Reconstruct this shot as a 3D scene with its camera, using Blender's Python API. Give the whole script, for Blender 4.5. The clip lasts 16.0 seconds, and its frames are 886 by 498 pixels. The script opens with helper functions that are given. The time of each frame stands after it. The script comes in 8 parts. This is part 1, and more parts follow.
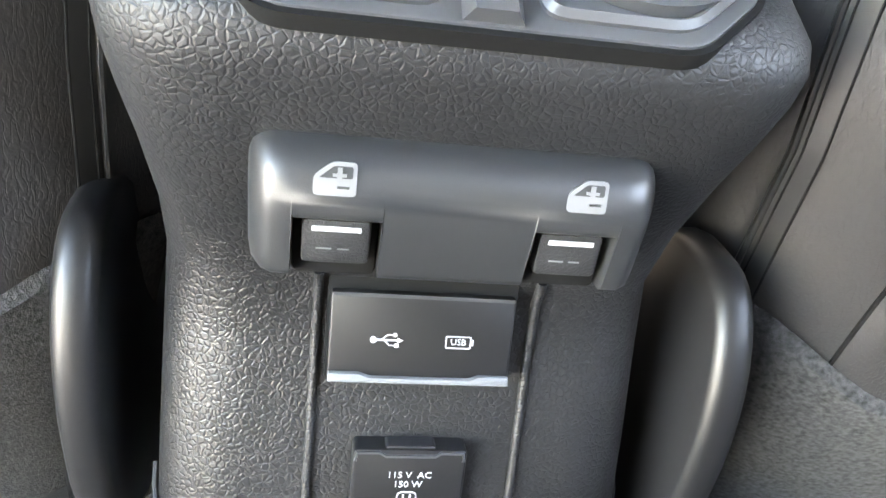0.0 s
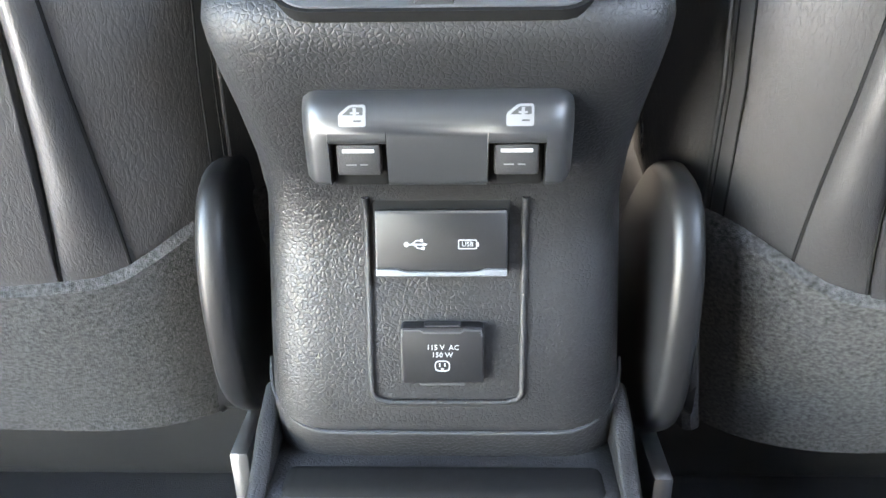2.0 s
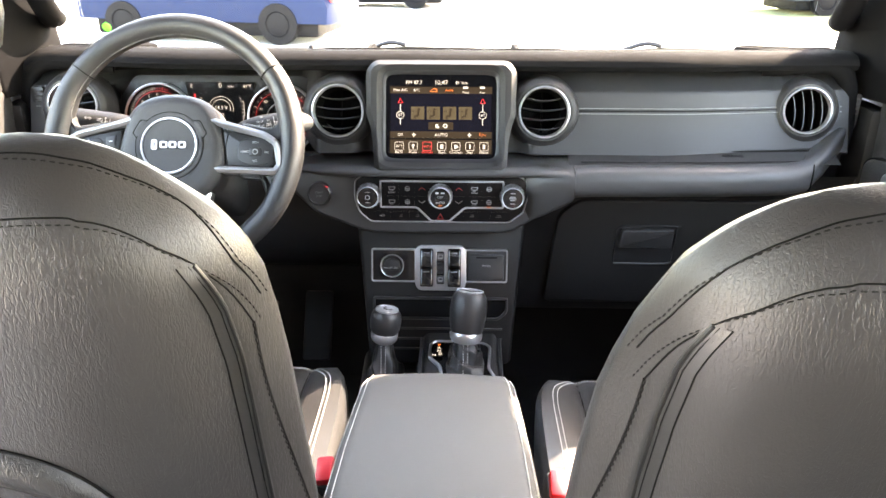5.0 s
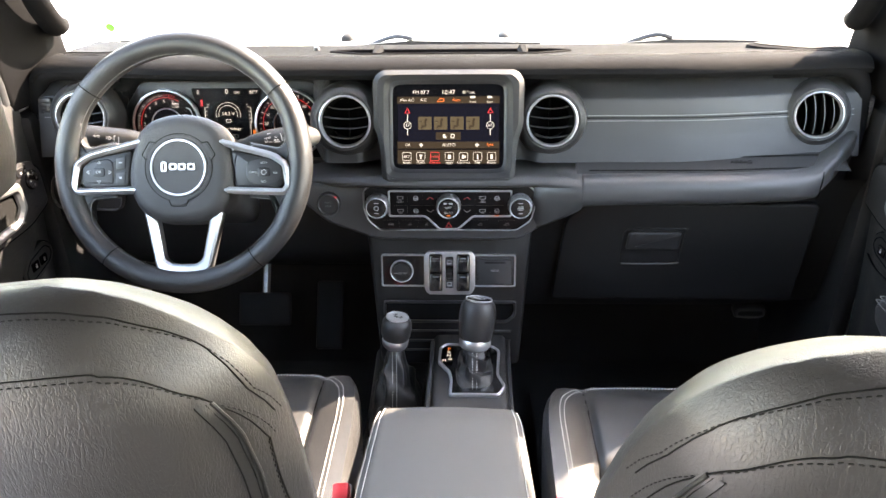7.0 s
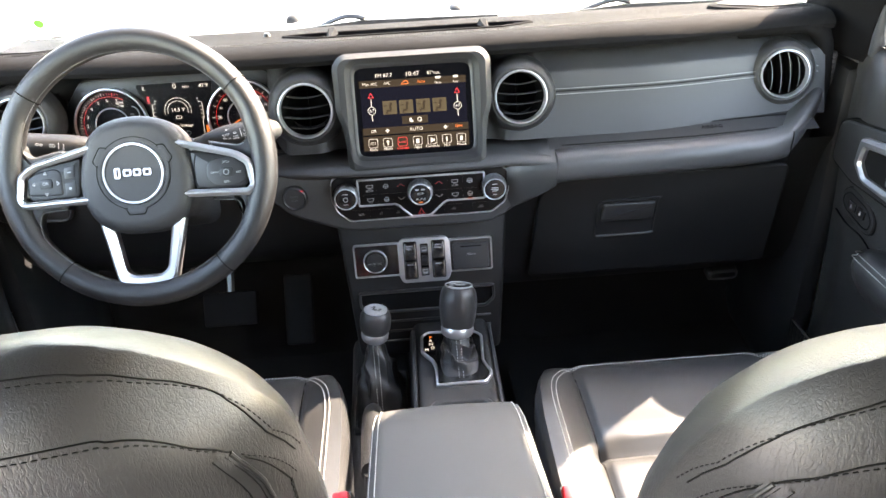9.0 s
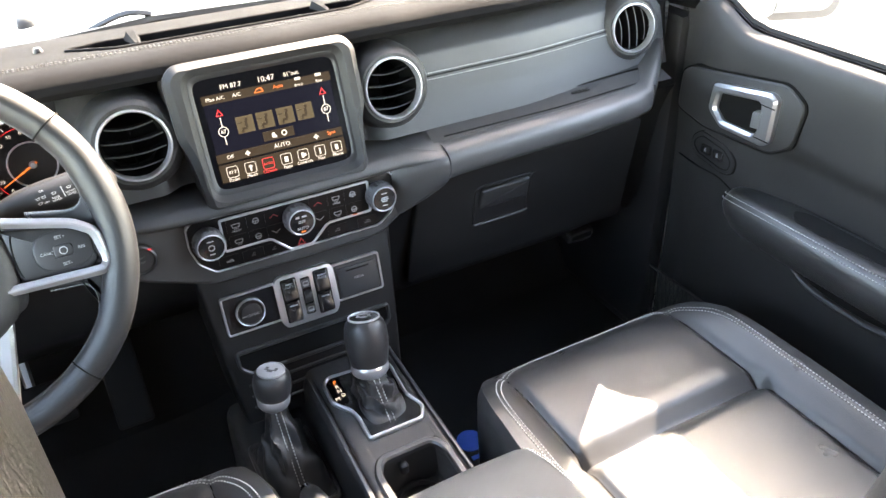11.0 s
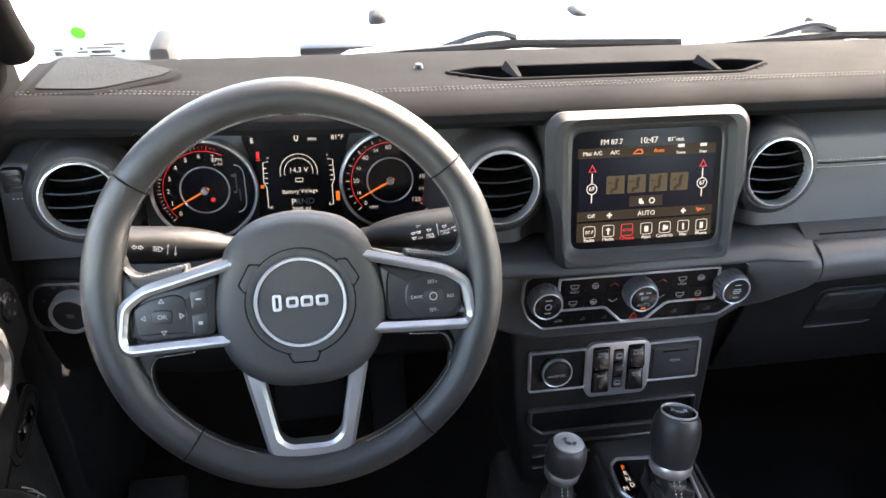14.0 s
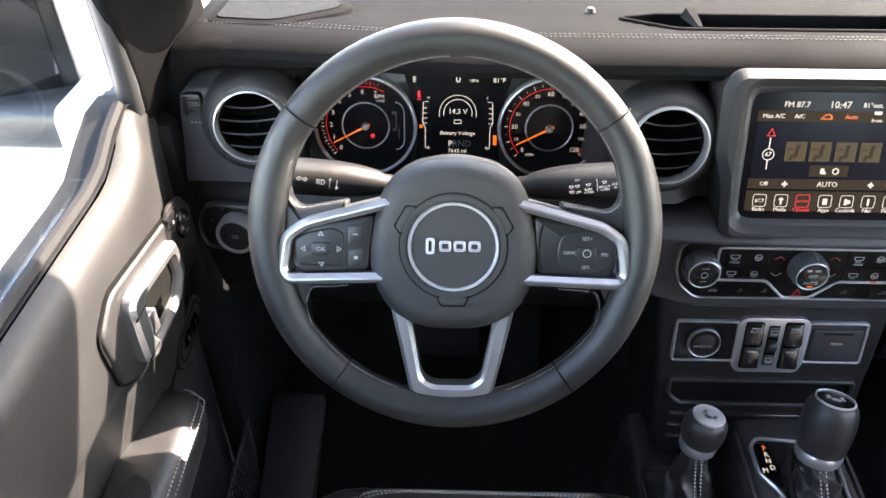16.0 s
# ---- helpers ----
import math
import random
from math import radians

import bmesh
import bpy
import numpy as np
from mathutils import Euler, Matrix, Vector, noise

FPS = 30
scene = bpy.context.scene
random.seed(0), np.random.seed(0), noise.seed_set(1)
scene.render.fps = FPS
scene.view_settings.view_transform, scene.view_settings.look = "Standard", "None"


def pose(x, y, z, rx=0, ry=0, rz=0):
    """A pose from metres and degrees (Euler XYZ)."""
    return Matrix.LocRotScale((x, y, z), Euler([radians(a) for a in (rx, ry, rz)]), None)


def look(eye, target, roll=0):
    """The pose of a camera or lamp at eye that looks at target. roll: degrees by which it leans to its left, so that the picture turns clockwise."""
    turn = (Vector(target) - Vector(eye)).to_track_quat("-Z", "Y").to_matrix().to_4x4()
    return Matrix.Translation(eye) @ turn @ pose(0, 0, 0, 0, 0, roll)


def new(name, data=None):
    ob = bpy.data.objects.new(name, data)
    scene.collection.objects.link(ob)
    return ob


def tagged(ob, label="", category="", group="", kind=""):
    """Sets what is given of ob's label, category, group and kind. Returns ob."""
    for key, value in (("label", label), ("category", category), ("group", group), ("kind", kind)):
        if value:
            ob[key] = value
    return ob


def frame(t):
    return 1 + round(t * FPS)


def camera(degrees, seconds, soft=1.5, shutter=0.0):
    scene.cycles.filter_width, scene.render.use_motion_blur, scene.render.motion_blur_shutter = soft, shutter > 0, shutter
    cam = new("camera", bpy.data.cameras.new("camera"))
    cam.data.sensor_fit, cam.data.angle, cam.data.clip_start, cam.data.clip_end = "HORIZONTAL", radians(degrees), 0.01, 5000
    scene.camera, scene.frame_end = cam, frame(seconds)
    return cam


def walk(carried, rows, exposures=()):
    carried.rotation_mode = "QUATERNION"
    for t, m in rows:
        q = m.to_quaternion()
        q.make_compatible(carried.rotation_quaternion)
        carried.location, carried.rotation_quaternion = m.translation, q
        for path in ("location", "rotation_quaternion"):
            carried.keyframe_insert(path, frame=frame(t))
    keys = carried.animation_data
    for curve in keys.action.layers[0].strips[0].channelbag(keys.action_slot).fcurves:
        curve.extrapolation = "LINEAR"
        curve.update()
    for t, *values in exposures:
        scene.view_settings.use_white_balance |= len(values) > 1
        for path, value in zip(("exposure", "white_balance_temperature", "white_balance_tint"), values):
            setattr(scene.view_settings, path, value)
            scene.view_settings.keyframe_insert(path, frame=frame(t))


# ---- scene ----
cam = camera(60.7, 16.0)
PATH = [
    (0, (-0.0244, 0.0168, 0.5221), (0.3016, 1.7649, -0.3938), 8.27),
    (0.5, (0.0049, -0.0290, 0.5239), (0.1179, 1.7417, -0.3990), 3.10),
    (1, (0.0192, -0.0619, 0.5193), (0.0073, 1.7261, -0.3770), 0.49),
    (1.5, (0.0173, -0.0809, 0.5203), (-0.0162, 1.7159, -0.3567), -0.42),
    (2, (0.0212, -0.0939, 0.5254), (-0.0333, 1.7178, -0.3202), -0.84),
    (2.5, (0.0172, -0.0999, 0.5613), (-0.0145, 1.7009, -0.3086), -0.42),
    (3, (0.0155, -0.1159, 0.6283), (-0.0070, 1.6960, -0.2174), -0.13),
    (3.5, (0.0150, -0.1249, 0.7193), (-0.0123, 1.6999, -0.0985), 0.05),
    (4, (0.0156, -0.1219, 0.8053), (-0.0092, 1.7230, 0.0337), -0.07),
    (4.5, (0.0264, -0.1489, 0.8897), (-0.0128, 1.7029, 0.1326), -0.37),
    (5, (0.0302, -0.1588, 0.9698), (-0.0106, 1.6869, 0.2017), 0.13),
    (5.2, (0.0287, -0.1558, 0.9888), (-0.0161, 1.6889, 0.2185), -0.47),
    (7.5, (0.0356, -0.1168, 1.0910), (-0.0334, 1.6368, 0.1320), -0.88),
    (8, (0.0376, -0.1188, 1.0891), (-0.0200, 1.6299, 0.1194), -1.07),
    (10.3, (-0.1700, 0.0849, 1.0983), (0.3345, 1.6931, 0.0212), -3.58),
    (10.5, (-0.1950, 0.1138, 1.0926), (0.4019, 1.6855, 0.0091), -3.01),
    (11, (-0.2200, 0.1676, 1.0799), (0.5430, 1.6523, -0.0210), -1.99),
    (11.5, (-0.2239, 0.2036, 1.0698), (0.6326, 1.6329, -0.0365), -1.14),
    (12, (-0.2279, 0.2246, 1.0657), (0.6484, 1.6470, -0.0330), -0.46),
    (12.5, (-0.2316, 0.2596, 1.0816), (0.5933, 1.7186, -0.0095), 0.37),
    (13, (-0.2617, 0.2994, 1.1138), (0.4215, 1.8326, 0.0277), 1.05),
    (13.5, (-0.3230, 0.3220, 1.1191), (0.1846, 1.9251, 0.0371), 1.82),
    (14, (-0.3640, 0.3418, 1.1129), (-0.0517, 1.9717, -0.0035), 2.10),
    (14.5, (-0.3790, 0.3537, 1.1115), (-0.2232, 1.9687, -0.0573), 1.97),
    (15, (-0.3831, 0.3576, 1.1114), (-0.3271, 1.9510, -0.0962), 1.51),
    (15.5, (-0.3842, 0.3596, 1.1164), (-0.3951, 1.9266, -0.1261), 0.74),
    (16, (-0.3822, 0.3577, 1.1144), (-0.4238, 1.9184, -0.1350), 0.05),
]
walk(cam, [(t, look(eye, target, roll)) for t, eye, target, roll in PATH],
     exposures=[(0.0, 6.85, 9000, 15), (0.4, 6.85, 8200, 13), (0.8, 6.8, 8000, 12), (2.0, 6.9, 8500, 14), (3.0, 6.9, 9200, 15), (3.5, 6.6, 9200, 15), (4.2, 6.05, 9300, 17), (5.0, 5.45, 9600, 19), (7.5, 5.2, 9000, 18), (12.0, 5.55, 8900, 17), (13.2, 5.25, 8700, 18), (14.2, 4.65, 8500, 19), (16.0, 4.7, 8300, 19)])

# ---- daylight ----
SUN_EL, SUN_AZ = 39.0, 55.0   # degrees up, and to the right of straight ahead
sun_dir = Vector((math.sin(radians(SUN_AZ)) * math.cos(radians(SUN_EL)), math.cos(radians(SUN_AZ)) * math.cos(radians(SUN_EL)), math.sin(radians(SUN_EL))))
world = bpy.data.worlds.new("sky")
scene.world = world
world.use_nodes = True
wn = world.node_tree.nodes
sky = wn.new("ShaderNodeTexSky")
sky.sky_type, sky.sun_disc = "NISHITA", False
sky.sun_elevation, sky.sun_rotation = radians(SUN_EL), radians(SUN_AZ)
wn["Background"].inputs["Strength"].default_value = 0.15
world.node_tree.links.new(sky.outputs["Color"], wn["Background"].inputs["Color"])
sun = new("sun", bpy.data.lights.new("sun", "SUN"))
sun.data.energy, sun.data.angle, sun.data.color = 2.0, radians(0.5), (1.0, 0.99, 0.975)
sun.matrix_basis = look(sun_dir * 20, (0, 0, 0))

# ---- materials ----


def mat(name, base, rough=0.5, metal=0.0, var=0.12, grain=0.0, gscale=600.0, gkind="voronoi", fine=0.0, fscale=2500.0,
        coat=0.0, emit=0.0, rvar=0.08, vscale=9.0, spec=0.5, sheen=0.0):
    """A surface with colour and gloss that vary slowly, a grain in relief and a fine noise."""
    m = bpy.data.materials.new(name)
    m.use_nodes = True
    nt = m.node_tree
    n, l = nt.nodes, nt.links
    b = n["Principled BSDF"]
    tc = n.new("ShaderNodeTexCoord")
    big = n.new("ShaderNodeTexNoise")
    big.inputs["Scale"].default_value, big.inputs["Detail"].default_value = vscale, 5.0
    l.new(tc.outputs["Object"], big.inputs["Vector"])
    ramp = n.new("ShaderNodeMapRange")
    ramp.inputs["From Min"].default_value, ramp.inputs["From Max"].default_value = 0.3, 0.7
    ramp.inputs["To Min"].default_value, ramp.inputs["To Max"].default_value = 1 - var, 1 + var
    l.new(big.outputs["Fac"], ramp.inputs["Value"])
    mul = n.new("ShaderNodeMix")
    mul.data_type, mul.blend_type = "RGBA", "MULTIPLY"
    mul.inputs["Factor"].default_value = 1.0
    mul.inputs["A"].default_value = (*[c * (0.15 if emit else 1.0) for c in base], 1)
    l.new(ramp.outputs["Result"], mul.inputs["B"])
    l.new(mul.outputs["Result"], b.inputs["Base Color"])
    rr = n.new("ShaderNodeMapRange")
    rr.inputs["From Min"].default_value, rr.inputs["From Max"].default_value = 0.3, 0.7
    rr.inputs["To Min"].default_value, rr.inputs["To Max"].default_value = max(0.02, rough - rvar), min(1.0, rough + rvar)
    l.new(big.outputs["Fac"], rr.inputs["Value"])
    l.new(rr.outputs["Result"], b.inputs["Roughness"])
    b.inputs["Metallic"].default_value = metal
    b.inputs["Specular IOR Level"].default_value = spec
    b.inputs["Coat Weight"].default_value = coat
    b.inputs["Coat Roughness"].default_value = 0.08
    if sheen:
        b.inputs["Sheen Weight"].default_value = sheen
    if emit:
        b.inputs["Emission Color"].default_value = (*base, 1)
        b.inputs["Emission Strength"].default_value = emit
    if grain or fine:
        bump = n.new("ShaderNodeBump")
        bump.inputs["Distance"].default_value = 0.0012
        height = None
        if grain:
            if gkind == "voronoi":
                warp = n.new("ShaderNodeTexNoise")
                warp.inputs["Scale"].default_value = gscale * 0.6
                add = n.new("ShaderNodeVectorMath")
                add.operation = "MULTIPLY_ADD"
                add.inputs[1].default_value = (0.9 / gscale,) * 3
                l.new(tc.outputs["Object"], warp.inputs["Vector"])
                l.new(warp.outputs["Color"], add.inputs[0])
                l.new(tc.outputs["Object"], add.inputs[2])
                v = n.new("ShaderNodeTexVoronoi")
                v.feature = "DISTANCE_TO_EDGE"
                v.inputs["Scale"].default_value = gscale
                l.new(add.outputs["Vector"], v.inputs["Vector"])
                cut = n.new("ShaderNodeMath")
                cut.operation = "MINIMUM"
                cut.inputs[1].default_value = 0.22
                l.new(v.outputs["Distance"], cut.inputs[0])
                height, k = cut.outputs["Value"], 3.5
            elif gkind == "wrinkle":
                mp = n.new("ShaderNodeMapping")
                mp.inputs["Scale"].default_value = (1.0, 1.0, 0.24)
                l.new(tc.outputs["Object"], mp.inputs["Vector"])
                v = n.new("ShaderNodeTexNoise")
                v.inputs["Scale"].default_value, v.inputs["Detail"].default_value = gscale, 1.5
                v.inputs["Distortion"].default_value = 0.6
                l.new(mp.outputs["Vector"], v.inputs["Vector"])
                dd = n.new("ShaderNodeMath")
                dd.operation = "SUBTRACT"
                dd.inputs[1].default_value = 0.5
                l.new(v.outputs["Fac"], dd.inputs[0])
                ab = n.new("ShaderNodeMath")
                ab.operation = "ABSOLUTE"
                l.new(dd.outputs["Value"], ab.inputs[0])
                ct = n.new("ShaderNodeMath")
                ct.operation = "MINIMUM"
                ct.inputs[1].default_value = 0.10
                l.new(ab.outputs["Value"], ct.inputs[0])
                fade = n.new("ShaderNodeMapRange")
                fade.inputs["From Min"].default_value, fade.inputs["From Max"].default_value = 0.42, 0.62
                fade.inputs["To Min"].default_value, fade.inputs["To Max"].default_value = 0.45, 1.0
                l.new(big.outputs["Fac"], fade.inputs["Value"])
                fm = n.new("ShaderNodeMath")
                fm.operation = "MULTIPLY"
                l.new(ct.outputs["Value"], fm.inputs[0])
                l.new(fade.outputs["Result"], fm.inputs[1])
                height, k = fm.outputs["Value"], 6.0
            else:
                v = n.new("ShaderNodeTexNoise")
                v.inputs["Scale"].default_value, v.inputs["Detail"].default_value = gscale, 6.0
                l.new(tc.outputs["Object"], v.inputs["Vector"])
                height, k = v.outputs["Fac"], 1.0
            sc = n.new("ShaderNodeMath")
            sc.operation = "MULTIPLY"
            sc.inputs[1].default_value = grain * k
            l.new(height, sc.inputs[0])
            height = sc.outputs["Value"]
        if fine:
            f = n.new("ShaderNodeTexNoise")
            f.inputs["Scale"].default_value, f.inputs["Detail"].default_value = fscale, 3.0
            l.new(tc.outputs["Object"], f.inputs["Vector"])
            ma = n.new("ShaderNodeMath")
            ma.operation = "MULTIPLY_ADD"
            ma.inputs[1].default_value = fine
            l.new(f.outputs["Fac"], ma.inputs[0])
            if height:
                l.new(height, ma.inputs[2])
            else:
                ma.inputs[2].default_value = 0.0
            height = ma.outputs["Value"]
        l.new(height, bump.inputs["Height"])
        bump.inputs["Strength"].default_value = 1.0
        l.new(bump.outputs["Normal"], b.inputs["Normal"])
    return m


def glass(name, tint, rough=0.0, gloss=0.35, least=0.03):
    """A thin pane: clear straight through, with mirror gloss that grows at a slant."""
    m = bpy.data.materials.new(name)
    m.use_nodes = True
    n, l = m.node_tree.nodes, m.node_tree.links
    n.remove(n["Principled BSDF"])
    t, g, x = n.new("ShaderNodeBsdfTransparent"), n.new("ShaderNodeBsdfGlossy"), n.new("ShaderNodeMixShader")
    f, k = n.new("ShaderNodeLayerWeight"), n.new("ShaderNodeMath")
    t.inputs["Color"].default_value = (*tint, 1)
    g.inputs["Roughness"].default_value = rough
    f.inputs["Blend"].default_value = 0.12
    k.operation = "MULTIPLY_ADD"
    k.inputs[1].default_value, k.inputs[2].default_value = gloss, least
    l.new(f.outputs["Facing"], k.inputs[0])
    l.new(k.outputs["Value"], x.inputs["Fac"])
    l.new(t.outputs["BSDF"], x.inputs[1])
    l.new(g.outputs["BSDF"], x.inputs[2])
    l.new(x.outputs["Shader"], n["Material Output"].inputs["Surface"])
    return m


PLASTIC = mat("soft_touch_plastic", (0.022, 0.022, 0.023), 0.42, grain=0.10, gscale=900, fine=0.05)
GRAINED = mat("grained_plastic", (0.0075, 0.0075, 0.008), 0.48, grain=0.165, gscale=440, fine=0.04, spec=0.36)
SATIN = mat("satin_plastic", (0.030, 0.031, 0.033), 0.36, fine=0.03)
HOUSING = mat("grey_dash_plastic", (0.044, 0.044, 0.045), 0.42, grain=0.05, gscale=900, fine=0.03)
KNOBHIDE = mat("knob_leather", (0.030, 0.030, 0.031), 0.36, grain=0.06, gscale=900, fine=0.03, rvar=0.04)
LOWER = mat("hard_black_plastic", (0.0105, 0.0105, 0.011), 0.46, spec=0.35, grain=0.08, gscale=900, fine=0.04)
DARK = mat("dark_plastic", (0.010, 0.010, 0.011), 0.45, fine=0.05)
GLOSS = mat("gloss_black_plastic", (0.010, 0.010, 0.011), 0.18, fine=0.0, coat=0.4)
HUBGRAIN = mat("fine_grained_plastic", (0.016, 0.016, 0.017), 0.44, grain=0.14, gscale=1100, fine=0.04)
DOORTRIM = mat("grained_door_trim", (0.021, 0.021, 0.0215), 0.52, spec=0.36, grain=0.10, gscale=520, fine=0.03)
BOOT = mat("gaiter_leather", (0.026, 0.026, 0.027), 0.36, grain=0.10, gscale=600, fine=0.05, rvar=0.05)
ICON = mat("pale_symbol_print", (0.075, 0.075, 0.078), 0.5)
SPOKE = mat("brushed_silver", (0.42, 0.43, 0.44), 0.32, metal=0.88, var=0.06, fine=0.02, rvar=0.03)
KNOB = mat("dark_chrome", (0.16, 0.16, 0.17), 0.30, metal=0.6, var=0.05, rvar=0.03)
CAP = mat("pale_cap", (0.50, 0.50, 0.50), 0.32, metal=0.4, var=0.06, rvar=0.04)
SEATTRIM = mat("seat_trim_leather", (0.013, 0.013, 0.013), 0.33, fine=0.05, rvar=0.04)
PADTOP = mat("dash_pad_vinyl", (0.0072, 0.0072, 0.0078), 0.88, grain=0.14, gscale=800, fine=0.05, spec=0.05)
LEATHER = mat("black_leather", (0.022, 0.0208, 0.0208), 0.41, spec=0.44, grain=0.19, gscale=460, gkind="wrinkle", fine=0.12, fscale=800, var=0.15, vscale=7, rvar=0.04)
LIDHIDE = mat("lid_vinyl", (0.036, 0.036, 0.036), 0.60, grain=0.10, gscale=700, fine=0.04, rvar=0.03, spec=0.42)
LEATHER_S = mat("smooth_leather", (0.030, 0.030, 0.0305), 0.30, grain=0.07, gscale=700, fine=0.04, rvar=0.03, spec=0.65)
WHEELHIDE = mat("wheel_leather", (0.0115, 0.012, 0.013), 0.41, grain=0.08, gscale=900, fine=0.03, rvar=0.04)
THREAD = mat("pale_thread", (0.42, 0.42, 0.40), 0.7, fine=0.1)
GREYTHREAD = mat("grey_thread", (0.15, 0.15, 0.145), 0.7, fine=0.1)
DARKTHREAD = mat("dark_thread", (0.06, 0.057, 0.054), 0.7, fine=0.1)
BLACKTHREAD = mat("black_thread", (0.008, 0.008, 0.008), 0.7, spec=0.2)
# near-black for joints and grooves, also painted shade on flat plates in hollows
SEAM_SHADE = mat("seam_and_shade_black", (0.005, 0.005, 0.005), 0.8, spec=0.1)
CARPET = mat("dark_carpet", (0.012, 0.012, 0.013), 0.95, grain=1.5, gscale=900, gkind="noise", var=0.3, sheen=0.03, spec=0.15)
FELT = mat("grey_felt", (0.031, 0.031, 0.0315), 0.95, grain=0.7, gscale=620, gkind="noise", fine=0.5, fscale=1600, var=0.60, vscale=420, sheen=0.02, spec=0.1)
METAL = mat("satin_silver", (0.58, 0.59, 0.61), 0.34, metal=0.82, var=0.05, fine=0.02, rvar=0.03)
SILVER = mat("silver_paint", (0.55, 0.56, 0.58), 0.32, metal=0.7, var=0.05, fine=0.03, rvar=0.04)
CHROME = mat("chrome", (0.80, 0.80, 0.81), 0.12, metal=1.0, var=0.03)
STEEL = mat("bare_steel", (0.30, 0.30, 0.30), 0.35, metal=1.0, var=0.12)
HINGE = mat("hinge_plastic", (0.006, 0.006, 0.0065), 0.44, fine=0.03, rvar=0.04, spec=0.36)
RUBBER = mat("rubber", (0.012, 0.012, 0.013), 0.7, fine=0.1, spec=0.25)
PILLAR = mat("pillar_cloth", (0.004, 0.004, 0.0045), 0.9, fine=0.1, spec=0.06)
MODULE = mat("module_plastic", (0.013, 0.0135, 0.014), 0.40, fine=0.03)
LIP = mat("lip_paint", (0.11, 0.115, 0.12), 0.35, var=0.05)
RED = mat("red_plastic", (0.62, 0.012, 0.022), 0.35)
BLUE = mat("blue_paper", (0.02, 0.12, 0.55), 0.5)
WHITEMARK = mat("white_print", (0.28, 0.28, 0.28), 0.5)
GREYMARK = mat("grey_print", (0.10, 0.10, 0.10), 0.5)
REDMARK = mat("red_print", (0.30, 0.015, 0.015), 0.5)
NET = mat("net_cord", (0.016, 0.016, 0.017), 0.8, fine=0.1)
PIANO = mat("piano_black", (0.004, 0.004, 0.0045), 0.30, spec=0.20, rvar=0.03)
DIAL = mat("dial_black", (0.004, 0.004, 0.005), 0.5, spec=0.08)
SCREEN = mat("display_glass", (0.004, 0.004, 0.005), 0.14, coat=0.0, rvar=0.03, spec=0.08)
TILE = mat("screen_tile", (0.125, 0.105, 0.070), 0.4, emit=0.0300, rvar=0.03, spec=0.06)
BANDL = mat("screen_band", (0.030, 0.024, 0.018), 0.4, emit=0.0600, rvar=0.03, spec=0.06)
NAVY = mat("screen_navy", (0.006, 0.007, 0.014), 0.2, emit=0.0550, rvar=0.03, spec=0.06)
LIT_W = mat("lit_white", (0.9, 0.9, 0.88), 0.5, emit=0.0360)
LIT_D = mat("dim_lit_white", (0.9, 0.88, 0.86), 0.5, emit=0.0230)
LIT_O = mat("lit_orange", (0.95, 0.22, 0.04), 0.5, emit=0.0360)
LIT_R = mat("lit_red", (0.9, 0.03, 0.04), 0.5, emit=0.0320)
LIT_G = mat("lit_green", (0.05, 0.75, 0.05), 0.5, emit=0.0)
WHITECAR = mat("white_car_paint", (0.72, 0.73, 0.74), 0.25, coat=0.6, var=0.03)
HEADLINER = mat("black_headliner", (0.035, 0.034, 0.033), 0.9, grain=0.6, gscale=700, gkind="noise")
GROUND = mat("pale_concrete", (0.58, 0.57, 0.55), 0.85, grain=0.8, gscale=60, gkind="noise", var=0.15, vscale=0.7)
GRASS = mat("grass", (0.13, 0.14, 0.06), 0.9, grain=1.0, gscale=40, gkind="noise", var=0.4, vscale=2)
LEAF = mat("leaves", (0.045, 0.08, 0.02), 0.7, var=0.5, vscale=3)
BARK = mat("bark", (0.12, 0.09, 0.06), 0.9, grain=1.0, gscale=30, gkind="noise")
BLUECAR = mat("blue_car_paint", (0.004, 0.010, 0.032), 0.50, spec=0.10, var=0.03)
GREYCAR = mat("grey_car_paint", (0.016, 0.018, 0.021), 0.50, spec=0.12, var=0.03)
PANE = glass("clear_pane", (0.92, 0.95, 0.94))
LENSCOVER = glass("gauge_cover", (0.97, 0.97, 0.97), 0.02, 0.12, 0.008)
MIRROR = mat("mirror_glass", (0.09, 0.095, 0.10), 0.02, metal=1.0, var=0.0, rvar=0.0)

# ---- building blocks ----


def pl(o, lean=0.0, turn=0.0):
    """A plane facing backwards at o: x to the right, y up along it, z towards the viewer. lean: degrees its top tips forward."""
    return Matrix.Translation(o) @ Matrix.Rotation(radians(turn), 4, "Z") @ Matrix.Rotation(radians(90 - lean), 4, "X")


def thing(name, at, label="", category="", group="", kind=""):
    e = new(name)
    e.location = at
    e.empty_display_size = 0.05
    return tagged(e, label, category, group, kind)


def finish(name, bm, material, sharp=40):
    bmesh.ops.recalc_face_normals(bm, faces=bm.faces)
    me = bpy.data.meshes.new(name)
    bm.to_mesh(me)
    bm.free()
    me.materials.append(material)
    me.shade_smooth()
    me.set_sharp_from_angle(angle=radians(sharp))
    return me


def part(name, bm, material, parent=None, label="", sharp=40):
    ob = new(name, finish(name, bm, material, sharp))
    if parent:
        ob.parent = parent
        root = parent
        while root.parent:
            root = root.parent
        if parent is root:
            ob.matrix_parent_inverse = Matrix.Translation(-Vector(root.location))
    if label:
        ob["label"] = label
    return ob


def B():
    return bmesh.new()


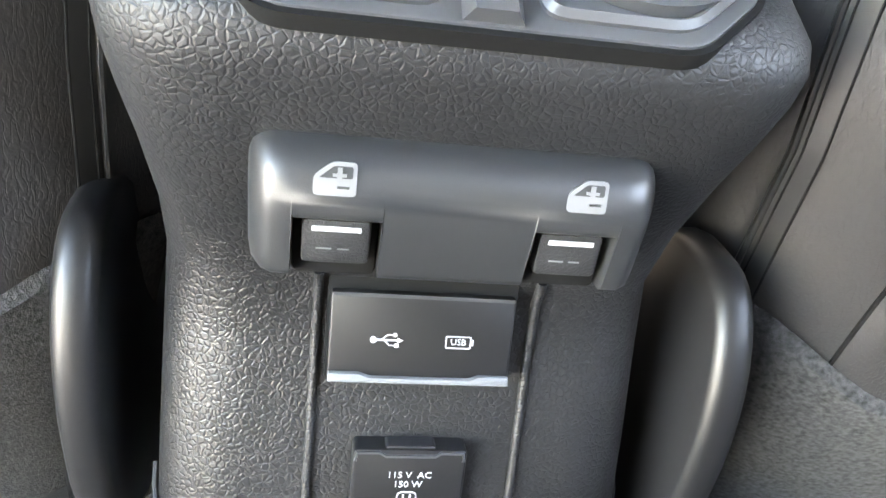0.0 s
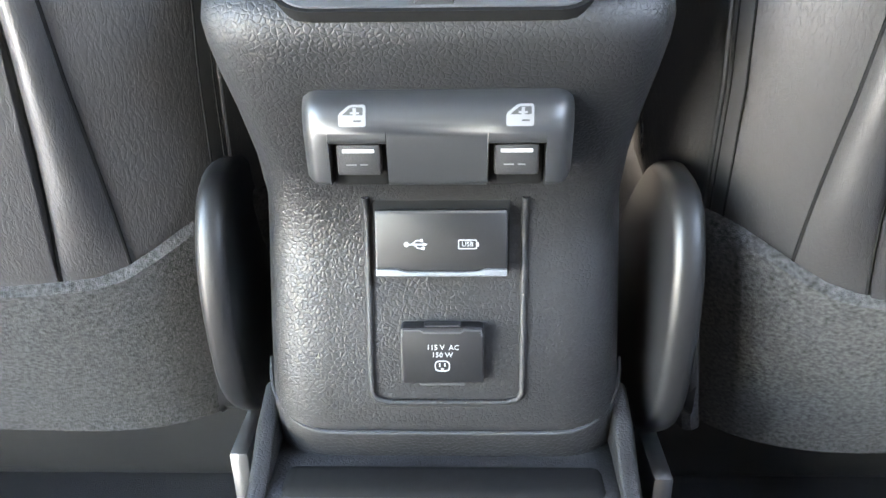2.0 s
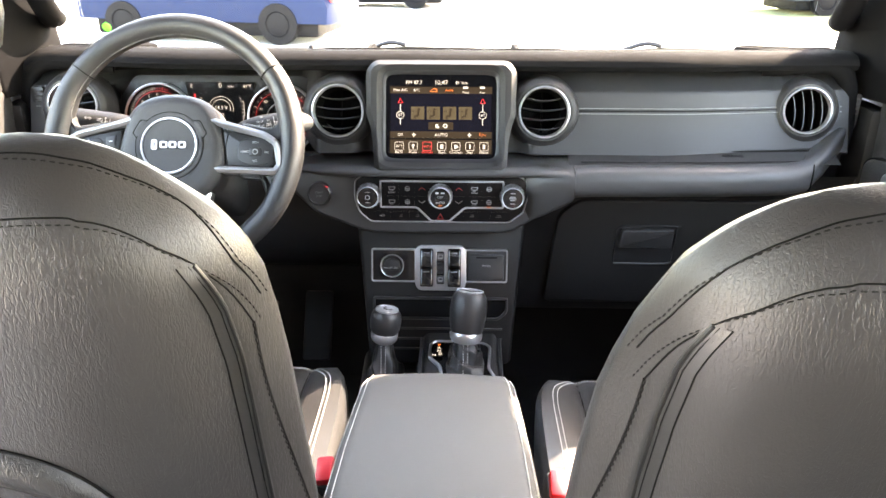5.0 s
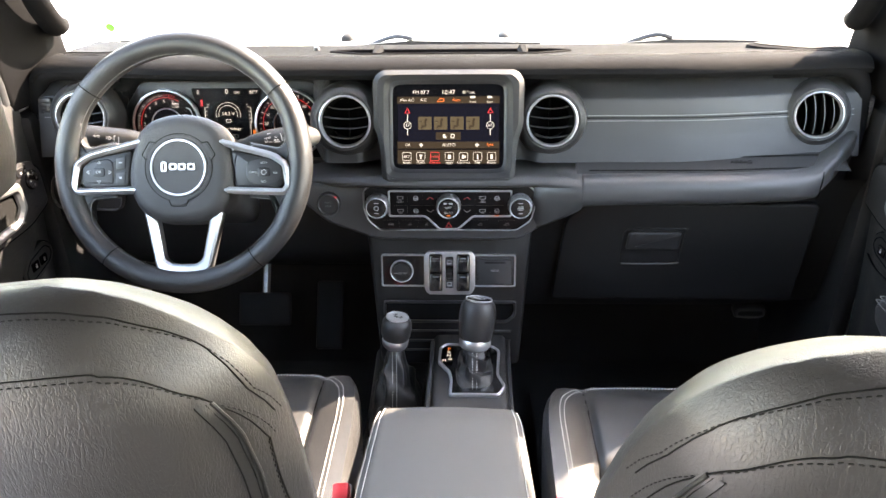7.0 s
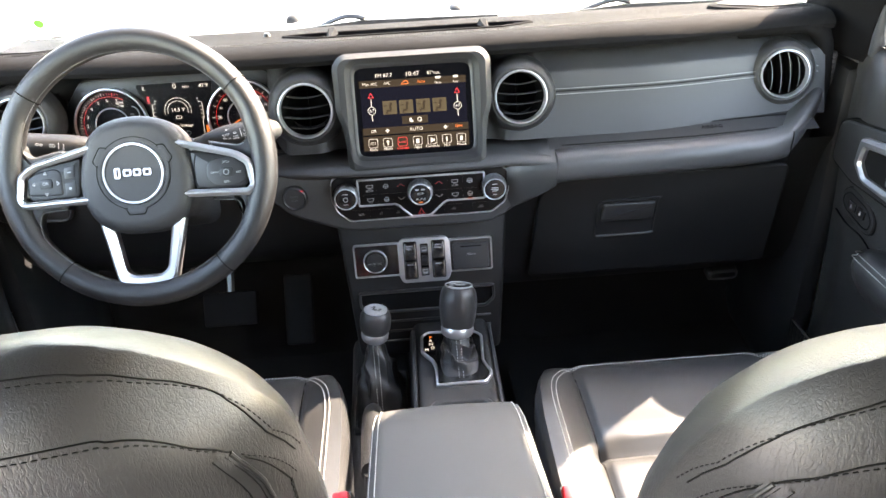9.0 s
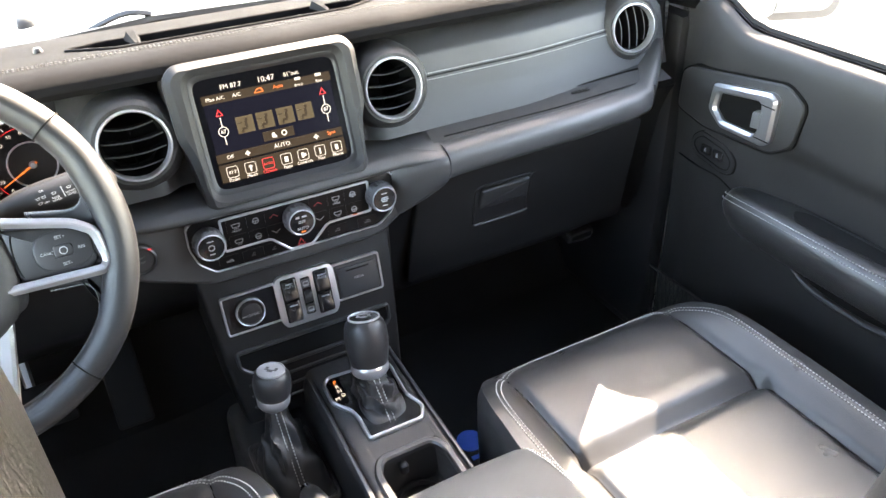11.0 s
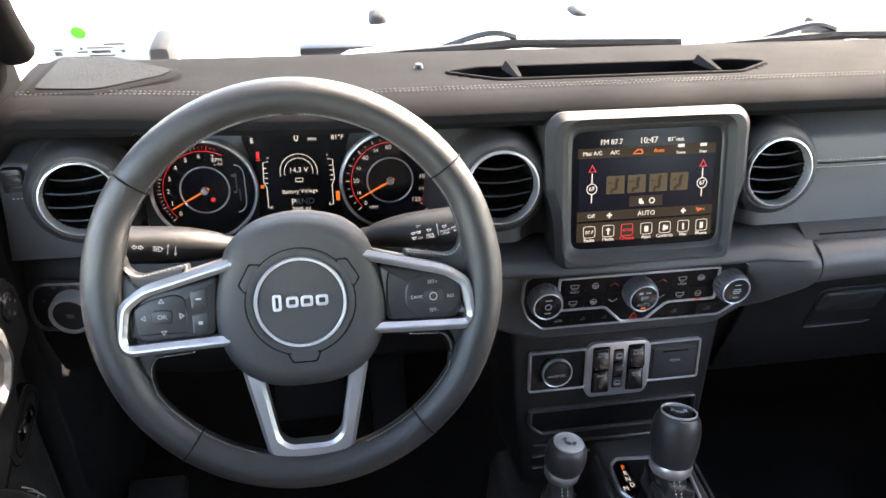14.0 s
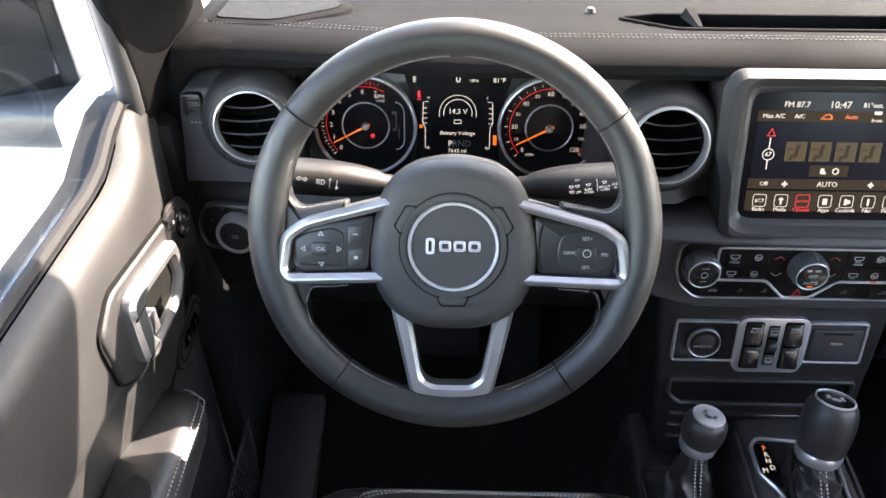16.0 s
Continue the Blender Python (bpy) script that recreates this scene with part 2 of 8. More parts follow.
def put(bm, verts, faces, M=None):
    vs = [bm.verts.new(M @ Vector(v) if M else v) for v in verts]
    for f in faces:
        try:
            bm.faces.new([vs[i] for i in f])
        except ValueError:
            pass
    return bm


def box(bm, c, s, bev=0.0, seg=2, M=None):
    t = bmesh.new()
    bmesh.ops.create_cube(t, size=1.0)
    bmesh.ops.scale(t, vec=s, verts=t.verts)
    if bev:
        bmesh.ops.bevel(t, geom=t.edges[:], offset=bev, segments=seg, profile=0.5, affect="EDGES", clamp_overlap=True)
    bmesh.ops.translate(t, vec=c, verts=t.verts)
    return merge(bm, t, M)


def merge(bm, t, M=None):
    t.verts.index_update()
    vs = [bm.verts.new(M @ v.co if M else v.co) for v in t.verts]
    for f in t.faces:
        try:
            bm.faces.new([vs[v.index] for v in f.verts])
        except ValueError:
            pass
    t.free()
    return bm


def rounded(pts, r, n=4):
    """The polygon pts with its corners rounded; r: one radius or one for each corner."""
    out, k = [], len(pts)
    for i in range(k):
        p, a, b = Vector(pts[i]), Vector(pts[i - 1]), Vector(pts[(i + 1) % k])
        ri = r[i] if isinstance(r, (list, tuple)) else r
        u, v = (a - p), (b - p)
        d = min(ri, u.length * 0.48, v.length * 0.48)
        if d < 1e-6:
            out.append(tuple(p))
            continue
        q0, q1 = p + u.normalized() * d, p + v.normalized() * d
        for j in range(n + 1):
            s = j / n
            out.append(tuple(q0 * (1 - s) ** 2 + p * 2 * s * (1 - s) + q1 * s ** 2))
    return out


def rrect(w, h, r, n=4, cx=0.0, cy=0.0):
    return rounded([(cx - w / 2, cy - h / 2), (cx + w / 2, cy - h / 2), (cx + w / 2, cy + h / 2), (cx - w / 2, cy + h / 2)], r, n)


def circle(r, n=40, cx=0.0, cy=0.0):
    return [(cx + r * math.cos(2 * math.pi * i / n), cy + r * math.sin(2 * math.pi * i / n)) for i in range(n)]


def inset(pts, d):
    """The closed polygon pts drawn in by d (counter-clockwise)."""
    out, k = [], len(pts)
    for i in range(k):
        p, a, b = Vector(pts[i]), Vector(pts[i - 1]), Vector(pts[(i + 1) % k])
        e0, e1 = (p - a), (b - p)
        if e0.length < 1e-9 or e1.length < 1e-9:
            out.append(tuple(p))
            continue
        n0, n1 = Vector((-e0.y, e0.x)).normalized(), Vector((-e1.y, e1.x)).normalized()
        m = (n0 + n1)
        m = m / max(0.35, m.length_squared / 2) if m.length > 1e-6 else n0
        out.append(tuple(p + m * d))
    return out


def plate(bm, pts, z0, z1, M=None, bev=0.0, seg=2):
    """A slab with the outline pts (counter-clockwise), from z0 to z1, its upper rim rounded by bev."""
    k = len(pts)
    rings = [[(x, y, z0) for x, y in pts]]
    if bev:
        for j in range(seg + 1):
            a = math.pi / 2 * j / seg
            q = inset(pts, bev * (1 - math.cos(a)))
            rings.append([(x, y, z1 - bev + bev * math.sin(a)) for x, y in q])
    else:
        rings.append([(x, y, z1) for x, y in pts])
    verts = [v for r in rings for v in r]
    faces = [tuple(range(k - 1, -1, -1)), tuple((len(rings) - 1) * k + i for i in range(k))]
    for j in range(len(rings) - 1):
        for i in range(k):
            i2 = (i + 1) % k
            faces.append((j * k + i, j * k + i2, (j + 1) * k + i2, (j + 1) * k + i))
    return put(bm, verts, faces, M)


def band(bm, outer, inner, z0, z1, M=None, bev=0.0):
    """A frame between two outlines with the same number of points."""
    k = len(outer)
    loops = [(outer, z0), (outer, z1 - bev)]
    if bev:
        loops += [(inset(outer, bev), z1), (inset(inner, -bev), z1)]
    else:
        loops += [(outer, z1), (inner, z1)]
    loops += [(inner, z1 - bev), (inner, z0)]
    verts = [(x, y, z) for pts, z in loops for x, y in pts]
    faces, m = [], len(loops)
    for j in range(m):
        j2 = (j + 1) % m
        for i in range(k):
            i2 = (i + 1) % k
            faces.append((j * k + i, j * k + i2, j2 * k + i2, j2 * k + i))
    return put(bm, verts, faces, M)


def lathe(bm, prof, M=None, n=40):
    """Turns the profile of (radius, height) round the z axis."""
    verts, faces, k = [], [], len(prof)
    for i in range(n):
        a = 2 * math.pi * i / n
        verts += [(r * math.cos(a), r * math.sin(a), h) for r, h in prof]
    for i in range(n):
        i2 = (i + 1) % n
        for j in range(k - 1):
            faces.append((i * k + j, i2 * k + j, i2 * k + j + 1, i * k + j + 1))
    t = bmesh.new()
    put(t, verts, faces)
    bmesh.ops.remove_doubles(t, verts=t.verts, dist=1e-6)
    return merge(bm, t, M)


def sweep(bm, path, r, closed=False, n=8, flat=1.0, up=None):
    """A tube along path; r: radius or one for each point; flat squeezes it along its second axis."""
    P = [Vector(p) for p in path]
    k = len(P)
    rings = []
    nrm = None
    for i in range(k):
        a = P[i - 1] if (closed or i) else P[i]
        b = P[(i + 1) % k] if (closed or i < k - 1) else P[i]
        t = (b - a)
        t = t.normalized() if t.length > 1e-9 else Vector((0, 0, 1))
        if up is not None:
            nrm = Vector(up)
        elif nrm is None:
            nrm = Vector((0, 0, 1)) if abs(t.z) < 0.9 else Vector((1, 0, 0))
        nrm = nrm - t * nrm.dot(t)
        nrm = nrm.normalized() if nrm.length > 1e-6 else t.orthogonal().normalized()
        bi = t.cross(nrm)
        ri = r[i] if isinstance(r, (list, tuple)) else r
        rings.append([P[i] + (bi * math.cos(2 * math.pi * j / n) + nrm * flat * math.sin(2 * math.pi * j / n)) * ri for j in range(n)])
    verts = [v for g in rings for v in g]
    faces = []
    for i in range(k if closed else k - 1):
        i2 = (i + 1) % k
        for j in range(n):
            j2 = (j + 1) % n
            faces.append((i * n + j, i * n + j2, i2 * n + j2, i2 * n + j))
    if not closed:
        faces += [tuple(range(n)), tuple((k - 1) * n + j for j in range(n - 1, -1, -1))]
    return put(bm, verts, faces)


def sheet(bm, fn, us, vs, close_u=False):
    """A surface of the points fn(u, v)."""
    nu, nv = len(us), len(vs)
    verts = [fn(u, v) for u in us for v in vs]
    faces = []
    for i in range(nu if close_u else nu - 1):
        i2 = (i + 1) % nu
        for j in range(nv - 1):
            faces.append((i * nv + j, i2 * nv + j, i2 * nv + j + 1, i * nv + j + 1))
    return put(bm, verts, faces)


def span(a, b, n):
    return [a + (b - a) * i / (n - 1) for i in range(n)]


def loft(bm, rings, cap=True):
    k = len(rings[0])
    verts = [v for r in rings for v in r]
    faces = []
    for j in range(len(rings) - 1):
        for i in range(k):
            i2 = (i + 1) % k
            faces.append((j * k + i, j * k + i2, (j + 1) * k + i2, (j + 1) * k + i))
    if cap:
        faces += [tuple(range(k - 1, -1, -1)), tuple((len(rings) - 1) * k + i for i in range(k))]
    return put(bm, verts, faces)


def along(path, step):
    """Points and directions at even steps along a path."""
    P = [Vector(p) for p in path]
    out, left = [], 0.0
    for a, b in zip(P, P[1:]):
        d = (b - a).length
        if d < 1e-9:
            continue
        t = (b - a) / d
        s = left
        while s < d:
            out.append((a + t * s, t))
            s += step
        left = s - d
    return out


def stitches(bm, path, step=0.0045, length=0.0030, r=0.0005):
    for p, t in along(path, step):
        o = t.orthogonal().normalized()
        q = t.cross(o)
        a, b = p - t * length / 2, p + t * length / 2
        vs = [a] + [p - t * length * 0.3 + (o * math.cos(w) + q * math.sin(w)) * r for w in (0, 1.571, 3.142, 4.712)] + \
             [p + t * length * 0.3 + (o * math.cos(w) + q * math.sin(w)) * r for w in (0, 1.571, 3.142, 4.712)] + [b]
        put(bm, vs, [(0, 1, 2), (0, 2, 3), (0, 3, 4), (0, 4, 1), (1, 5, 6, 2), (2, 6, 7, 3), (3, 7, 8, 4), (4, 8, 5, 1),
                     (9, 6, 5), (9, 7, 6), (9, 8, 7), (9, 5, 8)])
    return bm


def words(bm, s, size, M, thick=0.0003, ax="CENTER", squash=1.0):
    cu = bpy.data.curves.new("words", "FONT")
    cu.body, cu.size, cu.align_x, cu.align_y, cu.extrude, cu.resolution_u = s, size, ax, "CENTER", thick, 2
    ob = bpy.data.objects.new("words", cu)
    me = bpy.data.meshes.new_from_object(ob)
    t = bmesh.new()
    t.from_mesh(me)
    bpy.data.objects.remove(ob)
    bpy.data.curves.remove(cu)
    bpy.data.meshes.remove(me)
    return merge(bm, t, M @ Matrix.Diagonal((squash, 1, 1, 1)))


def smooth(a, b, x):
    t = max(0.0, min(1.0, (x - a) / (b - a)))
    return t * t * (3 - 2 * t)


def mix(pts, x):
    """The value at x of a smooth line through the pairs pts."""
    if x <= pts[0][0]:
        return pts[0][1]
    for (a, p), (b, q) in zip(pts, pts[1:]):
        if x <= b:
            return p + (q - p) * (x - a) / (b - a)
    return pts[-1][1]


def curve(pts, n=8, closed=False):
    """A smooth path through the points (Catmull-Rom)."""
    P = [Vector(p) for p in pts]
    out, k = [], len(P)
    for i in range(k if closed else k - 1):
        if closed:
            p0, p1, p2, p3 = P[i - 1], P[i], P[(i + 1) % k], P[(i + 2) % k]
        else:
            p0, p1, p2, p3 = P[max(0, i - 1)], P[i], P[i + 1], P[min(k - 1, i + 2)]
        for j in range(n):
            t = j / n
            out.append(0.5 * ((2 * p1) + (p2 - p0) * t + (2 * p0 - 5 * p1 + 4 * p2 - p3) * t * t + (3 * p1 - p0 - 3 * p2 + p3) * t ** 3))
    if not closed:
        out.append(P[-1])
    return out

# ---- setting: cabin shell and outside ----


def shell():
    bm = sheet(B(), lambda x, y: (x, y, 0.03 + 0.10 * smooth(1.25, 1.55, y) + 0.02 * math.exp(-(x / 0.12) ** 2)), span(-0.74, 0.74, 30), span(-1.6, 1.6, 40))
    tagged(part("floor", bm, CARPET), "dark carpeted cabin floor", "floor", kind="structure")
    bm = box(B(), (0, 0.3, -0.24), (1.46, 4.8, 0.40), 0.05)
    tagged(part("underbody", bm, DARK), "dark chassis below the cabin floor", "underbody", kind="structure")
    # firewall under the dash
    bm = sheet(B(), lambda x, u: (x, mix([(0, 1.30), (0.5, 1.50), (1, 1.46)], u), mix([(0, 0.03), (0.5, 0.30), (1, 0.66)], u)), span(-0.74, 0.74, 12), span(0, 1, 10))
    tagged(part("wall_front", bm, CARPET), "black carpeted firewall of the footwells", "wall", kind="structure")
    # roof with its headliner, and an unseen wall added to block light from behind
    bm = box(B(), (0, -0.45, 1.44), (1.36, 2.9, 0.06), 0.02)
    tagged(part("ceiling", bm, HEADLINER), "black fabric headliner under the hard top", "ceiling", kind="structure")
    bm = box(B(), (0, -0.98, 0.72), (1.5, 0.10, 1.40), 0.04, 3)
    tagged(part("blocking_wall_back", bm, DARK), "unseen dark wall added to block light from the rear", "wall", kind="structure")
    for sgn, side in ((-1, "left"), (1, "right")):
        y0, y1 = (-1.60, -0.92) if sgn < 0 else (-1.60, -0.03)
        bm = box(B(), (sgn * 0.735, (y0 + y1) / 2, 0.36), (0.07, y1 - y0, 0.74), 0.02)
        tagged(part("wall_" + side, bm, PLASTIC), "dark lower trim along the rear seats", "wall", kind="structure")
        bm = box(B(), (sgn * 0.765, 0.0, 0.0), (0.11, 3.2, 0.12), 0.02)
        tagged(part("sill_" + side, bm, DARK), "dark door sill along the floor edge", "sill", kind="structure")
        bm = box(B(), (sgn * 0.785, 1.30, 0.37), (0.05, 0.52, 0.74), 0.015)
        tagged(part("cowl_side_" + side, bm, WHITECAR), "white painted body side ahead of the door", "body panel", kind="structure")
        bm = box(B(), (sgn * 0.685, -0.25, 1.275), (0.08, 2.5, 0.27), 0.03)
        tagged(part("roof_rail_" + side, bm, DARK), "black roof rail over the side windows", "roof rail", kind="structure")
        # pillars: B, C
        for y0 in (-0.02, -0.85):
            bm = box(B(), (sgn * 0.70, y0, 1.07), (0.06, 0.12, 0.72), 0.015)
            tagged(part("pillar_" + side, bm, DARK), "black upright pillar between the side windows", "pillar", kind="structure")
        # A pillar: leans back from the end of the dash to the header
        ring = []
        for u in span(0, 1, 6):
            c = Vector((sgn * (0.722 - 0.05 * u), 1.235 - 0.25 * u, 0.72 + 0.70 * u))
            ring.append([(c.x + a * sgn, c.y + b, c.z) for a, b in rounded([(-0.035, -0.055), (-0.010, -0.175 + 0.055 * u), (0.008, -0.175 + 0.055 * u), (0.040, -0.060), (0.045, -0.03), (0.03, 0.02), (-0.02, 0.03), (-0.035, 0.0)], 0.010, 3)])
        tagged(part("pillar_front_" + side, loft(B(), ring), PILLAR), "black windscreen pillar trim", "pillar", kind="structure")
    bm = box(B(), (0, 1.12, 1.32), (1.30, 0.14, 0.20), 0.03)
    tagged(part("header", bm, DARK), "black header trim over the windscreen", "trim", kind="structure")


def windscreen():
    M = Matrix.Translation((0, 1.325, 0.735)) @ Matrix.Rotation(radians(90 + 20), 4, "X")
    bm = plate(B(), [(-0.68, 0.0), (0.68, 0.0), (0.62, 0.72), (-0.62, 0.72)], 0, 0.004, M)
    ob = tagged(part("windscreen", bm, PANE), "clear upright windscreen", "window", kind="structure")
    ob.visible_shadow = False
    # maker's marks in the lower corner
    bm = B()
    for x, y, w, h in ((-0.668, 0.044, 0.008, 0.006), (-0.667, 0.050, 0.010, 0.002), (-0.640, 0.046, 0.012, 0.002), (-0.640, 0.051, 0.003, 0.004), (-0.618, 0.040, 0.030, 0.002),
                       (-0.618, 0.046, 0.022, 0.004), (-0.618, 0.052, 0.030, 0.0015), (-0.600, 0.057, 0.024, 0.002), (-0.592, 0.046, 0.004, 0.004)):
        box(bm, (x, y, -0.004), (w, h, 0.0006), M=M)
    part("glass_marks", bm, GREYMARK, ob, "small grey printed marks")
    bm = plate(B(), circle(0.0085, 20, -0.637, 0.0745), -0.005, -0.0042, M)
    part("sticker", bm, LIT_G, ob, "bright green round sticker")


def cowl():
    bm = sheet(B(), lambda x, y: (x, y, 0.722 - 0.03 * smooth(1.33, 1.47, y) - 0.04 * (x / 0.66) ** 2), span(-0.68, 0.68, 20), span(1.318, 1.475, 6))
    tagged(part("cowl", bm, DARK), "black plastic cowl under the windscreen wipers", "cowl", kind="structure")


def wiper(x0, x1, y, z):
    t = thing("windscreen_wiper", (x0, y, z), "black windscreen wiper lying along the glass", "wiper", "wipers")
    part("blade", sweep(B(), [(x0, y, z), ((x0 + x1) / 2, y + 0.002, z + 0.016), (x1, y, z + 0.012)], 0.007, n=6), RUBBER, t)
    part("arm", sweep(B(), curve([(x0 + 0.10, y + 0.05, z - 0.02), (x0 + 0.20, y + 0.02, z + 0.025), ((x0 + x1) / 2, y + 0.006, z + 0.024)]), 0.008, n=6, flat=0.6), DARK, t)
    return t


def hood():
    t = thing("bonnet", (0, 1.9, 0.6), "glossy white bonnet ahead of the windscreen", "bonnet", kind="")

    def top(x, y):
        c = 0.045 * (1 - (x / 0.62) ** 2) * smooth(0.62, 0.45, abs(x)) + 0.02 * smooth(0.36, 0.30, abs(x))
        return (x * (1 - 0.10 * smooth(1.45, 2.35, y)), y, 0.655 + c - 0.05 * smooth(1.5, 2.4, y) - 0.10 * smooth(2.25, 2.4, y))
    bm = sheet(B(), top, span(-0.62, 0.62, 48), span(1.46, 2.40, 40))
    part("panel", bm, WHITECAR, t)
    for x in (-0.245, 0.113):
        bm = box(B(), (x, 1.64, 0.708), (0.030, 0.055, 0.034), 0.012, 3)
        part("rest_bumper", bm, RUBBER, t, "black rubber windscreen bumper")
    bm = box(B(), (-0.30, 1.52, 0.705), (0.16, 0.05, 0.02), 0.008)
    part("washer_cover", bm, DARK, t, "small dark cowl cover")
    for sgn in (-1, 1):
        bm = box(B(), (sgn * 0.60, 1.62, 0.67), (0.035, 0.10, 0.05), 0.012)
        part("latch", bm, RUBBER, t, "black rubber bonnet latch")
    bm = sheet(B(), lambda x, y: (x, y, 0.715 - 0.03 * smooth(1.36, 1.47, y)), span(-0.70, 0.70, 20), span(1.345, 1.475, 6))
    ob = part("cowl", bm, DARK)
    tagged(ob, "black cowl panel below the windscreen", "cowl", kind="structure")
    for sgn in (-1, 1):
        bm = box(B(), (sgn * 0.80, 2.15, 0.48), (0.28, 1.0, 0.10), 0.04, 3)
        part("fender", bm, DARK, t, "black wheel-arch flare")


def side_mirror(sgn):
    t = thing("side_mirror", (sgn * 0.95, 1.05, 0.75), "black rear-view mirror on its door arm", "mirror", "side mirrors")
    cy = 1.08
    M = Matrix.Translation((sgn * 0.920, cy, 0.760 if sgn > 0 else 0.772)) @ Matrix.Rotation(radians(-sgn * 23), 4, "Z") @ Matrix.Rotation(radians(92), 4, "X")
    out = rrect(0.24, 0.20, 0.035, 5)
    bm = plate(B(), out, -0.085, -0.004, M, 0.0)
    merge(bm, plate(B(), inset(out, 0.0), -0.004, 0.006, None, 0.004), M)
    part("housing", bm, DARK, t)
    part("glass", plate(B(), rrect(0.205, 0.165, 0.025, 5), 0.006, 0.009, M), MIRROR, t, "mirror glass")
    part("arm", box(B(), (sgn * 0.84, cy + 0.03, 0.70), (0.16, 0.09, 0.06), 0.02, 3), SATIN, t)


def car(at, turn, paint, label):
    """A parked car in the distance: body, glass, wheels, lamps."""
    t = thing("parked_car", at, label, "car", "parked cars")
    M = Matrix.Translation(at) @ Matrix.Rotation(radians(turn), 4, "Z")
    prof = [(-2.25, 0.35), (-2.28, 0.65), (-2.15, 0.90), (-1.85, 1.02), (-1.2, 1.62), (0.35, 1.66), (1.10, 1.08), (2.05, 0.92), (2.28, 0.70), (2.28, 0.38)]
    rings = []
    for y, k, up in ((-0.90, 0.97, -0.04), (-0.80, 1.0, 0.0), (0.80, 1.0, 0.0), (0.90, 0.97, -0.04)):
        rings.append([(x * k, y * (1.0 if z < 1.1 else 0.80), z + (up if z > 0.4 else 0.0)) for x, z in prof])
    bm = loft(B(), rings)
    bmesh.ops.transform(bm, matrix=M, verts=bm.verts)
    part("body", bm, paint, t)
    # near-black block added as the shade between body and ground
    part("underside_shade", box(B(), (0, 0, 0.26), (4.0, 1.5, 0.28), 0.05, 2, M), DIAL, t)
    for sgn in (-1, 1):
        for pts in ([(-1.62, 1.10), (-0.55, 1.10), (-0.55, 1.54), (-1.15, 1.54)], [(-0.47, 1.10), (0.85, 1.10), (0.30, 1.56), (-0.47, 1.56)]):
            bm = put(B(), [(x, sgn * (0.90 - 0.30 * (z - 1.05)) * 1.0, z) for x, z in pts], [(0, 1, 2, 3)])
            bmesh.ops.solidify(bm, geom=bm.faces[:], thickness=0.02)
            bmesh.ops.transform(bm, matrix=M, verts=bm.verts)
            part("side_window", bm, DIAL, t, "dark side window")
        for x in (-1.35, 1.40):
            w = part("wheel", lathe(B(), [(0.20, -0.10), (0.33, -0.10), (0.34, -0.06), (0.34, 0.06), (0.33, 0.10), (0.20, 0.10)],
                                    M @ Matrix.Translation((x, sgn * 0.82, 0.34)) @ Matrix.Rotation(radians(90), 4, "X"), 24), DIAL, t)
            part("rim", lathe(B(), [(0.0, -0.11), (0.05, -0.115), (0.19, -0.09), (0.205, -0.11), (0.205, 0.11), (0.19, 0.09), (0.05, 0.115), (0.0, 0.11)],
                              M @ Matrix.Translation((x, sgn * 0.82, 0.34)) @ Matrix.Rotation(radians(90), 4, "X"), 20), DIAL, w)
        for x, m, nm in ((2.24, WHITEMARK, "headlight"), (-2.26, REDMARK, "tail_light")):
            part(nm, box(B(), (x, sgn * 0.66, 0.76), (0.08, 0.34, 0.14), 0.03, 2, M), m, t)
    for x, z, lean in ((0.74, 1.34, 42), (-1.55, 1.33, -42)):
        bm = box(B(), (0, 0, 0), (0.02, 1.35, 0.62), 0.0, 1, M @ Matrix.Translation((x, 0, z)) @ Matrix.Rotation(radians(-lean), 4, "Y"))
        part("windscreen", bm, DIAL, t, "dark glass")
    return t


def tree(at, h, seed):
    rnd = random.Random(seed)
    t = thing("tree", at, "leafy green tree at the edge of the lot", "tree", "trees")
    o = Vector(at)
    bm = sweep(B(), [o, o + Vector((0.05, 0.02, h * 0.25)), o + Vector((0.0, 0.1, h * 0.5)), o + Vector((0.1, 0.1, h * 0.8))], [0.16, 0.12, 0.09, 0.03], n=8)
    tips = []
    for i in range(9):
        a, z = rnd.uniform(0, 6.28), rnd.uniform(0.35, 0.75) * h
        e = o + Vector((math.cos(a) * h * 0.28, math.sin(a) * h * 0.28, z + h * 0.14))
        sweep(bm, [o + Vector((0, 0.05, z)), (o + Vector((0, 0.05, z)) + e) / 2 + Vector((0, 0, 0.05)), e], [0.05, 0.035, 0.012], n=5)
        tips.append(e)
    part("trunk", bm, BARK, t)
    verts, faces = [], []
    for e in tips + [o + Vector((0, 0, h * 0.85))] * 2:
        for _ in range(420):
            d = Vector((rnd.gauss(0, 1), rnd.gauss(0, 1), rnd.gauss(0, 0.8)))
            c = e + d * h * 0.085
            a = Vector((rnd.uniform(-1, 1), rnd.uniform(-1, 1), rnd.uniform(-1, 1))).normalized() * 0.13
            b = a.orthogonal().normalized() * 0.07
            k = len(verts)
            verts += [c - a, c + b, c + a, c - b]
            faces.append((k, k + 1, k + 2, k + 3))
    part("crown", put(B(), verts, faces), LEAF, t)


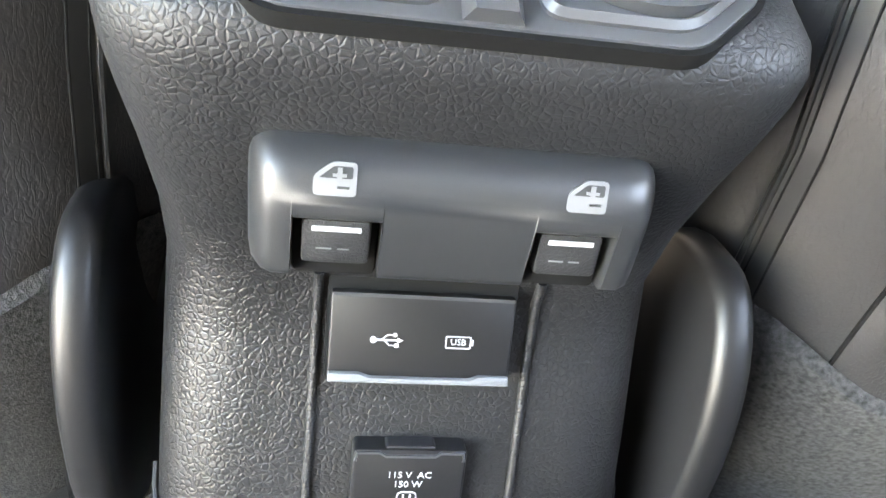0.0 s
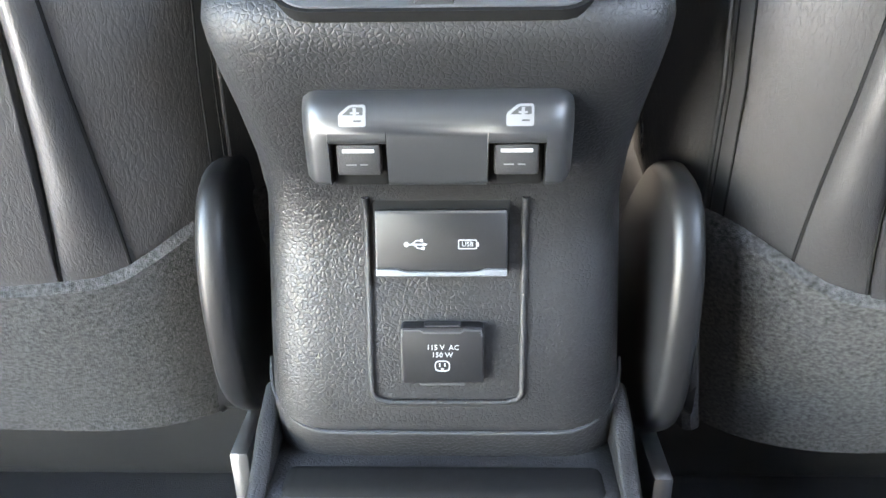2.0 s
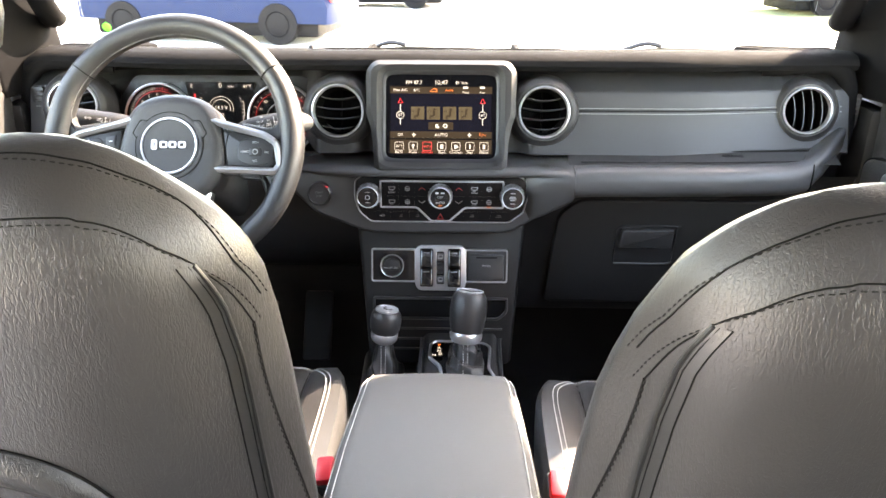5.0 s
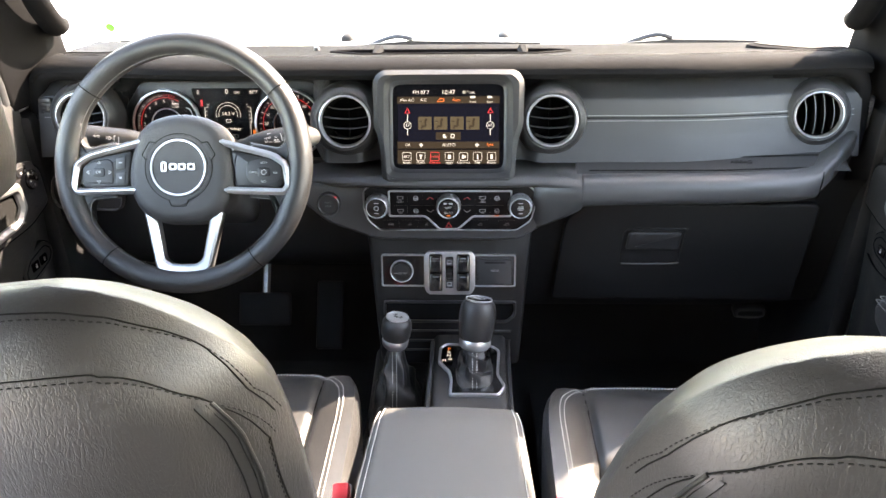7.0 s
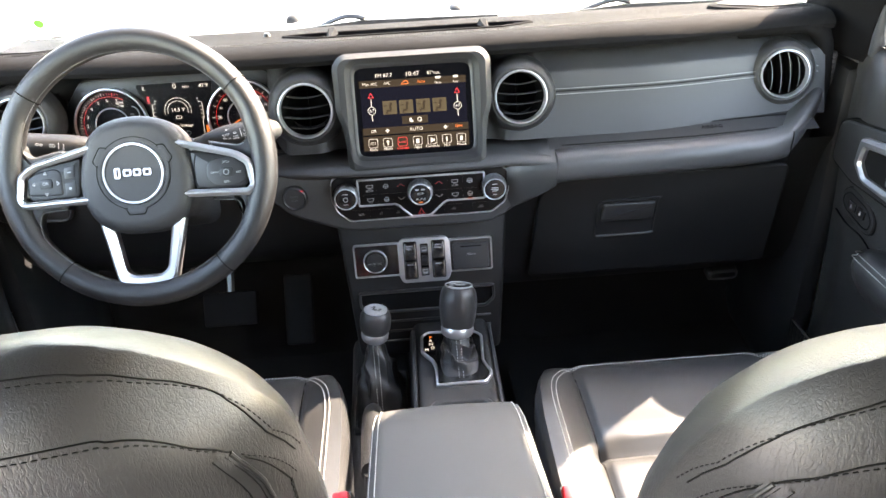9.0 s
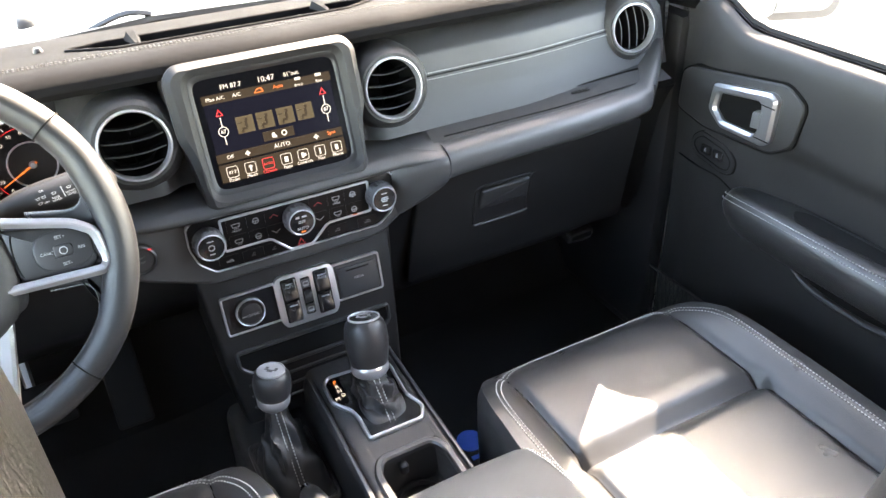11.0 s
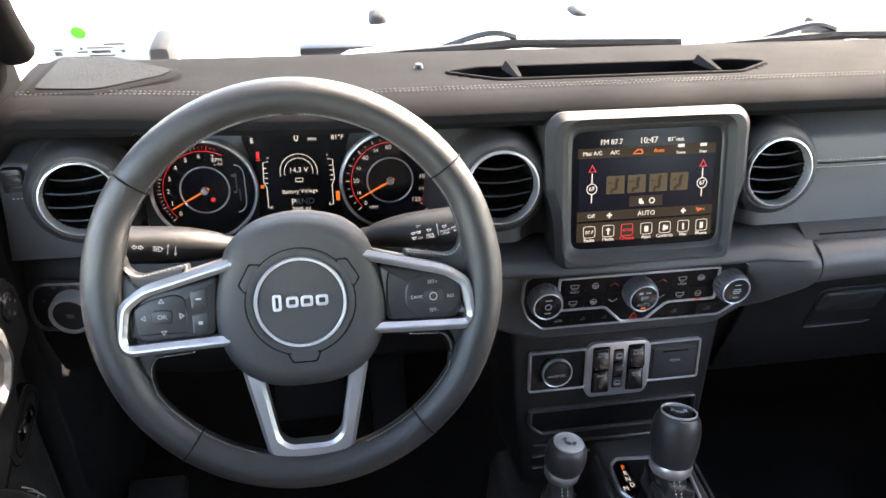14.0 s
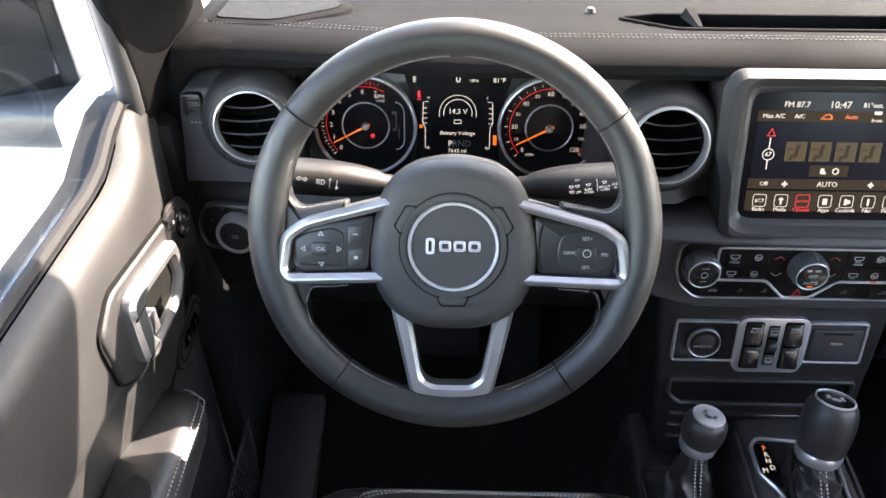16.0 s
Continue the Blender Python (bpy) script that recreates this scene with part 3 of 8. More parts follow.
def outside():
    bm = sheet(B(), lambda x, y: (x, y, -0.75), [-400, -60, -20, -6, 6, 20, 60, 400], [-400, -60, -20, -6, 6, 20, 60, 400])
    tagged(part("ground", bm, GROUND), "pale sunlit concrete of the parking lot", "ground", kind="structure")
    bm = box(B(), (0, 34, -0.72), (160, 22, 0.12), 0.03)
    tagged(part("verge", bm, GRASS), "mown grass strip behind a low kerb", "grass", kind="structure")
    bm = box(B(), (41.0, 30, -0.74), (80, 30, 0.03), 0.005)
    tagged(part("lawn", bm, GRASS), "sunlit lawn beyond the lot", "grass", kind="structure")
    car((-4.2, 13.8, -0.75), 172, BLUECAR, "dark blue car parked across the lot")
    car((-2.4, 20.5, -0.75), 176, BLUECAR, "blue hatchback parked further off")
    car((9.5, 19.0, -0.75), 8, GREYCAR, "grey car parked on the far side of the lot")
    for i, (x, y, h) in enumerate([(-17, 31, 6.5), (-8, 33, 7.5), (1, 32, 6.0), (8, 31, 7.2), (16, 33, 6.4), (25, 31, 7.0), (-27, 32, 7.5)]):
        tree((x, y, -0.7), h, i)


shell()
windscreen()
cowl()
wiper(-0.32, 0.17, 1.350, 0.746)
wiper(0.18, 0.66, 1.350, 0.746)
hood()
side_mirror(-1)
side_mirror(1)
outside()
# ---- dashboard ----
FACE = [(0.775, 1.150), (0.760, 1.105), (0.735, 1.072), (0.705, 1.060), (0.680, 1.052), (0.655, 1.042), (0.640, 1.036), (0.628, 1.070)]


def face_y(x, z, cut=False):
    """How far forward the dash face lies."""
    y = mix([(b, a) for b, a in FACE][::-1], z)
    ends = 0.030 * smooth(0.35, 0.66, abs(x))
    well = 0.105 * smooth(-0.60, -0.545, x) * smooth(-0.195, -0.25, x) * smooth(0.60, 0.625, z)
    hole = max(smooth(0.044, 0.036, math.hypot(x - cx, z - 0.705)) for cx in (-0.610, -0.166, 0.165, 0.594)) if cut else 0.0
    return y + ends + 0.06 * hole + well + 0.016 * smooth(0.150, 0.120, abs(x)) * smooth(0.62, 0.64, z)


def dash():
    t = thing("dashboard", (0, 1.2, 0.4), "black dashboard with stitched soft panels and round vents", "dashboard")
    prof = [(1.318, 0.745), (1.314, 0.766), (1.30, 0.772), (1.26, 0.777), (1.20, 0.783), (1.14, 0.791), (1.10, 0.794), (1.082, 0.791), (1.070, 0.784), (1.066, 0.776), (1.071, 0.768), (1.09, 0.764), (1.17, 0.766)]

    def pad(x, u):
        y, z = prof[u]
        e = smooth(0.660, 0.715, abs(x))
        f = smooth(1.32, 1.10, y)
        return (x, y + 0.030 * smooth(0.35, 0.66, abs(x)) * f - 0.006 * e * f, z - 0.035 * e * e * f)
    def tray(x, y, m):
        """1 inside the tray's outline drawn in by m, 0 outside it."""
        w = mix([(1.148, 0.150), (1.190, 0.205), (1.207, 0.168)], y)
        return smooth(1.150 + m - 0.002, 1.150 + m + 0.002, y) * smooth(1.205 - m + 0.002, 1.205 - m - 0.002, y) * smooth(w - m + 0.003, w - m - 0.001, abs(x))
    # the same profile with close rows where the tray is sunk
    ys = [1.30, 1.26, 1.225] + span(1.2085, 1.2015, 8) + [1.195, 1.188, 1.18, 1.17, 1.16] + span(1.1535, 1.1465, 8) + [1.14]
    prof = prof[:2] + [(y, mix(prof[2:6][::-1], y)) for y in ys] + prof[6:]
    xs = span(-0.69, -0.215, 30) + span(-0.213, 0.213, 190) + span(0.215, 0.674, 30)

    def sunk(x, u):
        p = pad(x, u)
        return (p[0], p[1], p[2] - (0.050 * tray(x, prof[u][0], 0.0) if u < len(prof) - 7 else 0.0))
    bm = sheet(B(), sunk, xs, list(range(len(prof))))
    part("top_pad", bm, PADTOP, t)
    for dy in (0.0, 0.007):
        bm = stitches(B(), [(x, 1.118 + dy + 0.027 * smooth(0.35, 0.66, abs(x)), 0.7935 - 0.035 * smooth(0.660, 0.715, abs(x)) ** 2) for x in span(-0.668, 0.650, 120)], 0.005, 0.0033, 0.0006)
        part("stitching", bm, DARKTHREAD, t, "grey stitching")
    zs = [0.775, 0.768, 0.760] + span(0.752, 0.658, 36) + [0.655, 0.648, 0.640, 0.634, 0.628]
    bm = sheet(B(), lambda x, z: (x, face_y(x, z, True), z), span(-0.69, 0.668, 260), zs)
    part("face_panel", bm, PLASTIC, t)
    for z in (0.7105, 0.7025):
        for a, b in ((0.222, 0.552), (-0.115, -0.098), (0.098, 0.112), (0.642, 0.655), (-0.678, -0.662)):
            bm = stitches(B(), [(x, face_y(x, z) - 0.0012, z) for x in span(a, b, 24)], 0.0042, 0.0029, 0.0006)
            part("stitching", bm, THREAD, t, "pale stitching")
    bm = sweep(B(), [(x, face_y(x, 0.7065) + 0.0002, 0.7065) for x in span(0.222, 0.552, 30)], 0.0012, n=6)
    part("seam", bm, SEAM_SHADE, t)
    # cheeks that close both ends, with small side outlets
    for sgn in (-1, 1):
        bm = loft(B(), [[(sgn * x, y, z) for y, z in rounded([(1.118, 0.56), (1.30, 0.56), (1.30, 0.72), (1.125, 0.725), (1.112, 0.71), (1.108, 0.62)], 0.012, 3)] for x in ((0.655, 0.70) if sgn < 0 else (0.640, 0.680))])
        part("end_cheek", bm, PLASTIC, t)
        Mv = pl((sgn * 0.676, 1.094, 0.706), 4) if sgn < 0 else pl((0.681, 1.106, 0.700), 4, -30)
        v = part("side_outlet", plate(B(), rrect(0.022, 0.055, 0.005, 3), -0.01, 0.003, Mv, 0.002), DARK, t)
        for i in range(6):
            part("slat", box(B(), (0.002, -0.020 + 0.008 * i, 0.0032), (0.014, 0.003, 0.003), 0.001, 1, Mv), PLASTIC, v)
        k = sgn
        off = 0.0 if sgn < 0 else -0.026
        fr = curve([(k * (0.555 + off), 1.128, 0.766), (k * (0.600 + off), 1.116, 0.7725), (k * (0.650 + off), 1.112, 0.7750), (k * (0.679 + off), 1.113, 0.766), (k * (0.694 + off), 1.114, 0.745), (k * (0.699 + off), 1.112, 0.712), (k * (0.699 + off), 1.106, 0.675), (k * (0.694 + off), 1.100, 0.630)], 6)
        part("end_frame", sweep(B(), fr, 0.0158, n=14), PADTOP, t, "padded roll turning down the end of the dash")
        bm = stitches(B(), [p + Vector((sgn * 0.004, -0.009, 0.0128 - 0.010 * smooth(0.775, 0.72, p.z))) for p in fr[16:28]], 0.005, 0.0033, 0.0006)
        part("stitching", bm, DARKTHREAD, t, "grey stitching")
    # open tray and sensor on the pad
    tr = rounded([(-0.150, 1.150), (0.150, 1.150), (0.205, 1.190), (0.165, 1.205), (-0.165, 1.205), (-0.205, 1.190)], 0.008, 3)
    tilt = Matrix.Translation((0, 1.17, 0.7868)) @ Matrix.Rotation(radians(-7), 4, "X") @ Matrix.Translation((0, -1.17, 0))
    part("tray_rim", band(B(), inset(tr, -0.005), inset(tr, -0.0005), -0.010, 0.0030, tilt, 0.0012), PADTOP, t)
    for x in (-0.125, 0.125):
        part("tray_web", loft(B(), [[tilt @ Vector((x + q, y, z)) for q, z in ((-w, 0.0), (w, 0.0), (w * 0.5, h), (-w * 0.5, h))] for y, w, h in ((1.152, 0.004, 0.003), (1.175, 0.007, 0.006), (1.204, 0.010, 0.010))]), PADTOP, t)
    part("sensor", lathe(B(), [(0.0, 0.006), (0.004, 0.005), (0.006, 0.0)][::-1], Matrix.Translation((-0.235, 1.215, 0.7825)), 16), DARK, t)
    # corner speakers
    for sgn in (-1, 1):
        pts = [(sgn * a, b) for a, b in ((0.665, 1.145), (0.585, 1.135), (0.515, 1.185), (0.505, 1.215), (0.60, 1.285), (0.665, 1.285))]
        pts = rounded(pts if sgn > 0 else pts[::-1], 0.02, 4)
        if sgn > 0:
            pts = pts[::-1]
        tilt = Matrix.Translation((0, 1.2, 0.7790)) @ Matrix.Rotation(radians(-4), 4, "X") @ Matrix.Translation((0, -1.2, 0))
        ar = sum(p[0] * q[1] - q[0] * p[1] for p, q in zip(pts, pts[1:] + pts[:1]))
        pts = pts if ar > 0 else pts[::-1]
        s = part("speaker_pod", plate(B(), pts, -0.03, 0.012, tilt, 0.006), PADTOP, t)
        bm = B()
        ins = inset(pts, 0.012)
        plate(bm, ins, 0.010, 0.0135, tilt)
        part("grille", bm, GRILLE, s, "perforated dark grille")
    return t


GRILLE = mat("perforated_grille", (0.007, 0.007, 0.008), 0.7, grain=0.8, gscale=420, rvar=0.05, spec=0.12)


def vent(t, x, turn, vertical=False, size=1.0):
    o = (x, face_y(x, 0.705) - 0.004, 0.705)
    M = pl(o, 12, turn) @ Matrix.Diagonal((size, size, 1, 1))
    v = part("air_vent", lathe(B(), [(0.066, -0.030), (0.062, -0.004), (0.0560, 0.007), (0.0490, 0.0122), (0.0440, 0.012), (0.0430, 0.0)], M, 56), PLASTIC, t, "round air vent in a moulded collar")
    M = M @ Matrix.Diagonal((0.91, 0.91, 1, 1))
    part("ring", lathe(B(), [(0.0485, 0.006), (0.0488, 0.0145), (0.0478, 0.0165), (0.0462, 0.0168), (0.0444, 0.0135), (0.0438, 0.004), (0.0485, 0.004)], M, 56), METAL, v, "satin silver trim ring")
    part("cup", lathe(B(), [(0.0440, 0.006), (0.043, -0.010), (0.039, -0.040), (0.0, -0.046)], M, 40), SEAM_SHADE, v)
    for k in range(4):
        d = -0.027 + 0.018 * k
        half = math.sqrt(max(1e-6, 0.0415 ** 2 - d * d))
        bm = B()
        rows = []
        for s in span(-1, 1, 13):
            bow = 0.0045 * (1 - s * s)
            rows.append([(s * half, d - bow, 0.004), (s * half, d - bow - 0.0016, 0.0045), (s * half, d - bow - 0.0040, -0.024), (s * half, d - bow - 0.0024, -0.024)])
        loft(bm, rows)
        R = M @ Matrix.Rotation(radians(96), 4, "Z") if vertical else M
        bmesh.ops.transform(bm, matrix=R, verts=bm.verts)
        vn = part("vane", bm, SEAM_SHADE, v)
        R2 = R if vertical else M
        part("vane_edge", sweep(B(), [R2 @ Vector((s * half, d - 0.0045 * (1 - s * s) - 0.0008, 0.0045)) for s in span(-1, 1, 13)], 0.0010, n=5), SATIN, vn)
    part("spoke", box(B(), (0, 0, -0.030), (0.003, 0.08, 0.006), 0.001, 1, M), SEAM_SHADE, v)


def bars(bm, items, M, z=0.0):
    """Unreadable writing: small flat bars at (x, y, w, h)."""
    for x, y, w, h in items:
        box(bm, (x, y, z), (w, h, 0.0004), M=M)
    return bm


def dense(pts, step):
    """The outline with more points along its long edges."""
    q = []
    for a, b in zip(pts, pts[1:] + pts[:1]):
        n = max(1, int(math.hypot(b[0] - a[0], b[1] - a[1]) / step))
        q += [(a[0] + (b[0] - a[0]) * i / n, a[1] + (b[1] - a[1]) * i / n) for i in range(n)]
    return q


def touchscreen():
    M = pl((0, 1.047, 0.697), 19)
    t = thing("touchscreen", (0, 1.1, 0.615), "touchscreen showing the climate page in a dark grey housing", "touchscreen")
    right = [(0.098, -0.092), (0.106, -0.084), (0.108, -0.040), (0.113, -0.014), (0.119, 0.002), (0.120, 0.074), (0.106, 0.089)]
    pts = [(a, b) for a, b in right] + [(-a, b) for a, b in right[::-1]]
    pts = dense(rounded(pts, 0.014, 5), 0.004)

    def opening(w, h):
        """A rounded rectangle with one point for each point of the outline."""
        q = []
        for x, y in pts:
            k = ((abs(x) / w) ** 14 + (abs(y) / h) ** 14) ** (-1 / 14)
            q.append((x * k, y * k))
        return q
    part("housing", band(B(), pts, opening(0.0932, 0.0724), -0.045, 0.0215, M, 0.0085), DOORTRIM, t, "dark grey moulded housing")
    M = M @ Matrix.Diagonal((0.945, 0.945, 1, 1))
    rows = [[M @ Vector((x, y, z)) for x, y in opening(w, h)] for w, h, z in ((0.0992, 0.0772, 0.014), (0.0960, 0.0735, 0.0135), (0.0935, 0.0705, 0.0112))]
    part("frame", loft(B(), rows, False), DARK, t)
    s = part("screen", plate(B(), rrect(0.190, 0.144, 0.005, 4), 0.0, 0.0108, M), SCREEN, t, "glossy display")
    u = lambda px: (px - 778) * 0.000915
    v = lambda py: (194 - py) * 0.00089
    Z = 0.0110

    def at(px, py, z=0.0):
        return M @ Matrix.Translation((u(px), v(py), Z + z))

    part("background", box(B(), (0, v(186), Z), (0.170, 0.066, 0.0003), 0, 1, M), NAVY, s)
    for y, dz, w, h in ((v(144), 0.0001, 0.172, 0.0115), (v(228), 0.0001, 0.172, 0.0115), (v(250), 0.0001, 0.172, 0.023), (v(211), 0.0003, 0.042, 0.0125), (v(228), 0.0003, 0.076, 0.009)):
        part("menu_band", box(B(), (0, y, Z + dz), (w, h, 0.0003), 0, 1, M), BANDL, s, "dim brown menu band")
    for px in (735, 764, 794, 823):
        p = part("airflow_tile", box(B(), (u(px), v(187), Z + 0.0003), (0.0225, 0.0215, 0.0004), 0, 1, M), TILE, s)
        bm = bars(B(), [(0.002, 0.006, 0.004, 0.004), (0.001, 0.0, 0.0035, 0.009), (-0.002, -0.005, 0.007, 0.003), (-0.005, -0.008, 0.003, 0.004), (-0.007, 0.003, 0.006, 0.0016)], at(px, 187, 0.0009))
        part("airflow_symbol", bm, BANDL, p)
    bm = B()
    for px, py, w, sz in ((728, 130, "FM 87.7", 0.0085), (778, 130, "10:47", 0.0105), (816, 130, "81\u00b0out.", 0.0072), (703, 144, "Max A/C", 0.0066), (733, 144, "A/C", 0.0068),
                          (823, 148, "Front", 0.0050), (854, 148, "Rear", 0.0050), (703, 228, "Off", 0.0066), (779, 228, "AUTO", 0.0080),
                          (703, 191, "67", 0.0072), (855, 191, "67", 0.0072), (701, 261, "Radio", 0.0060), (727, 261, "Media", 0.0060), (780, 261, "Apps", 0.0060),
                          (806, 261, "Controls", 0.0060), (832, 261, "Nav", 0.0060), (858, 261, "Phone", 0.0060), (701, 250, "87.7", 0.0058)):
        part("word", words(B(), w, sz, at(px, py, 0.0007)), LIT_W, s, "white lit word")
    def sign(make, name="symbol"):
        bm = B()
        make(bm)
        part(name, bm, LIT_W, s, "white lit symbol")
    for px in (703, 855):
        sign(lambda bm: band(bm, circle(0.0066, 20), circle(0.0057, 20), 0, 0.0004, at(px, 191, 0.0006)), "ring")
        for py, h in ((177, 0.012), (204, 0.010)):
            sign(lambda bm: box(bm, (u(px), v(py), Z + 0.0006), (0.0012, h, 0.0004), 0, 1, M), "scale_line")
    for px in (823, 854):
        sign(lambda bm: bars(bm, [(0, 0.001, 0.008, 0.0035)], at(px, 140, 0.0007)))
    for px in (728, 831):
        sign(lambda bm: bars(bm, [(0, 0, 0.0065, 0.002), (0, 0, 0.002, 0.0065)], at(px, 228, 0.0007)))
    sign(lambda bm: bars(bm, [(-0.008, 0, 0.004, 0.006), (-0.006, -0.002, 0.004, 0.003)], at(779, 211, 0.0007)))
    sign(lambda bm: band(bm, circle(0.0038, 14), circle(0.0024, 14), 0, 0.0004, at(786, 211, 0.0007)))
    for px, its in ((727, [(0, 0, 0.002, 0.008), (0, 0.002, 0.005, 0.002)]), (780, [(0, 0, 0.005, 0.007)]), (806, [(-0.001, 0, 0.003, 0.007), (0.002, 0, 0.004, 0.004)]),
                    (832, [(0, 0, 0.0022, 0.008)]), (858, [(0, 0, 0.004, 0.0075)])):
        sign(lambda bm: bars(bm, its, at(px, 250, 0.0007)))
    for px in (701, 727, 780, 806, 832, 858):
        sign(lambda bm: band(bm, rrect(0.015, 0.0145, 0.003, 3), rrect(0.0137, 0.0132, 0.0025, 3), 0, 0.0003, at(px, 249.5, 0.0005)), "tile_frame")
    bm = B()
    part("word", words(B(), "Auto", 0.0066, at(793, 144, 0.0007)), LIT_O, s, "orange lit word")
    part("word", words(B(), "Sync", 0.0066, at(855, 227, 0.0007)), LIT_O, s, "orange lit word")
    band(bm, rounded([(-0.007, -0.003), (0.007, -0.003), (0.005, 0.003), (-0.001, 0.003)], 0.002, 3), rounded([(-0.005, -0.0018), (0.0052, -0.0018), (0.004, 0.0016), (-0.0004, 0.0016)], 0.001, 3), 0, 0.0004, at(764, 144, 0.0007))
    part("recirculation_symbol", bm, LIT_O, s, "orange lit symbol")
    bm = B()
    part("word", words(B(), "Climate", 0.0060, at(753, 261, 0.0007)), LIT_R, s, "red lit word")
    words(bm, "AUTO", 0.0045, at(753, 250, 0.0007))
    band(bm, rrect(0.0155, 0.015, 0.003, 3), rrect(0.0139, 0.0134, 0.0025, 3), 0, 0.0003, at(753, 249.5, 0.0005))
    part("climate_symbol", bm, LIT_R, s, "red lit symbol")
    for px in (703, 855):
        bm = B()
        band(bm, [(-0.005, -0.004), (0.005, -0.004), (0, 0.005)], [(-0.0033, -0.0031), (0.0033, -0.0031), (0, 0.0028)], 0, 0.0004, at(px, 164, 0.0007))
        part("arrow", bm, LIT_R, s, "red lit arrow")


def knob(t, M, r, h, name="knob", big=False):
    k = part(name, lathe(B(), [(r * 0.98, 0), (r, 0.004), (r * 0.97, h * 0.75), (r * 0.90, h), (0.0, h)], M, 40), KNOB, t, "ribbed rotary knob")
    part("knob_ring", lathe(B(), [(r * 0.87, h - 0.0005), (r * 0.90, h + 0.0008), (r * 0.87, h + 0.0016), (r * 0.83, h + 0.0012), (r * 0.82, h - 0.0005)], M, 40), METAL, k)
    for i in range(22):
        a = 2 * math.pi * i / 22
        R = M @ Matrix.Rotation(a, 4, "Z")
        part("rib", box(B(), (r, 0, h * 0.45), (0.0016, 0.0022, h * 0.62), 0.0005, 1, R), KNOB, k)
    part("knob_cap", lathe(B(), [(r * 0.82, h - 0.001), (r * 0.82, h + 0.0003), (r * 0.70, h + 0.0008), (0, h + 0.0009)], M, 36), GLOSS, k)
    return k


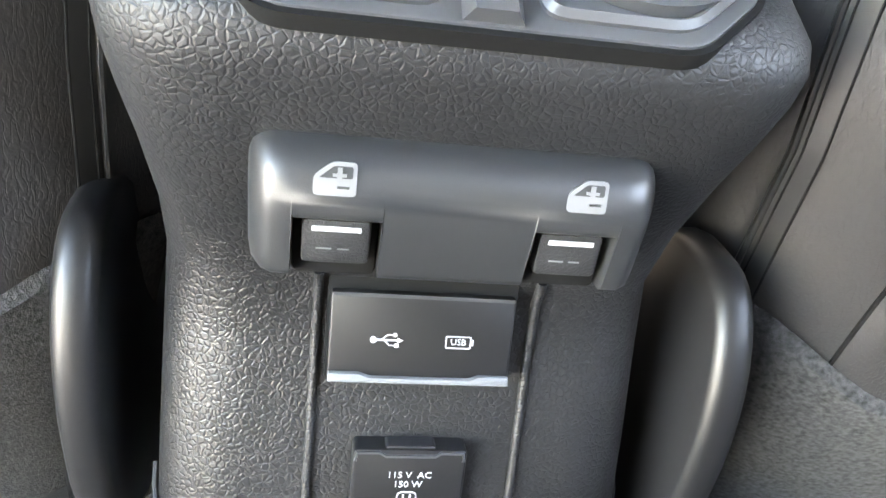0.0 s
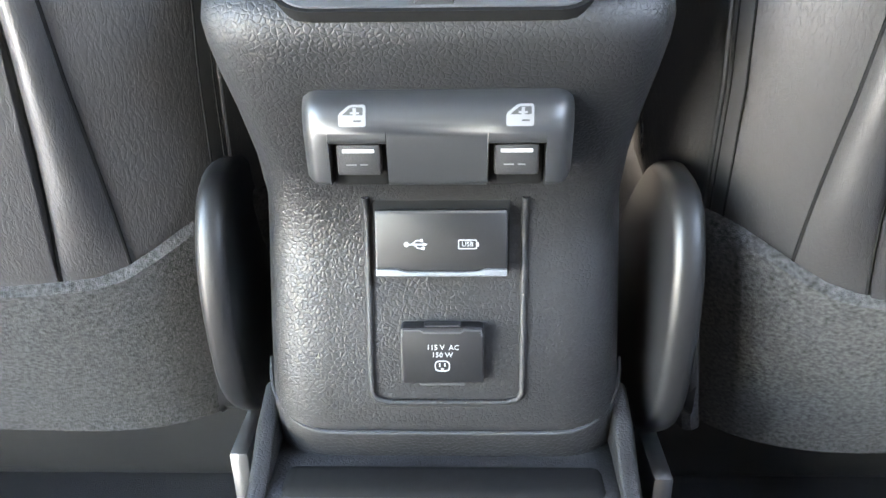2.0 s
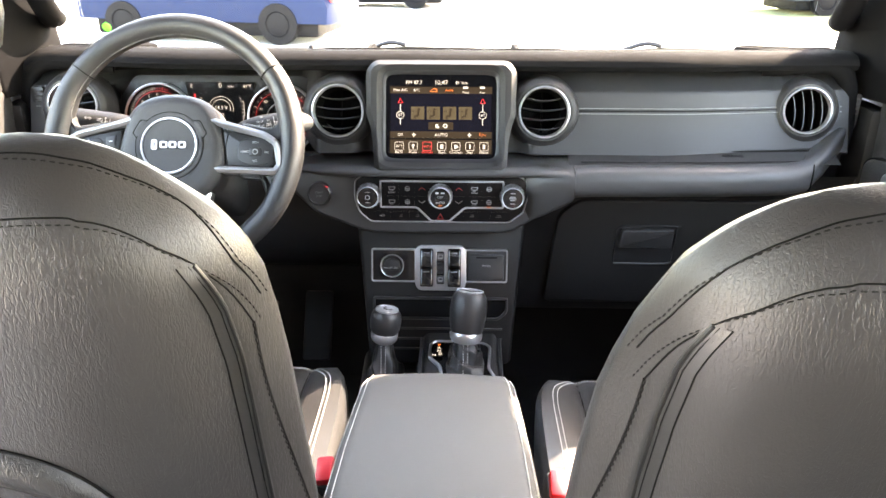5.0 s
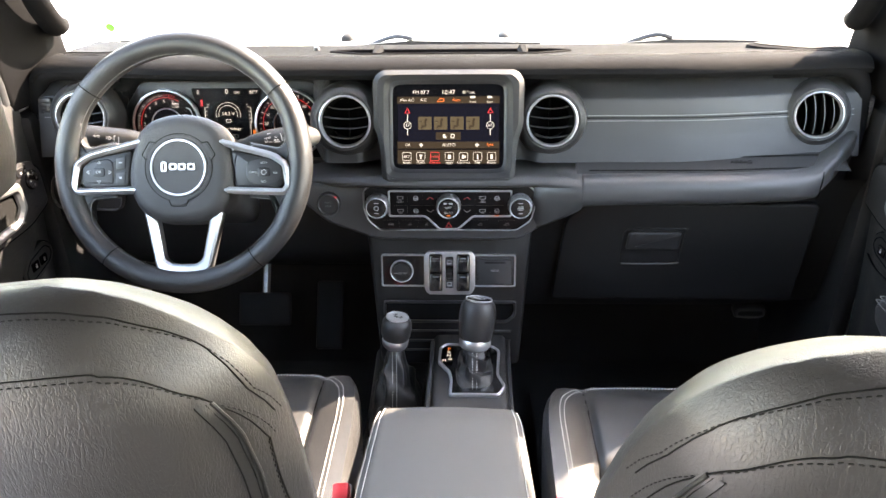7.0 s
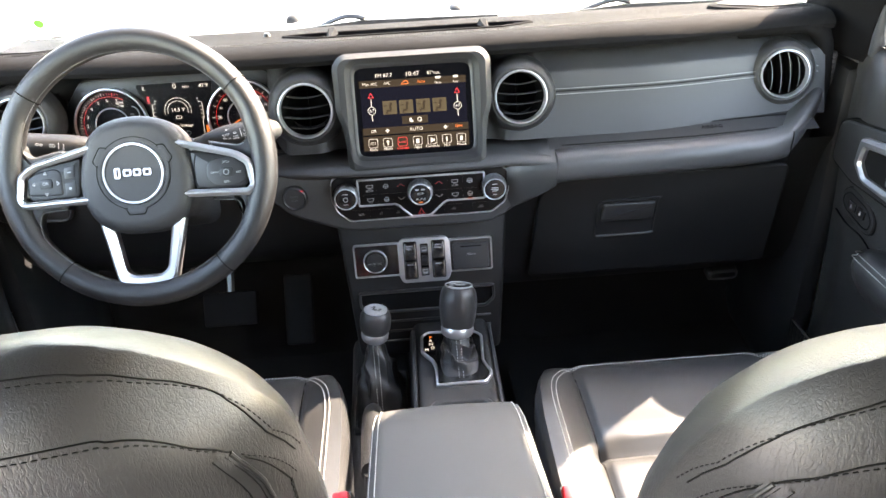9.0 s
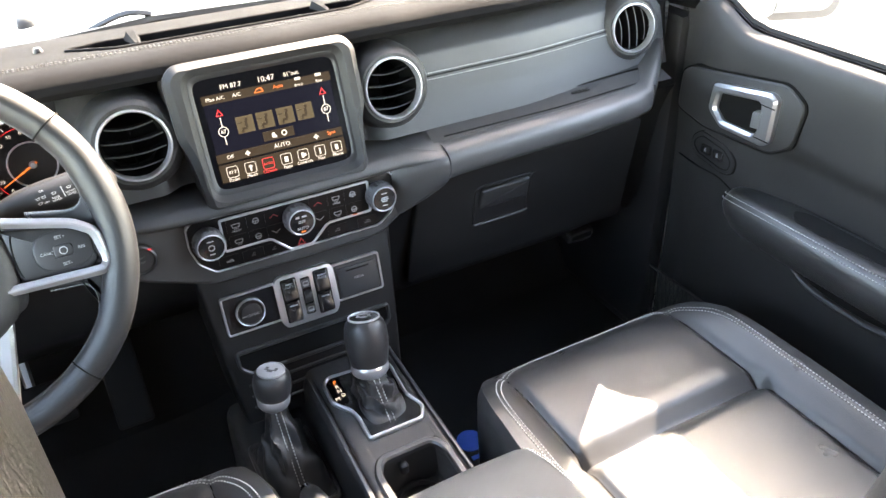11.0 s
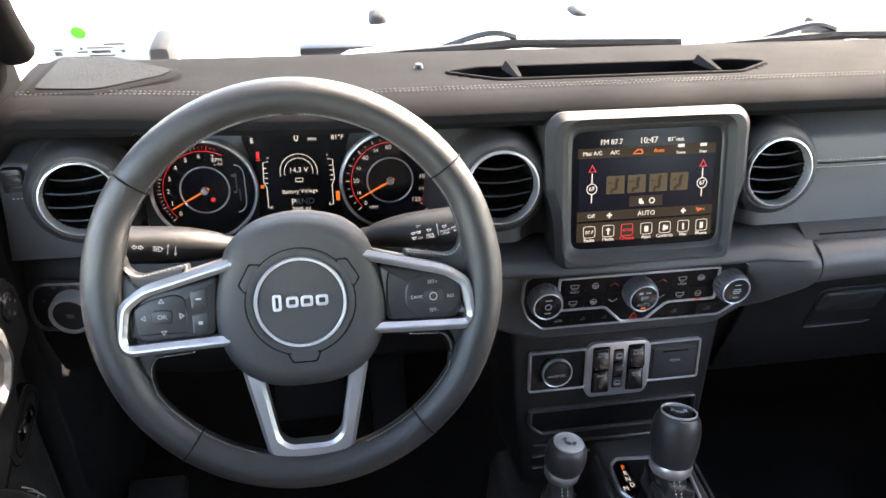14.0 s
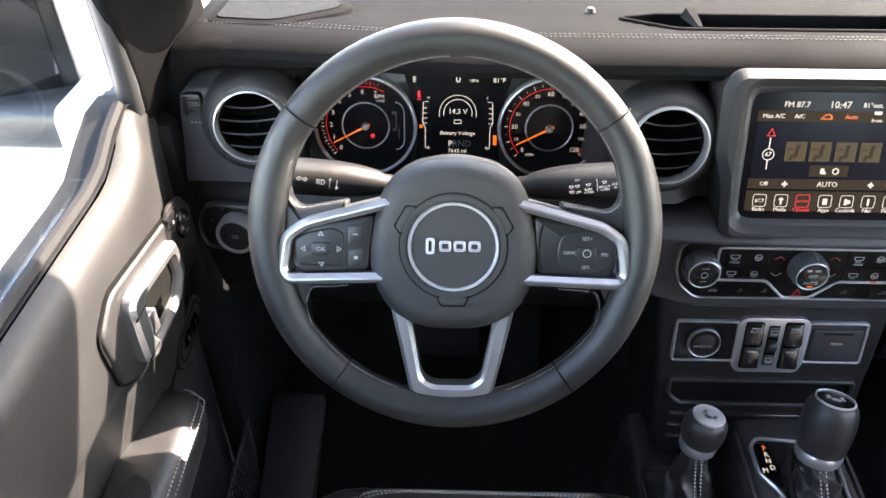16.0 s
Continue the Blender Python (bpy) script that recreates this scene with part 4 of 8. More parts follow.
def centre_stack():
    t = thing("climate_panel", (0, 1.03, 0.52), "climate control panel with three chrome-ringed knobs", "climate panel")
    M = pl((0, 1.008, 0.5715), 5)
    u = lambda px: (px - 781) * 0.000906
    v = lambda py: (345 - py) * 0.00105
    pod = rounded([(-0.120, -0.060), (0.115, -0.060), (0.190, -0.012), (0.224, 0.006), (0.226, 0.036), (0.16, 0.046), (-0.16, 0.046), (-0.236, 0.040), (-0.246, 0.012), (-0.205, -0.028)], 0.016, 5)
    part("pod", plate(B(), pod, -0.075, -0.006, M, 0.008, 3), HOUSING, t, "dark moulded pod")
    # brow over the pod
    rings = []
    for x, y, z, k in ((-0.26, 1.060, 0.606, 0.7), (-0.23, 1.030, 0.610, 1.0), (-0.16, 1.003, 0.616, 1), (0, 0.996, 0.617, 1), (0.15, 0.998, 0.618, 1), (0.205, 0.986, 0.616, 1), (0.225, 0.985, 0.610, 1)):
        rings.append([(x, y + a, z + b * k) for a, b in rounded([(0.075, -0.010), (0.075, 0.016), (0.010, 0.010), (-0.004, 0.002), (0.001, -0.006), (0.02, -0.010)], 0.006, 3)])
    part("brow", loft(B(), rings), HOUSING, t)
    # shoulder of the pod, as deep as the grab bar that it carries
    rings = []
    for x, yf, zb, zt in ((0.138, 1.006, 0.530, 0.618), (0.150, 0.996, 0.535, 0.623), (0.170, 0.988, 0.547, 0.627), (0.195, 0.980, 0.563, 0.630), (0.210, 0.976, 0.574, 0.631), (0.2135, 0.977, 0.577, 0.630)):
        rings.append([(x, y, z) for y, z in rounded([(1.075, zt + 0.008), (1.015, zt + 0.002), (yf + 0.003, zt - 0.012), (yf, zt - 0.030), (yf + 0.012, zb), (1.075, zb - 0.004)], [0.002, 0.012, 0.010, 0.010, 0.010, 0.002], 4)])
    part("pod_shoulder", loft(B(), rings), HOUSING, t, "dark shoulder of the pod")
    pan = rounded([(u(655), v(382)), (u(905), v(382)), (u(930), v(366)), (u(937), v(345)), (u(936), v(316)), (u(924), v(308)), (u(640), v(308)), (u(627), v(316)), (u(626), v(345)), (u(634), v(366))], 0.006, 4)
    part("rim_trim", band(B(), pan, inset(pan, 0.0014), -0.006, 0.0018, M, 0.0005), SILVER, t)
    p = part("panel", plate(B(), inset(pan, 0.002), -0.006, 0.0, M, 0.001), PIANO, t, "gloss black control panel")
    shp = [(u(672), v(359)), (u(738), v(359)), (u(764), v(381)), (u(798), v(381)), (u(826), v(359)), (u(895), v(359)), (u(895), v(315)), (u(672), v(315))]
    out = rounded(shp, 0.004, 3)
    part("silver_frame", band(B(), out, inset(out, 0.0030), 0.0, 0.0024, M, 0.0007), SILVER, p, "silver trim line")
    knobs = [knob(t, M @ Matrix.Translation((sx, 0.0075, 0)), 0.0195, 0.021) for sx in (-0.116, 0.0, 0.116)]
    def symbol(px, py):
        """The printed sign of one button."""
        x, y, bm = u(px), v(py), B()
        if px in (748, 814):
            k = 1 if py == 328 else -1
            for s in (-1, 1):
                sweep(bm, [M @ Vector((x + s * 0.0055, y - k * 0.002, 0.0018)), M @ Vector((x, y + k * 0.002, 0.0018))], 0.0006, n=4)
        elif px in (722, 868):
            band(bm, circle(0.0042, 16, x, y), circle(0.0032, 16, x, y), 0.0014, 0.0018, M)
            bars(bm, [(x, y, 0.0068, 0.0012), (x, y - 0.0018, 0.001, 0.003)], M, 0.0018)
        else:
            band(bm, rounded([(x - 0.0045, y - 0.002), (x + 0.0045, y - 0.002), (x + 0.0058, y + 0.0032), (x - 0.0058, y + 0.0032)], 0.001, 2), rounded([(x - 0.0036, y - 0.0012), (x + 0.0036, y - 0.0012), (x + 0.0046, y + 0.0024), (x - 0.0046, y + 0.0024)], 0.001, 2), 0.0014, 0.0018, M)
            bars(bm, [(x - 0.002, y - 0.0036, 0.0008, 0.002), (x, y - 0.0036, 0.0008, 0.002), (x + 0.002, y - 0.0036, 0.0008, 0.002)], M, 0.0018)
        return bm
    for px in (694, 722, 748, 814, 842, 868):
        for py in (328, 349):
            b = part("button", plate(B(), rrect(0.0225, 0.0185, 0.002, 2, u(px), v(py)), 0, 0.0007, M), PIANO, p)
            bm = symbol(px, py)
            part("symbol", bm, REDMARK if (px in (748, 814) and py == 328) else WHITEMARK, b)
    for px, w in ((676, 0.010), (710, 0.007), (740, 0.007), (838, 0.009), (886, 0.012)):
        b = part("button", plate(B(), rrect(0.027, 0.014, 0.002, 2, u(px), v(371)), 0, 0.0007, M), PIANO, p)
        part("symbol", bars(B(), [(u(px), v(371) - 0.0012, w * 0.8, 0.0014), (u(px) + 0.001, v(371) + 0.0016, w * 0.5, 0.0012)], M, 0.0015), ICON, b)
    bm = band(B(), [(-0.006, -0.004), (0.006, -0.004), (0, 0.0065)], [(-0.0036, -0.0026), (0.0036, -0.0026), (0, 0.0036)], 0.0, 0.0006, M @ Matrix.Translation((0, v(373), 0.001)))
    part("hazard_mark", bm, REDMARK, p, "red warning triangle")
    for w, px, py, sz in (("A/C", 868, 328, 0.0062), ("FRONT", 694, 334, 0.0036), ("MODE", 842, 334, 0.0036), ("MUTE", 676, 371, 0.0036)):
        part("label_text", words(B(), w, sz, M @ Matrix.Translation((u(px), v(py), 0.0028))), WHITEMARK, p)
    part("lit_bar", box(B(), (u(868), v(356), 0.0026), (0.006, 0.0013, 0.0006), 0, 1, M), LIT_O, p)
    kc = M @ Matrix.Translation((0, 0.0075, 0.0224))
    bm = words(B(), "OFF", 0.0055, kc @ Matrix.Translation((0, 0.001, 0)))
    words(bm, "AUTO", 0.0055, kc @ Matrix.Translation((0, -0.008, 0)))
    bars(bm, [(-0.005, 0.008, 0.005, 0.0026), (0.004, 0.008, 0.006, 0.0022)], kc)
    part("knob_print", bm, WHITEMARK, knobs[1])
    part("lit_bar", box(B(), (0, -0.0125, 0.0002), (0.006, 0.0016, 0.0004), 0, 1, kc), LIT_O, knobs[1])
    for k, sx in ((0, -0.116), (2, 0.116)):
        Mk = M @ Matrix.Translation((sx, 0.0075, 0.0224))
        bm = band(B(), circle(0.004, 16), circle(0.003, 16), 0, 0.0004, Mk) if k == 0 else bars(B(), [(0, 0.0026, 0.009, 0.0012), (0, 0, 0.011, 0.0013), (0, -0.0026, 0.008, 0.0012)], Mk)
        bars(bm, [(0, 0.0085, 0.008, 0.0010), (0, -0.0085, 0.007, 0.0010)], Mk)
        part("knob_print", bm, WHITEMARK, knobs[k])
    # start button in the pod
    Ms = pl((-0.197, 1.008, 0.579), 5)
    s = part("start_button", lathe(B(), [(0.0195, -0.006), (0.0195, 0.003), (0.017, 0.005), (0.0155, 0.0035), (0.015, 0.0025), (0, 0.0022)], Ms, 36), DARK, t)
    bm = words(B(), "START", 0.0042, Ms @ Matrix.Translation((0, 0.003, 0.0028)))
    words(bm, "STOP", 0.0042, Ms @ Matrix.Translation((0, -0.003, 0.0028)))
    part("start_print", bm, GREYMARK, s)
    part("start_light", box(B(), (0.013, 0.013, 0.0052), (0.004, 0.0018, 0.0006), 0, 1, Ms @ Matrix.Rotation(0, 4, "Z")), LIT_R, s)


def switch_panel():
    t = thing("switch_panel", (0, 1.05, 0.30), "lower centre stack with window switches and silver bezels", "switch panel")
    M = pl((0, 1.019, 0.448), 13)
    body = rounded([(-0.122, -0.175), (0.122, -0.175), (0.142, 0.075), (-0.142, 0.075)], 0.01, 3)
    part("column", plate(B(), body, -0.16, -0.003, M, 0.008, 3), LOWER, t)
    for x0, x1 in ((-0.118, -0.041), (0.041, 0.114)):
        cx, w = (x0 + x1) / 2, x1 - x0
        o = rrect(w, 0.058, 0.005, 4, cx, 0.001)
        part("bezel", band(B(), o, inset(o, 0.0030), -0.004, 0.0030, M, 0.0010), METAL, t, "silver square bezel")
        part("bezel_panel", plate(B(), inset(o, 0.0028), -0.004, 0.0012, M), GLOSS if cx < 0 else SATIN, t)
    Mo = M @ Matrix.Translation((-0.082, 0.001, 0.001))
    s = part("power_socket", lathe(B(), [(0.0200, 0), (0.0198, 0.0055), (0.0185, 0.0072), (0.0168, 0.0066), (0.0160, 0.0050), (0, 0.0050)], Mo, 36), DARK, t)
    part("socket_ring", lathe(B(), [(0.0202, 0.0045), (0.0200, 0.0066), (0.0190, 0.0078), (0.0180, 0.0072)], Mo, 40), METAL, s, "silver ring")
    part("socket_cap", plate(B(), rounded([(-0.0150, -0.0075), (0.0150, -0.0075), (0.0120, 0.009), (0.0, 0.0145), (-0.0120, 0.009)], 0.004, 4), 0.004, 0.0085, Mo, 0.0016), DARK, s)
    bm = words(B(), "12V DC", 0.0052, Mo @ Matrix.Translation((0.002, -0.003, 0.0087)))
    bars(bm, [(-0.010, -0.003, 0.006, 0.0012)], Mo, 0.0087)
    part("socket_print", bm, WHITEMARK, s)
    d = part("media_door", plate(B(), rrect(0.060, 0.044, 0.003, 3, 0.0775, -0.001), 0, 0.0045, M, 0.0015), SATIN, t)
    part("slot", box(B(), (0.078, 0.016, 0.0045), (0.035, 0.0022, 0.001), 0, 1, M), SEAM_SHADE, d)
    part("media_print", words(B(), "MEDIA", 0.0050, M @ Matrix.Translation((0.078, 0.002, 0.0047))), WHITEMARK, d)
    # window switches between the bezels
    cen = rounded([(-0.037, -0.042), (0.037, -0.042), (0.044, -0.030), (0.044, 0.028), (0.036, 0.036), (-0.036, 0.036), (-0.044, 0.028), (-0.044, -0.030)], 0.006, 3)
    part("centre_bezel", plate(B(), cen, -0.004, 0.0040, M, 0.0018), METAL, t, "brushed silver switch bezel")
    for cx in (-0.0235, 0.0235):
        part("switch_well", plate(B(), rrect(0.0225, 0.066, 0.003, 3, cx, -0.002), 0, 0.0044, M), SEAM_SHADE, t)
        for cy in (0.0145, -0.0180):
            Mt = M @ Matrix.Translation((cx, cy, 0.0044)) @ Matrix.Rotation(radians(-12), 4, "X")
            w = part("window_switch", plate(B(), rrect(0.0200, 0.029, 0.003, 3), -0.002, 0.0060, Mt, 0.0022), GLOSS, t)
            bm = bars(B(), [(0, 0.0085, 0.011, 0.0016)], Mt, 0.0062)
            if cy > 0:
                words(bm, "AUTO", 0.0048, Mt @ Matrix.Translation((0, 0.0045, 0.0062)))
            part("switch_print", bm, WHITEMARK, w)
    part("selector_well", plate(B(), rrect(0.0135, 0.056, 0.002, 3, 0, -0.002), 0, 0.0046, M), GLOSS, t)
    for cy in (0.017, -0.022):
        w = part("lock_switch", plate(B(), rrect(0.0125, 0.013, 0.002, 3, 0, cy), 0.003, 0.0062, M, 0.001), SATIN, t)
        bm = band(B(), rrect(0.0085, 0.0075, 0.002, 3, 0, cy), rrect(0.0065, 0.0052, 0.0015, 3, 0, cy), 0.006, 0.0066, M)
        bars(bm, [(0, cy - 0.002, 0.008, 0.002)], M, 0.0066)
        part("switch_print", bm, WHITEMARK, w)
    part("dimmer_wheel", lathe(B(), [(0.0, -0.005), (0.0095, -0.005), (0.0100, 0), (0.0095, 0.005), (0.0, 0.005)], M @ Matrix.Translation((0, -0.003, 0.001)) @ Matrix.Rotation(radians(90), 4, "Y"), 24), DARK, t)
    # open pocket, its depth only a flat plate with the shade painted in
    po = rounded([(-0.100, -0.094), (0.100, -0.094), (0.116, -0.080), (0.116, -0.054), (-0.116, -0.054), (-0.116, -0.080)], 0.006, 3)
    part("pocket_lip", band(B(), po, inset(po, 0.0045), -0.004, 0.004, M, 0.0015), SATIN, t)
    part("pocket_shade", plate(B(), inset(po, 0.003), -0.004, -0.0012, M), SEAM_SHADE, t)
    for i in range(3):
        part("ledge", box(B(), (0, -0.110 - 0.018 * i, -0.001), (0.215, 0.003, 0.006), 0.001, 1, M), SATIN, t)


def passenger_side():
    t = thing("glovebox", (0.4, 1.1, 0.30), "black glovebox below a padded grab bar", "glovebox")
    rings = []
    for x, y, z, k in ((0.213, 0.988, 0.606, 1), (0.24, 0.988, 0.608, 1), (0.45, 0.994, 0.608, 1), (0.55, 1.002, 0.609, 1), (0.585, 1.010, 0.612, 1.0), (0.620, 1.040, 0.630, 1.05), (0.652, 1.072, 0.652, 1.1), (0.668, 1.090, 0.660, 1.1)):
        rings.append([(x, y + a, z + b * k) for a, b in rounded([(0.065, 0.022), (0.008, 0.024), (-0.010, 0.014), (-0.012, -0.012), (0.004, -0.026), (0.065, -0.028)], 0.010, 3)])
    part("grab_bar", loft(B(), rings), HOUSING, t, "padded grab bar")
    part("joint", sweep(B(), [(0.588, 1.003, 0.637), (0.587, 0.9985, 0.626), (0.587, 1.0, 0.60), (0.59, 1.012, 0.586)], 0.0012, n=5), SEAM_SHADE, t)
    bm = sheet(B(), lambda x, s: (x, 1.010 + 0.012 * smooth(0.4, 0.6, x) + 0.045 * s, 0.631 + 0.016 * s), span(0.205, 0.640, 16), span(0, 1, 4))
    part("shelf_strip", bm, DOORTRIM, t)
    strip = lambda x, s: (x, 1.010 + 0.012 * smooth(0.4, 0.6, x) + 0.045 * s, 0.631 + 0.016 * s)
    for s, r in ((0.16, 0.0014), (0.80, 0.0018)):
        part("groove", sweep(B(), [strip(x, s) for x in span(0.225, 0.60, 24)], r, n=6), SEAM_SHADE, t)
    bm = words(B(), "AIRBAG", 0.010, Matrix.Translation((0.47, 1.036, 0.6405)) @ Matrix.Rotation(radians(20), 4, "X"))
    part("airbag_print", bm, SEAM_SHADE, t, "embossed lettering")
    prof = [(0.600, 1.04), (0.575, 1.055), (0.54, 1.068), (0.45, 1.085), (0.36, 1.10), (0.32, 1.12), (0.30, 1.18), (0.31, 1.36)]
    bm = sheet(B(), lambda x, i: (x, prof[i][1] + 0.02 * smooth(0.50, 0.68, x), prof[i][0]), span(0.125, 0.69, 24), list(range(len(prof))))
    part("lower_panel", bm, LOWER, t)
    # air outlet to the footwell, under the panel's edge
    Mf = pl((0.575, 1.135, 0.292), -12)
    fv = part("floor_vent", plate(B(), rrect(0.060, 0.024, 0.010, 4), -0.02, 0.003, Mf, 0.005, 3), LOWER, t, "footwell air outlet")
    part("vent_slot", plate(B(), rrect(0.046, 0.011, 0.005, 4, 0, 0.002), 0.002, 0.0036, Mf), SEAM_SHADE, fv)
    part("vent_lip", sweep(B(), [Mf @ Vector((x, -0.005 - 0.003 * math.cos(x * 60), 0.0038)) for x in span(-0.024, 0.024, 12)], 0.0016, n=6), SATIN, fv)
    M = pl((0.425, 1.0745, 0.472), -9)
    dr = rounded([(-0.24, -0.125), (0.20, -0.125), (0.20, 0.085), (-0.19, 0.085), (-0.225, 0.055)], 0.016, 4)
    d = part("glovebox_door", plate(B(), dr, -0.006, 0.004, M, 0.004, 3), LOWER, t)
    lat = rounded([(-0.124, -0.040), (-0.020, -0.040), (-0.018, 0.032), (-0.010, 0.038), (-0.116, 0.038), (-0.124, 0.030)], 0.007, 3)
    part("latch_frame", band(B(), lat, inset(lat, 0.003), 0.003, 0.0062, M, 0.001), LOWER, d)
    part("latch_lip", sweep(B(), [M @ Vector((x, -0.0385 + 0.003 * smooth(-0.03, -0.02, x), 0.0062)) for x in span(-0.120, -0.019, 12)], 0.0020, n=6), SATIN, d)
    part("latch_recess", plate(B(), inset(lat, 0.002), 0.003, 0.0046, M), DARK, d)
    hd = rounded([(-0.118, -0.006), (-0.024, -0.006), (-0.022, 0.032), (-0.114, 0.032)], 0.006, 3)
    part("latch", plate(B(), hd, 0.0, 0.0105, M, 0.005, 3), PLASTIC, d, "latch handle")
    part("latch_mark", band(B(), circle(0.004, 14, -0.066, 0.020), circle(0.003, 14, -0.066, 0.020), 0.008, 0.009, M), SATIN, d)


def driver_side():
    t = thing("instrument_cluster", (-0.385, 1.15, 0.60), "instrument cluster with two lit dials and a display", "instrument cluster")
    M = pl((-0.386, 1.140, 0.672), 12)
    part("backing", plate(B(), rounded([(-0.175, -0.072), (0.175, -0.072), (0.182, 0.03), (0.15, 0.075), (-0.15, 0.075), (-0.182, 0.03)], 0.015, 4), -0.03, -0.004, M, 0.004), DARK, t)
    for k, cx in enumerate((-0.108, 0.107)):
        Mg = M @ Matrix.Translation((cx, 0, 0))
        g = part("gauge", lathe(B(), [(0.058, -0.006), (0.0575, 0.006), (0.0545, 0.0005), (0.0, 0.0)], Mg, 56), DIAL, t, "black dial")
        part("gauge_ring", lathe(B(), [(0.0560, 0.003), (0.0580, 0.0075), (0.0600, 0.0070), (0.0605, -0.004)], Mg, 56), METAL, g, "silver dial ring")
        part("inner_ring", lathe(B(), [(0.0265, 0.0005), (0.0275, 0.0016), (0.0285, 0.0005)], Mg, 44), SILVER, g)
        bm = B()
        red = B()
        nt = 31 if k == 0 else 25
        for i in range(nt):
            f = i / (nt - 1)
            a = radians(222 - f * 262) if k else radians(222 - f * 150)
            big = i % (4 if k == 0 else 2) == 0
            R = Mg @ Matrix.Rotation(a, 4, "Z")
            box(red if (k == 0 and f > 0.86) else bm, (0.0505, 0, 0.0008), (0.0046 if big else 0.0024, 0.0009 if big else 0.0006, 0.0005), 0, 1, R)
        seq = [str(i) for i in range(8)] if k == 0 else ["0", "10", "20", "30", "40", "50", "60", "70", "80", "90", "100", "110", "120"]
        for i, w in enumerate(seq):
            f = i / (len(seq) - 1)
            a = radians(222 - f * 262) if k else radians(222 - f * 150)
            big = k == 0 or i % 2 == 0
            words(bm, w, 0.0076 if big else 0.0056, Mg @ Matrix.Translation((0.0405 * math.cos(a), 0.0405 * math.sin(a), 0.0009)))
        if k == 0:
            words(bm, "RPM", 0.0062, Mg @ Matrix.Translation((0.017, 0.035, 0.0009)))
            words(bm, "x 1000", 0.0036, Mg @ Matrix.Translation((0.018, 0.030, 0.0009)))
        else:
            words(bm, "MPH", 0.0052, Mg @ Matrix.Translation((-0.021, -0.033, 0.0009)))
        part("dial_print", bm, LIT_D, g, "white lit numerals")
        arc = [(0.0463 * math.cos(radians(a)), 0.0463 * math.sin(radians(a))) for a in (span(222, 60, 40) if k == 0 else span(222, -40, 60))]
        sweep(red, [Mg @ Vector((x, y, 0.0008)) for x, y in arc], 0.0004, n=4)
        part("red_ring", red, LIT_R, g, "thin red lit ring")
        a = radians(208)
        R = Mg @ Matrix.Rotation(a, 4, "Z")
        part("needle", put(B(), [(-0.006, -0.0012, 0.006), (-0.006, 0.0012, 0.006), (0.043, 0.0005, 0.0045), (0.043, -0.0005, 0.0045), (-0.006, -0.0012, 0.004), (-0.006, 0.0012, 0.004), (0.043, 0.0005, 0.003), (0.043, -0.0005, 0.003)],
                         [(0, 1, 2, 3), (7, 6, 5, 4), (0, 4, 5, 1), (1, 5, 6, 2), (2, 6, 7, 3), (3, 7, 4, 0)], R), LIT_O, g, "orange needle")
        part("needle_cap", lathe(B(), [(0.0045, 0.002), (0.0042, 0.006), (0.003, 0.0075), (0, 0.0078)], Mg, 20), SILVER, g)
    Mg = M @ Matrix.Translation((-0.108, 0, 0))
    o = rounded([(-0.002, -0.0285), (0.040, -0.0285), (0.0455, -0.020), (0.0455, 0.020), (0.040, 0.0285), (-0.002, 0.0285)], [0.001, 0.006, 0.006, 0.006, 0.006, 0.001], 3)
    bm = sweep(B(), [Mg @ Vector((x, y, 0.0010)) for x, y in o[4:-4]], 0.0006, n=5)
    part("dial_inset", bm, SILVER, t)
    part("warning_light", plate(B(), circle(0.0026, 14, 0.008, -0.012), 0.0006, 0.0014, Mg), LIT_R, t)
    part("range_print", bars(B(), [(0.034, 0.016, 0.006, 0.0035), (0.036, 0.006, 0.0012, 0.016), (0.039, -0.008, 0.0012, 0.014), (0.034, -0.004, 0.004, 0.003)], Mg, 0.001), GREYMARK, t)
    s = part("centre_display", plate(B(), rounded([(-0.052, -0.060), (0.052, -0.060), (0.046, 0.0), (0.062, 0.062), (-0.062, 0.062), (-0.046, 0.0)], 0.004, 3), -0.006, -0.001, M), DIAL, t)
    D = M @ Matrix.Translation((0, 0, -0.0006))
    bm = B()
    for w, x, y, sz in (("E", -0.050, 0.055, 0.0085), ("81\u00b0F", 0.047, 0.055, 0.0078), ("MPH", 0.018, 0.054, 0.0050), ("0", 0.0, 0.056, 0.0120), ("14.3 V", 0.0, 0.018, 0.0086), ("Battery Voltage", 0.0, -0.008, 0.0066),
                        ("P", -0.0085, -0.021, 0.0105), ("7645 mi", 0.0, -0.030, 0.0068), ("H", -0.034, 0.034, 0.004), ("C", -0.034, -0.026, 0.004), ("F", 0.034, 0.034, 0.004), ("E", 0.034, -0.026, 0.004)):
        part("word", words(B(), w, sz, D @ Matrix.Translation((x, y, 0))), LIT_W, s, "white lit word")
    band(bm, rrect(0.009, 0.005, 0.001, 2, 0, 0.006), rrect(0.0075, 0.0035, 0.001, 2, 0, 0.006), 0, 0.0004, D)
    for r0 in (0.0215, 0.0165):
        sweep(bm, [D @ Vector((r0 * math.cos(a), 0.016 + r0 * math.sin(a), 0.0002)) for a in span(-0.2, 3.34, 24)], 0.0004, n=4)
    for sx in (-1, 1):
        sweep(bm, [D @ Vector((sx * x, y, 0.0002)) for x, y in ((0.034, 0.030), (0.040, 0.029), (0.041, 0.005), (0.038, -0.002), (0.038, -0.026), (0.034, -0.027))], 0.0005, n=4)
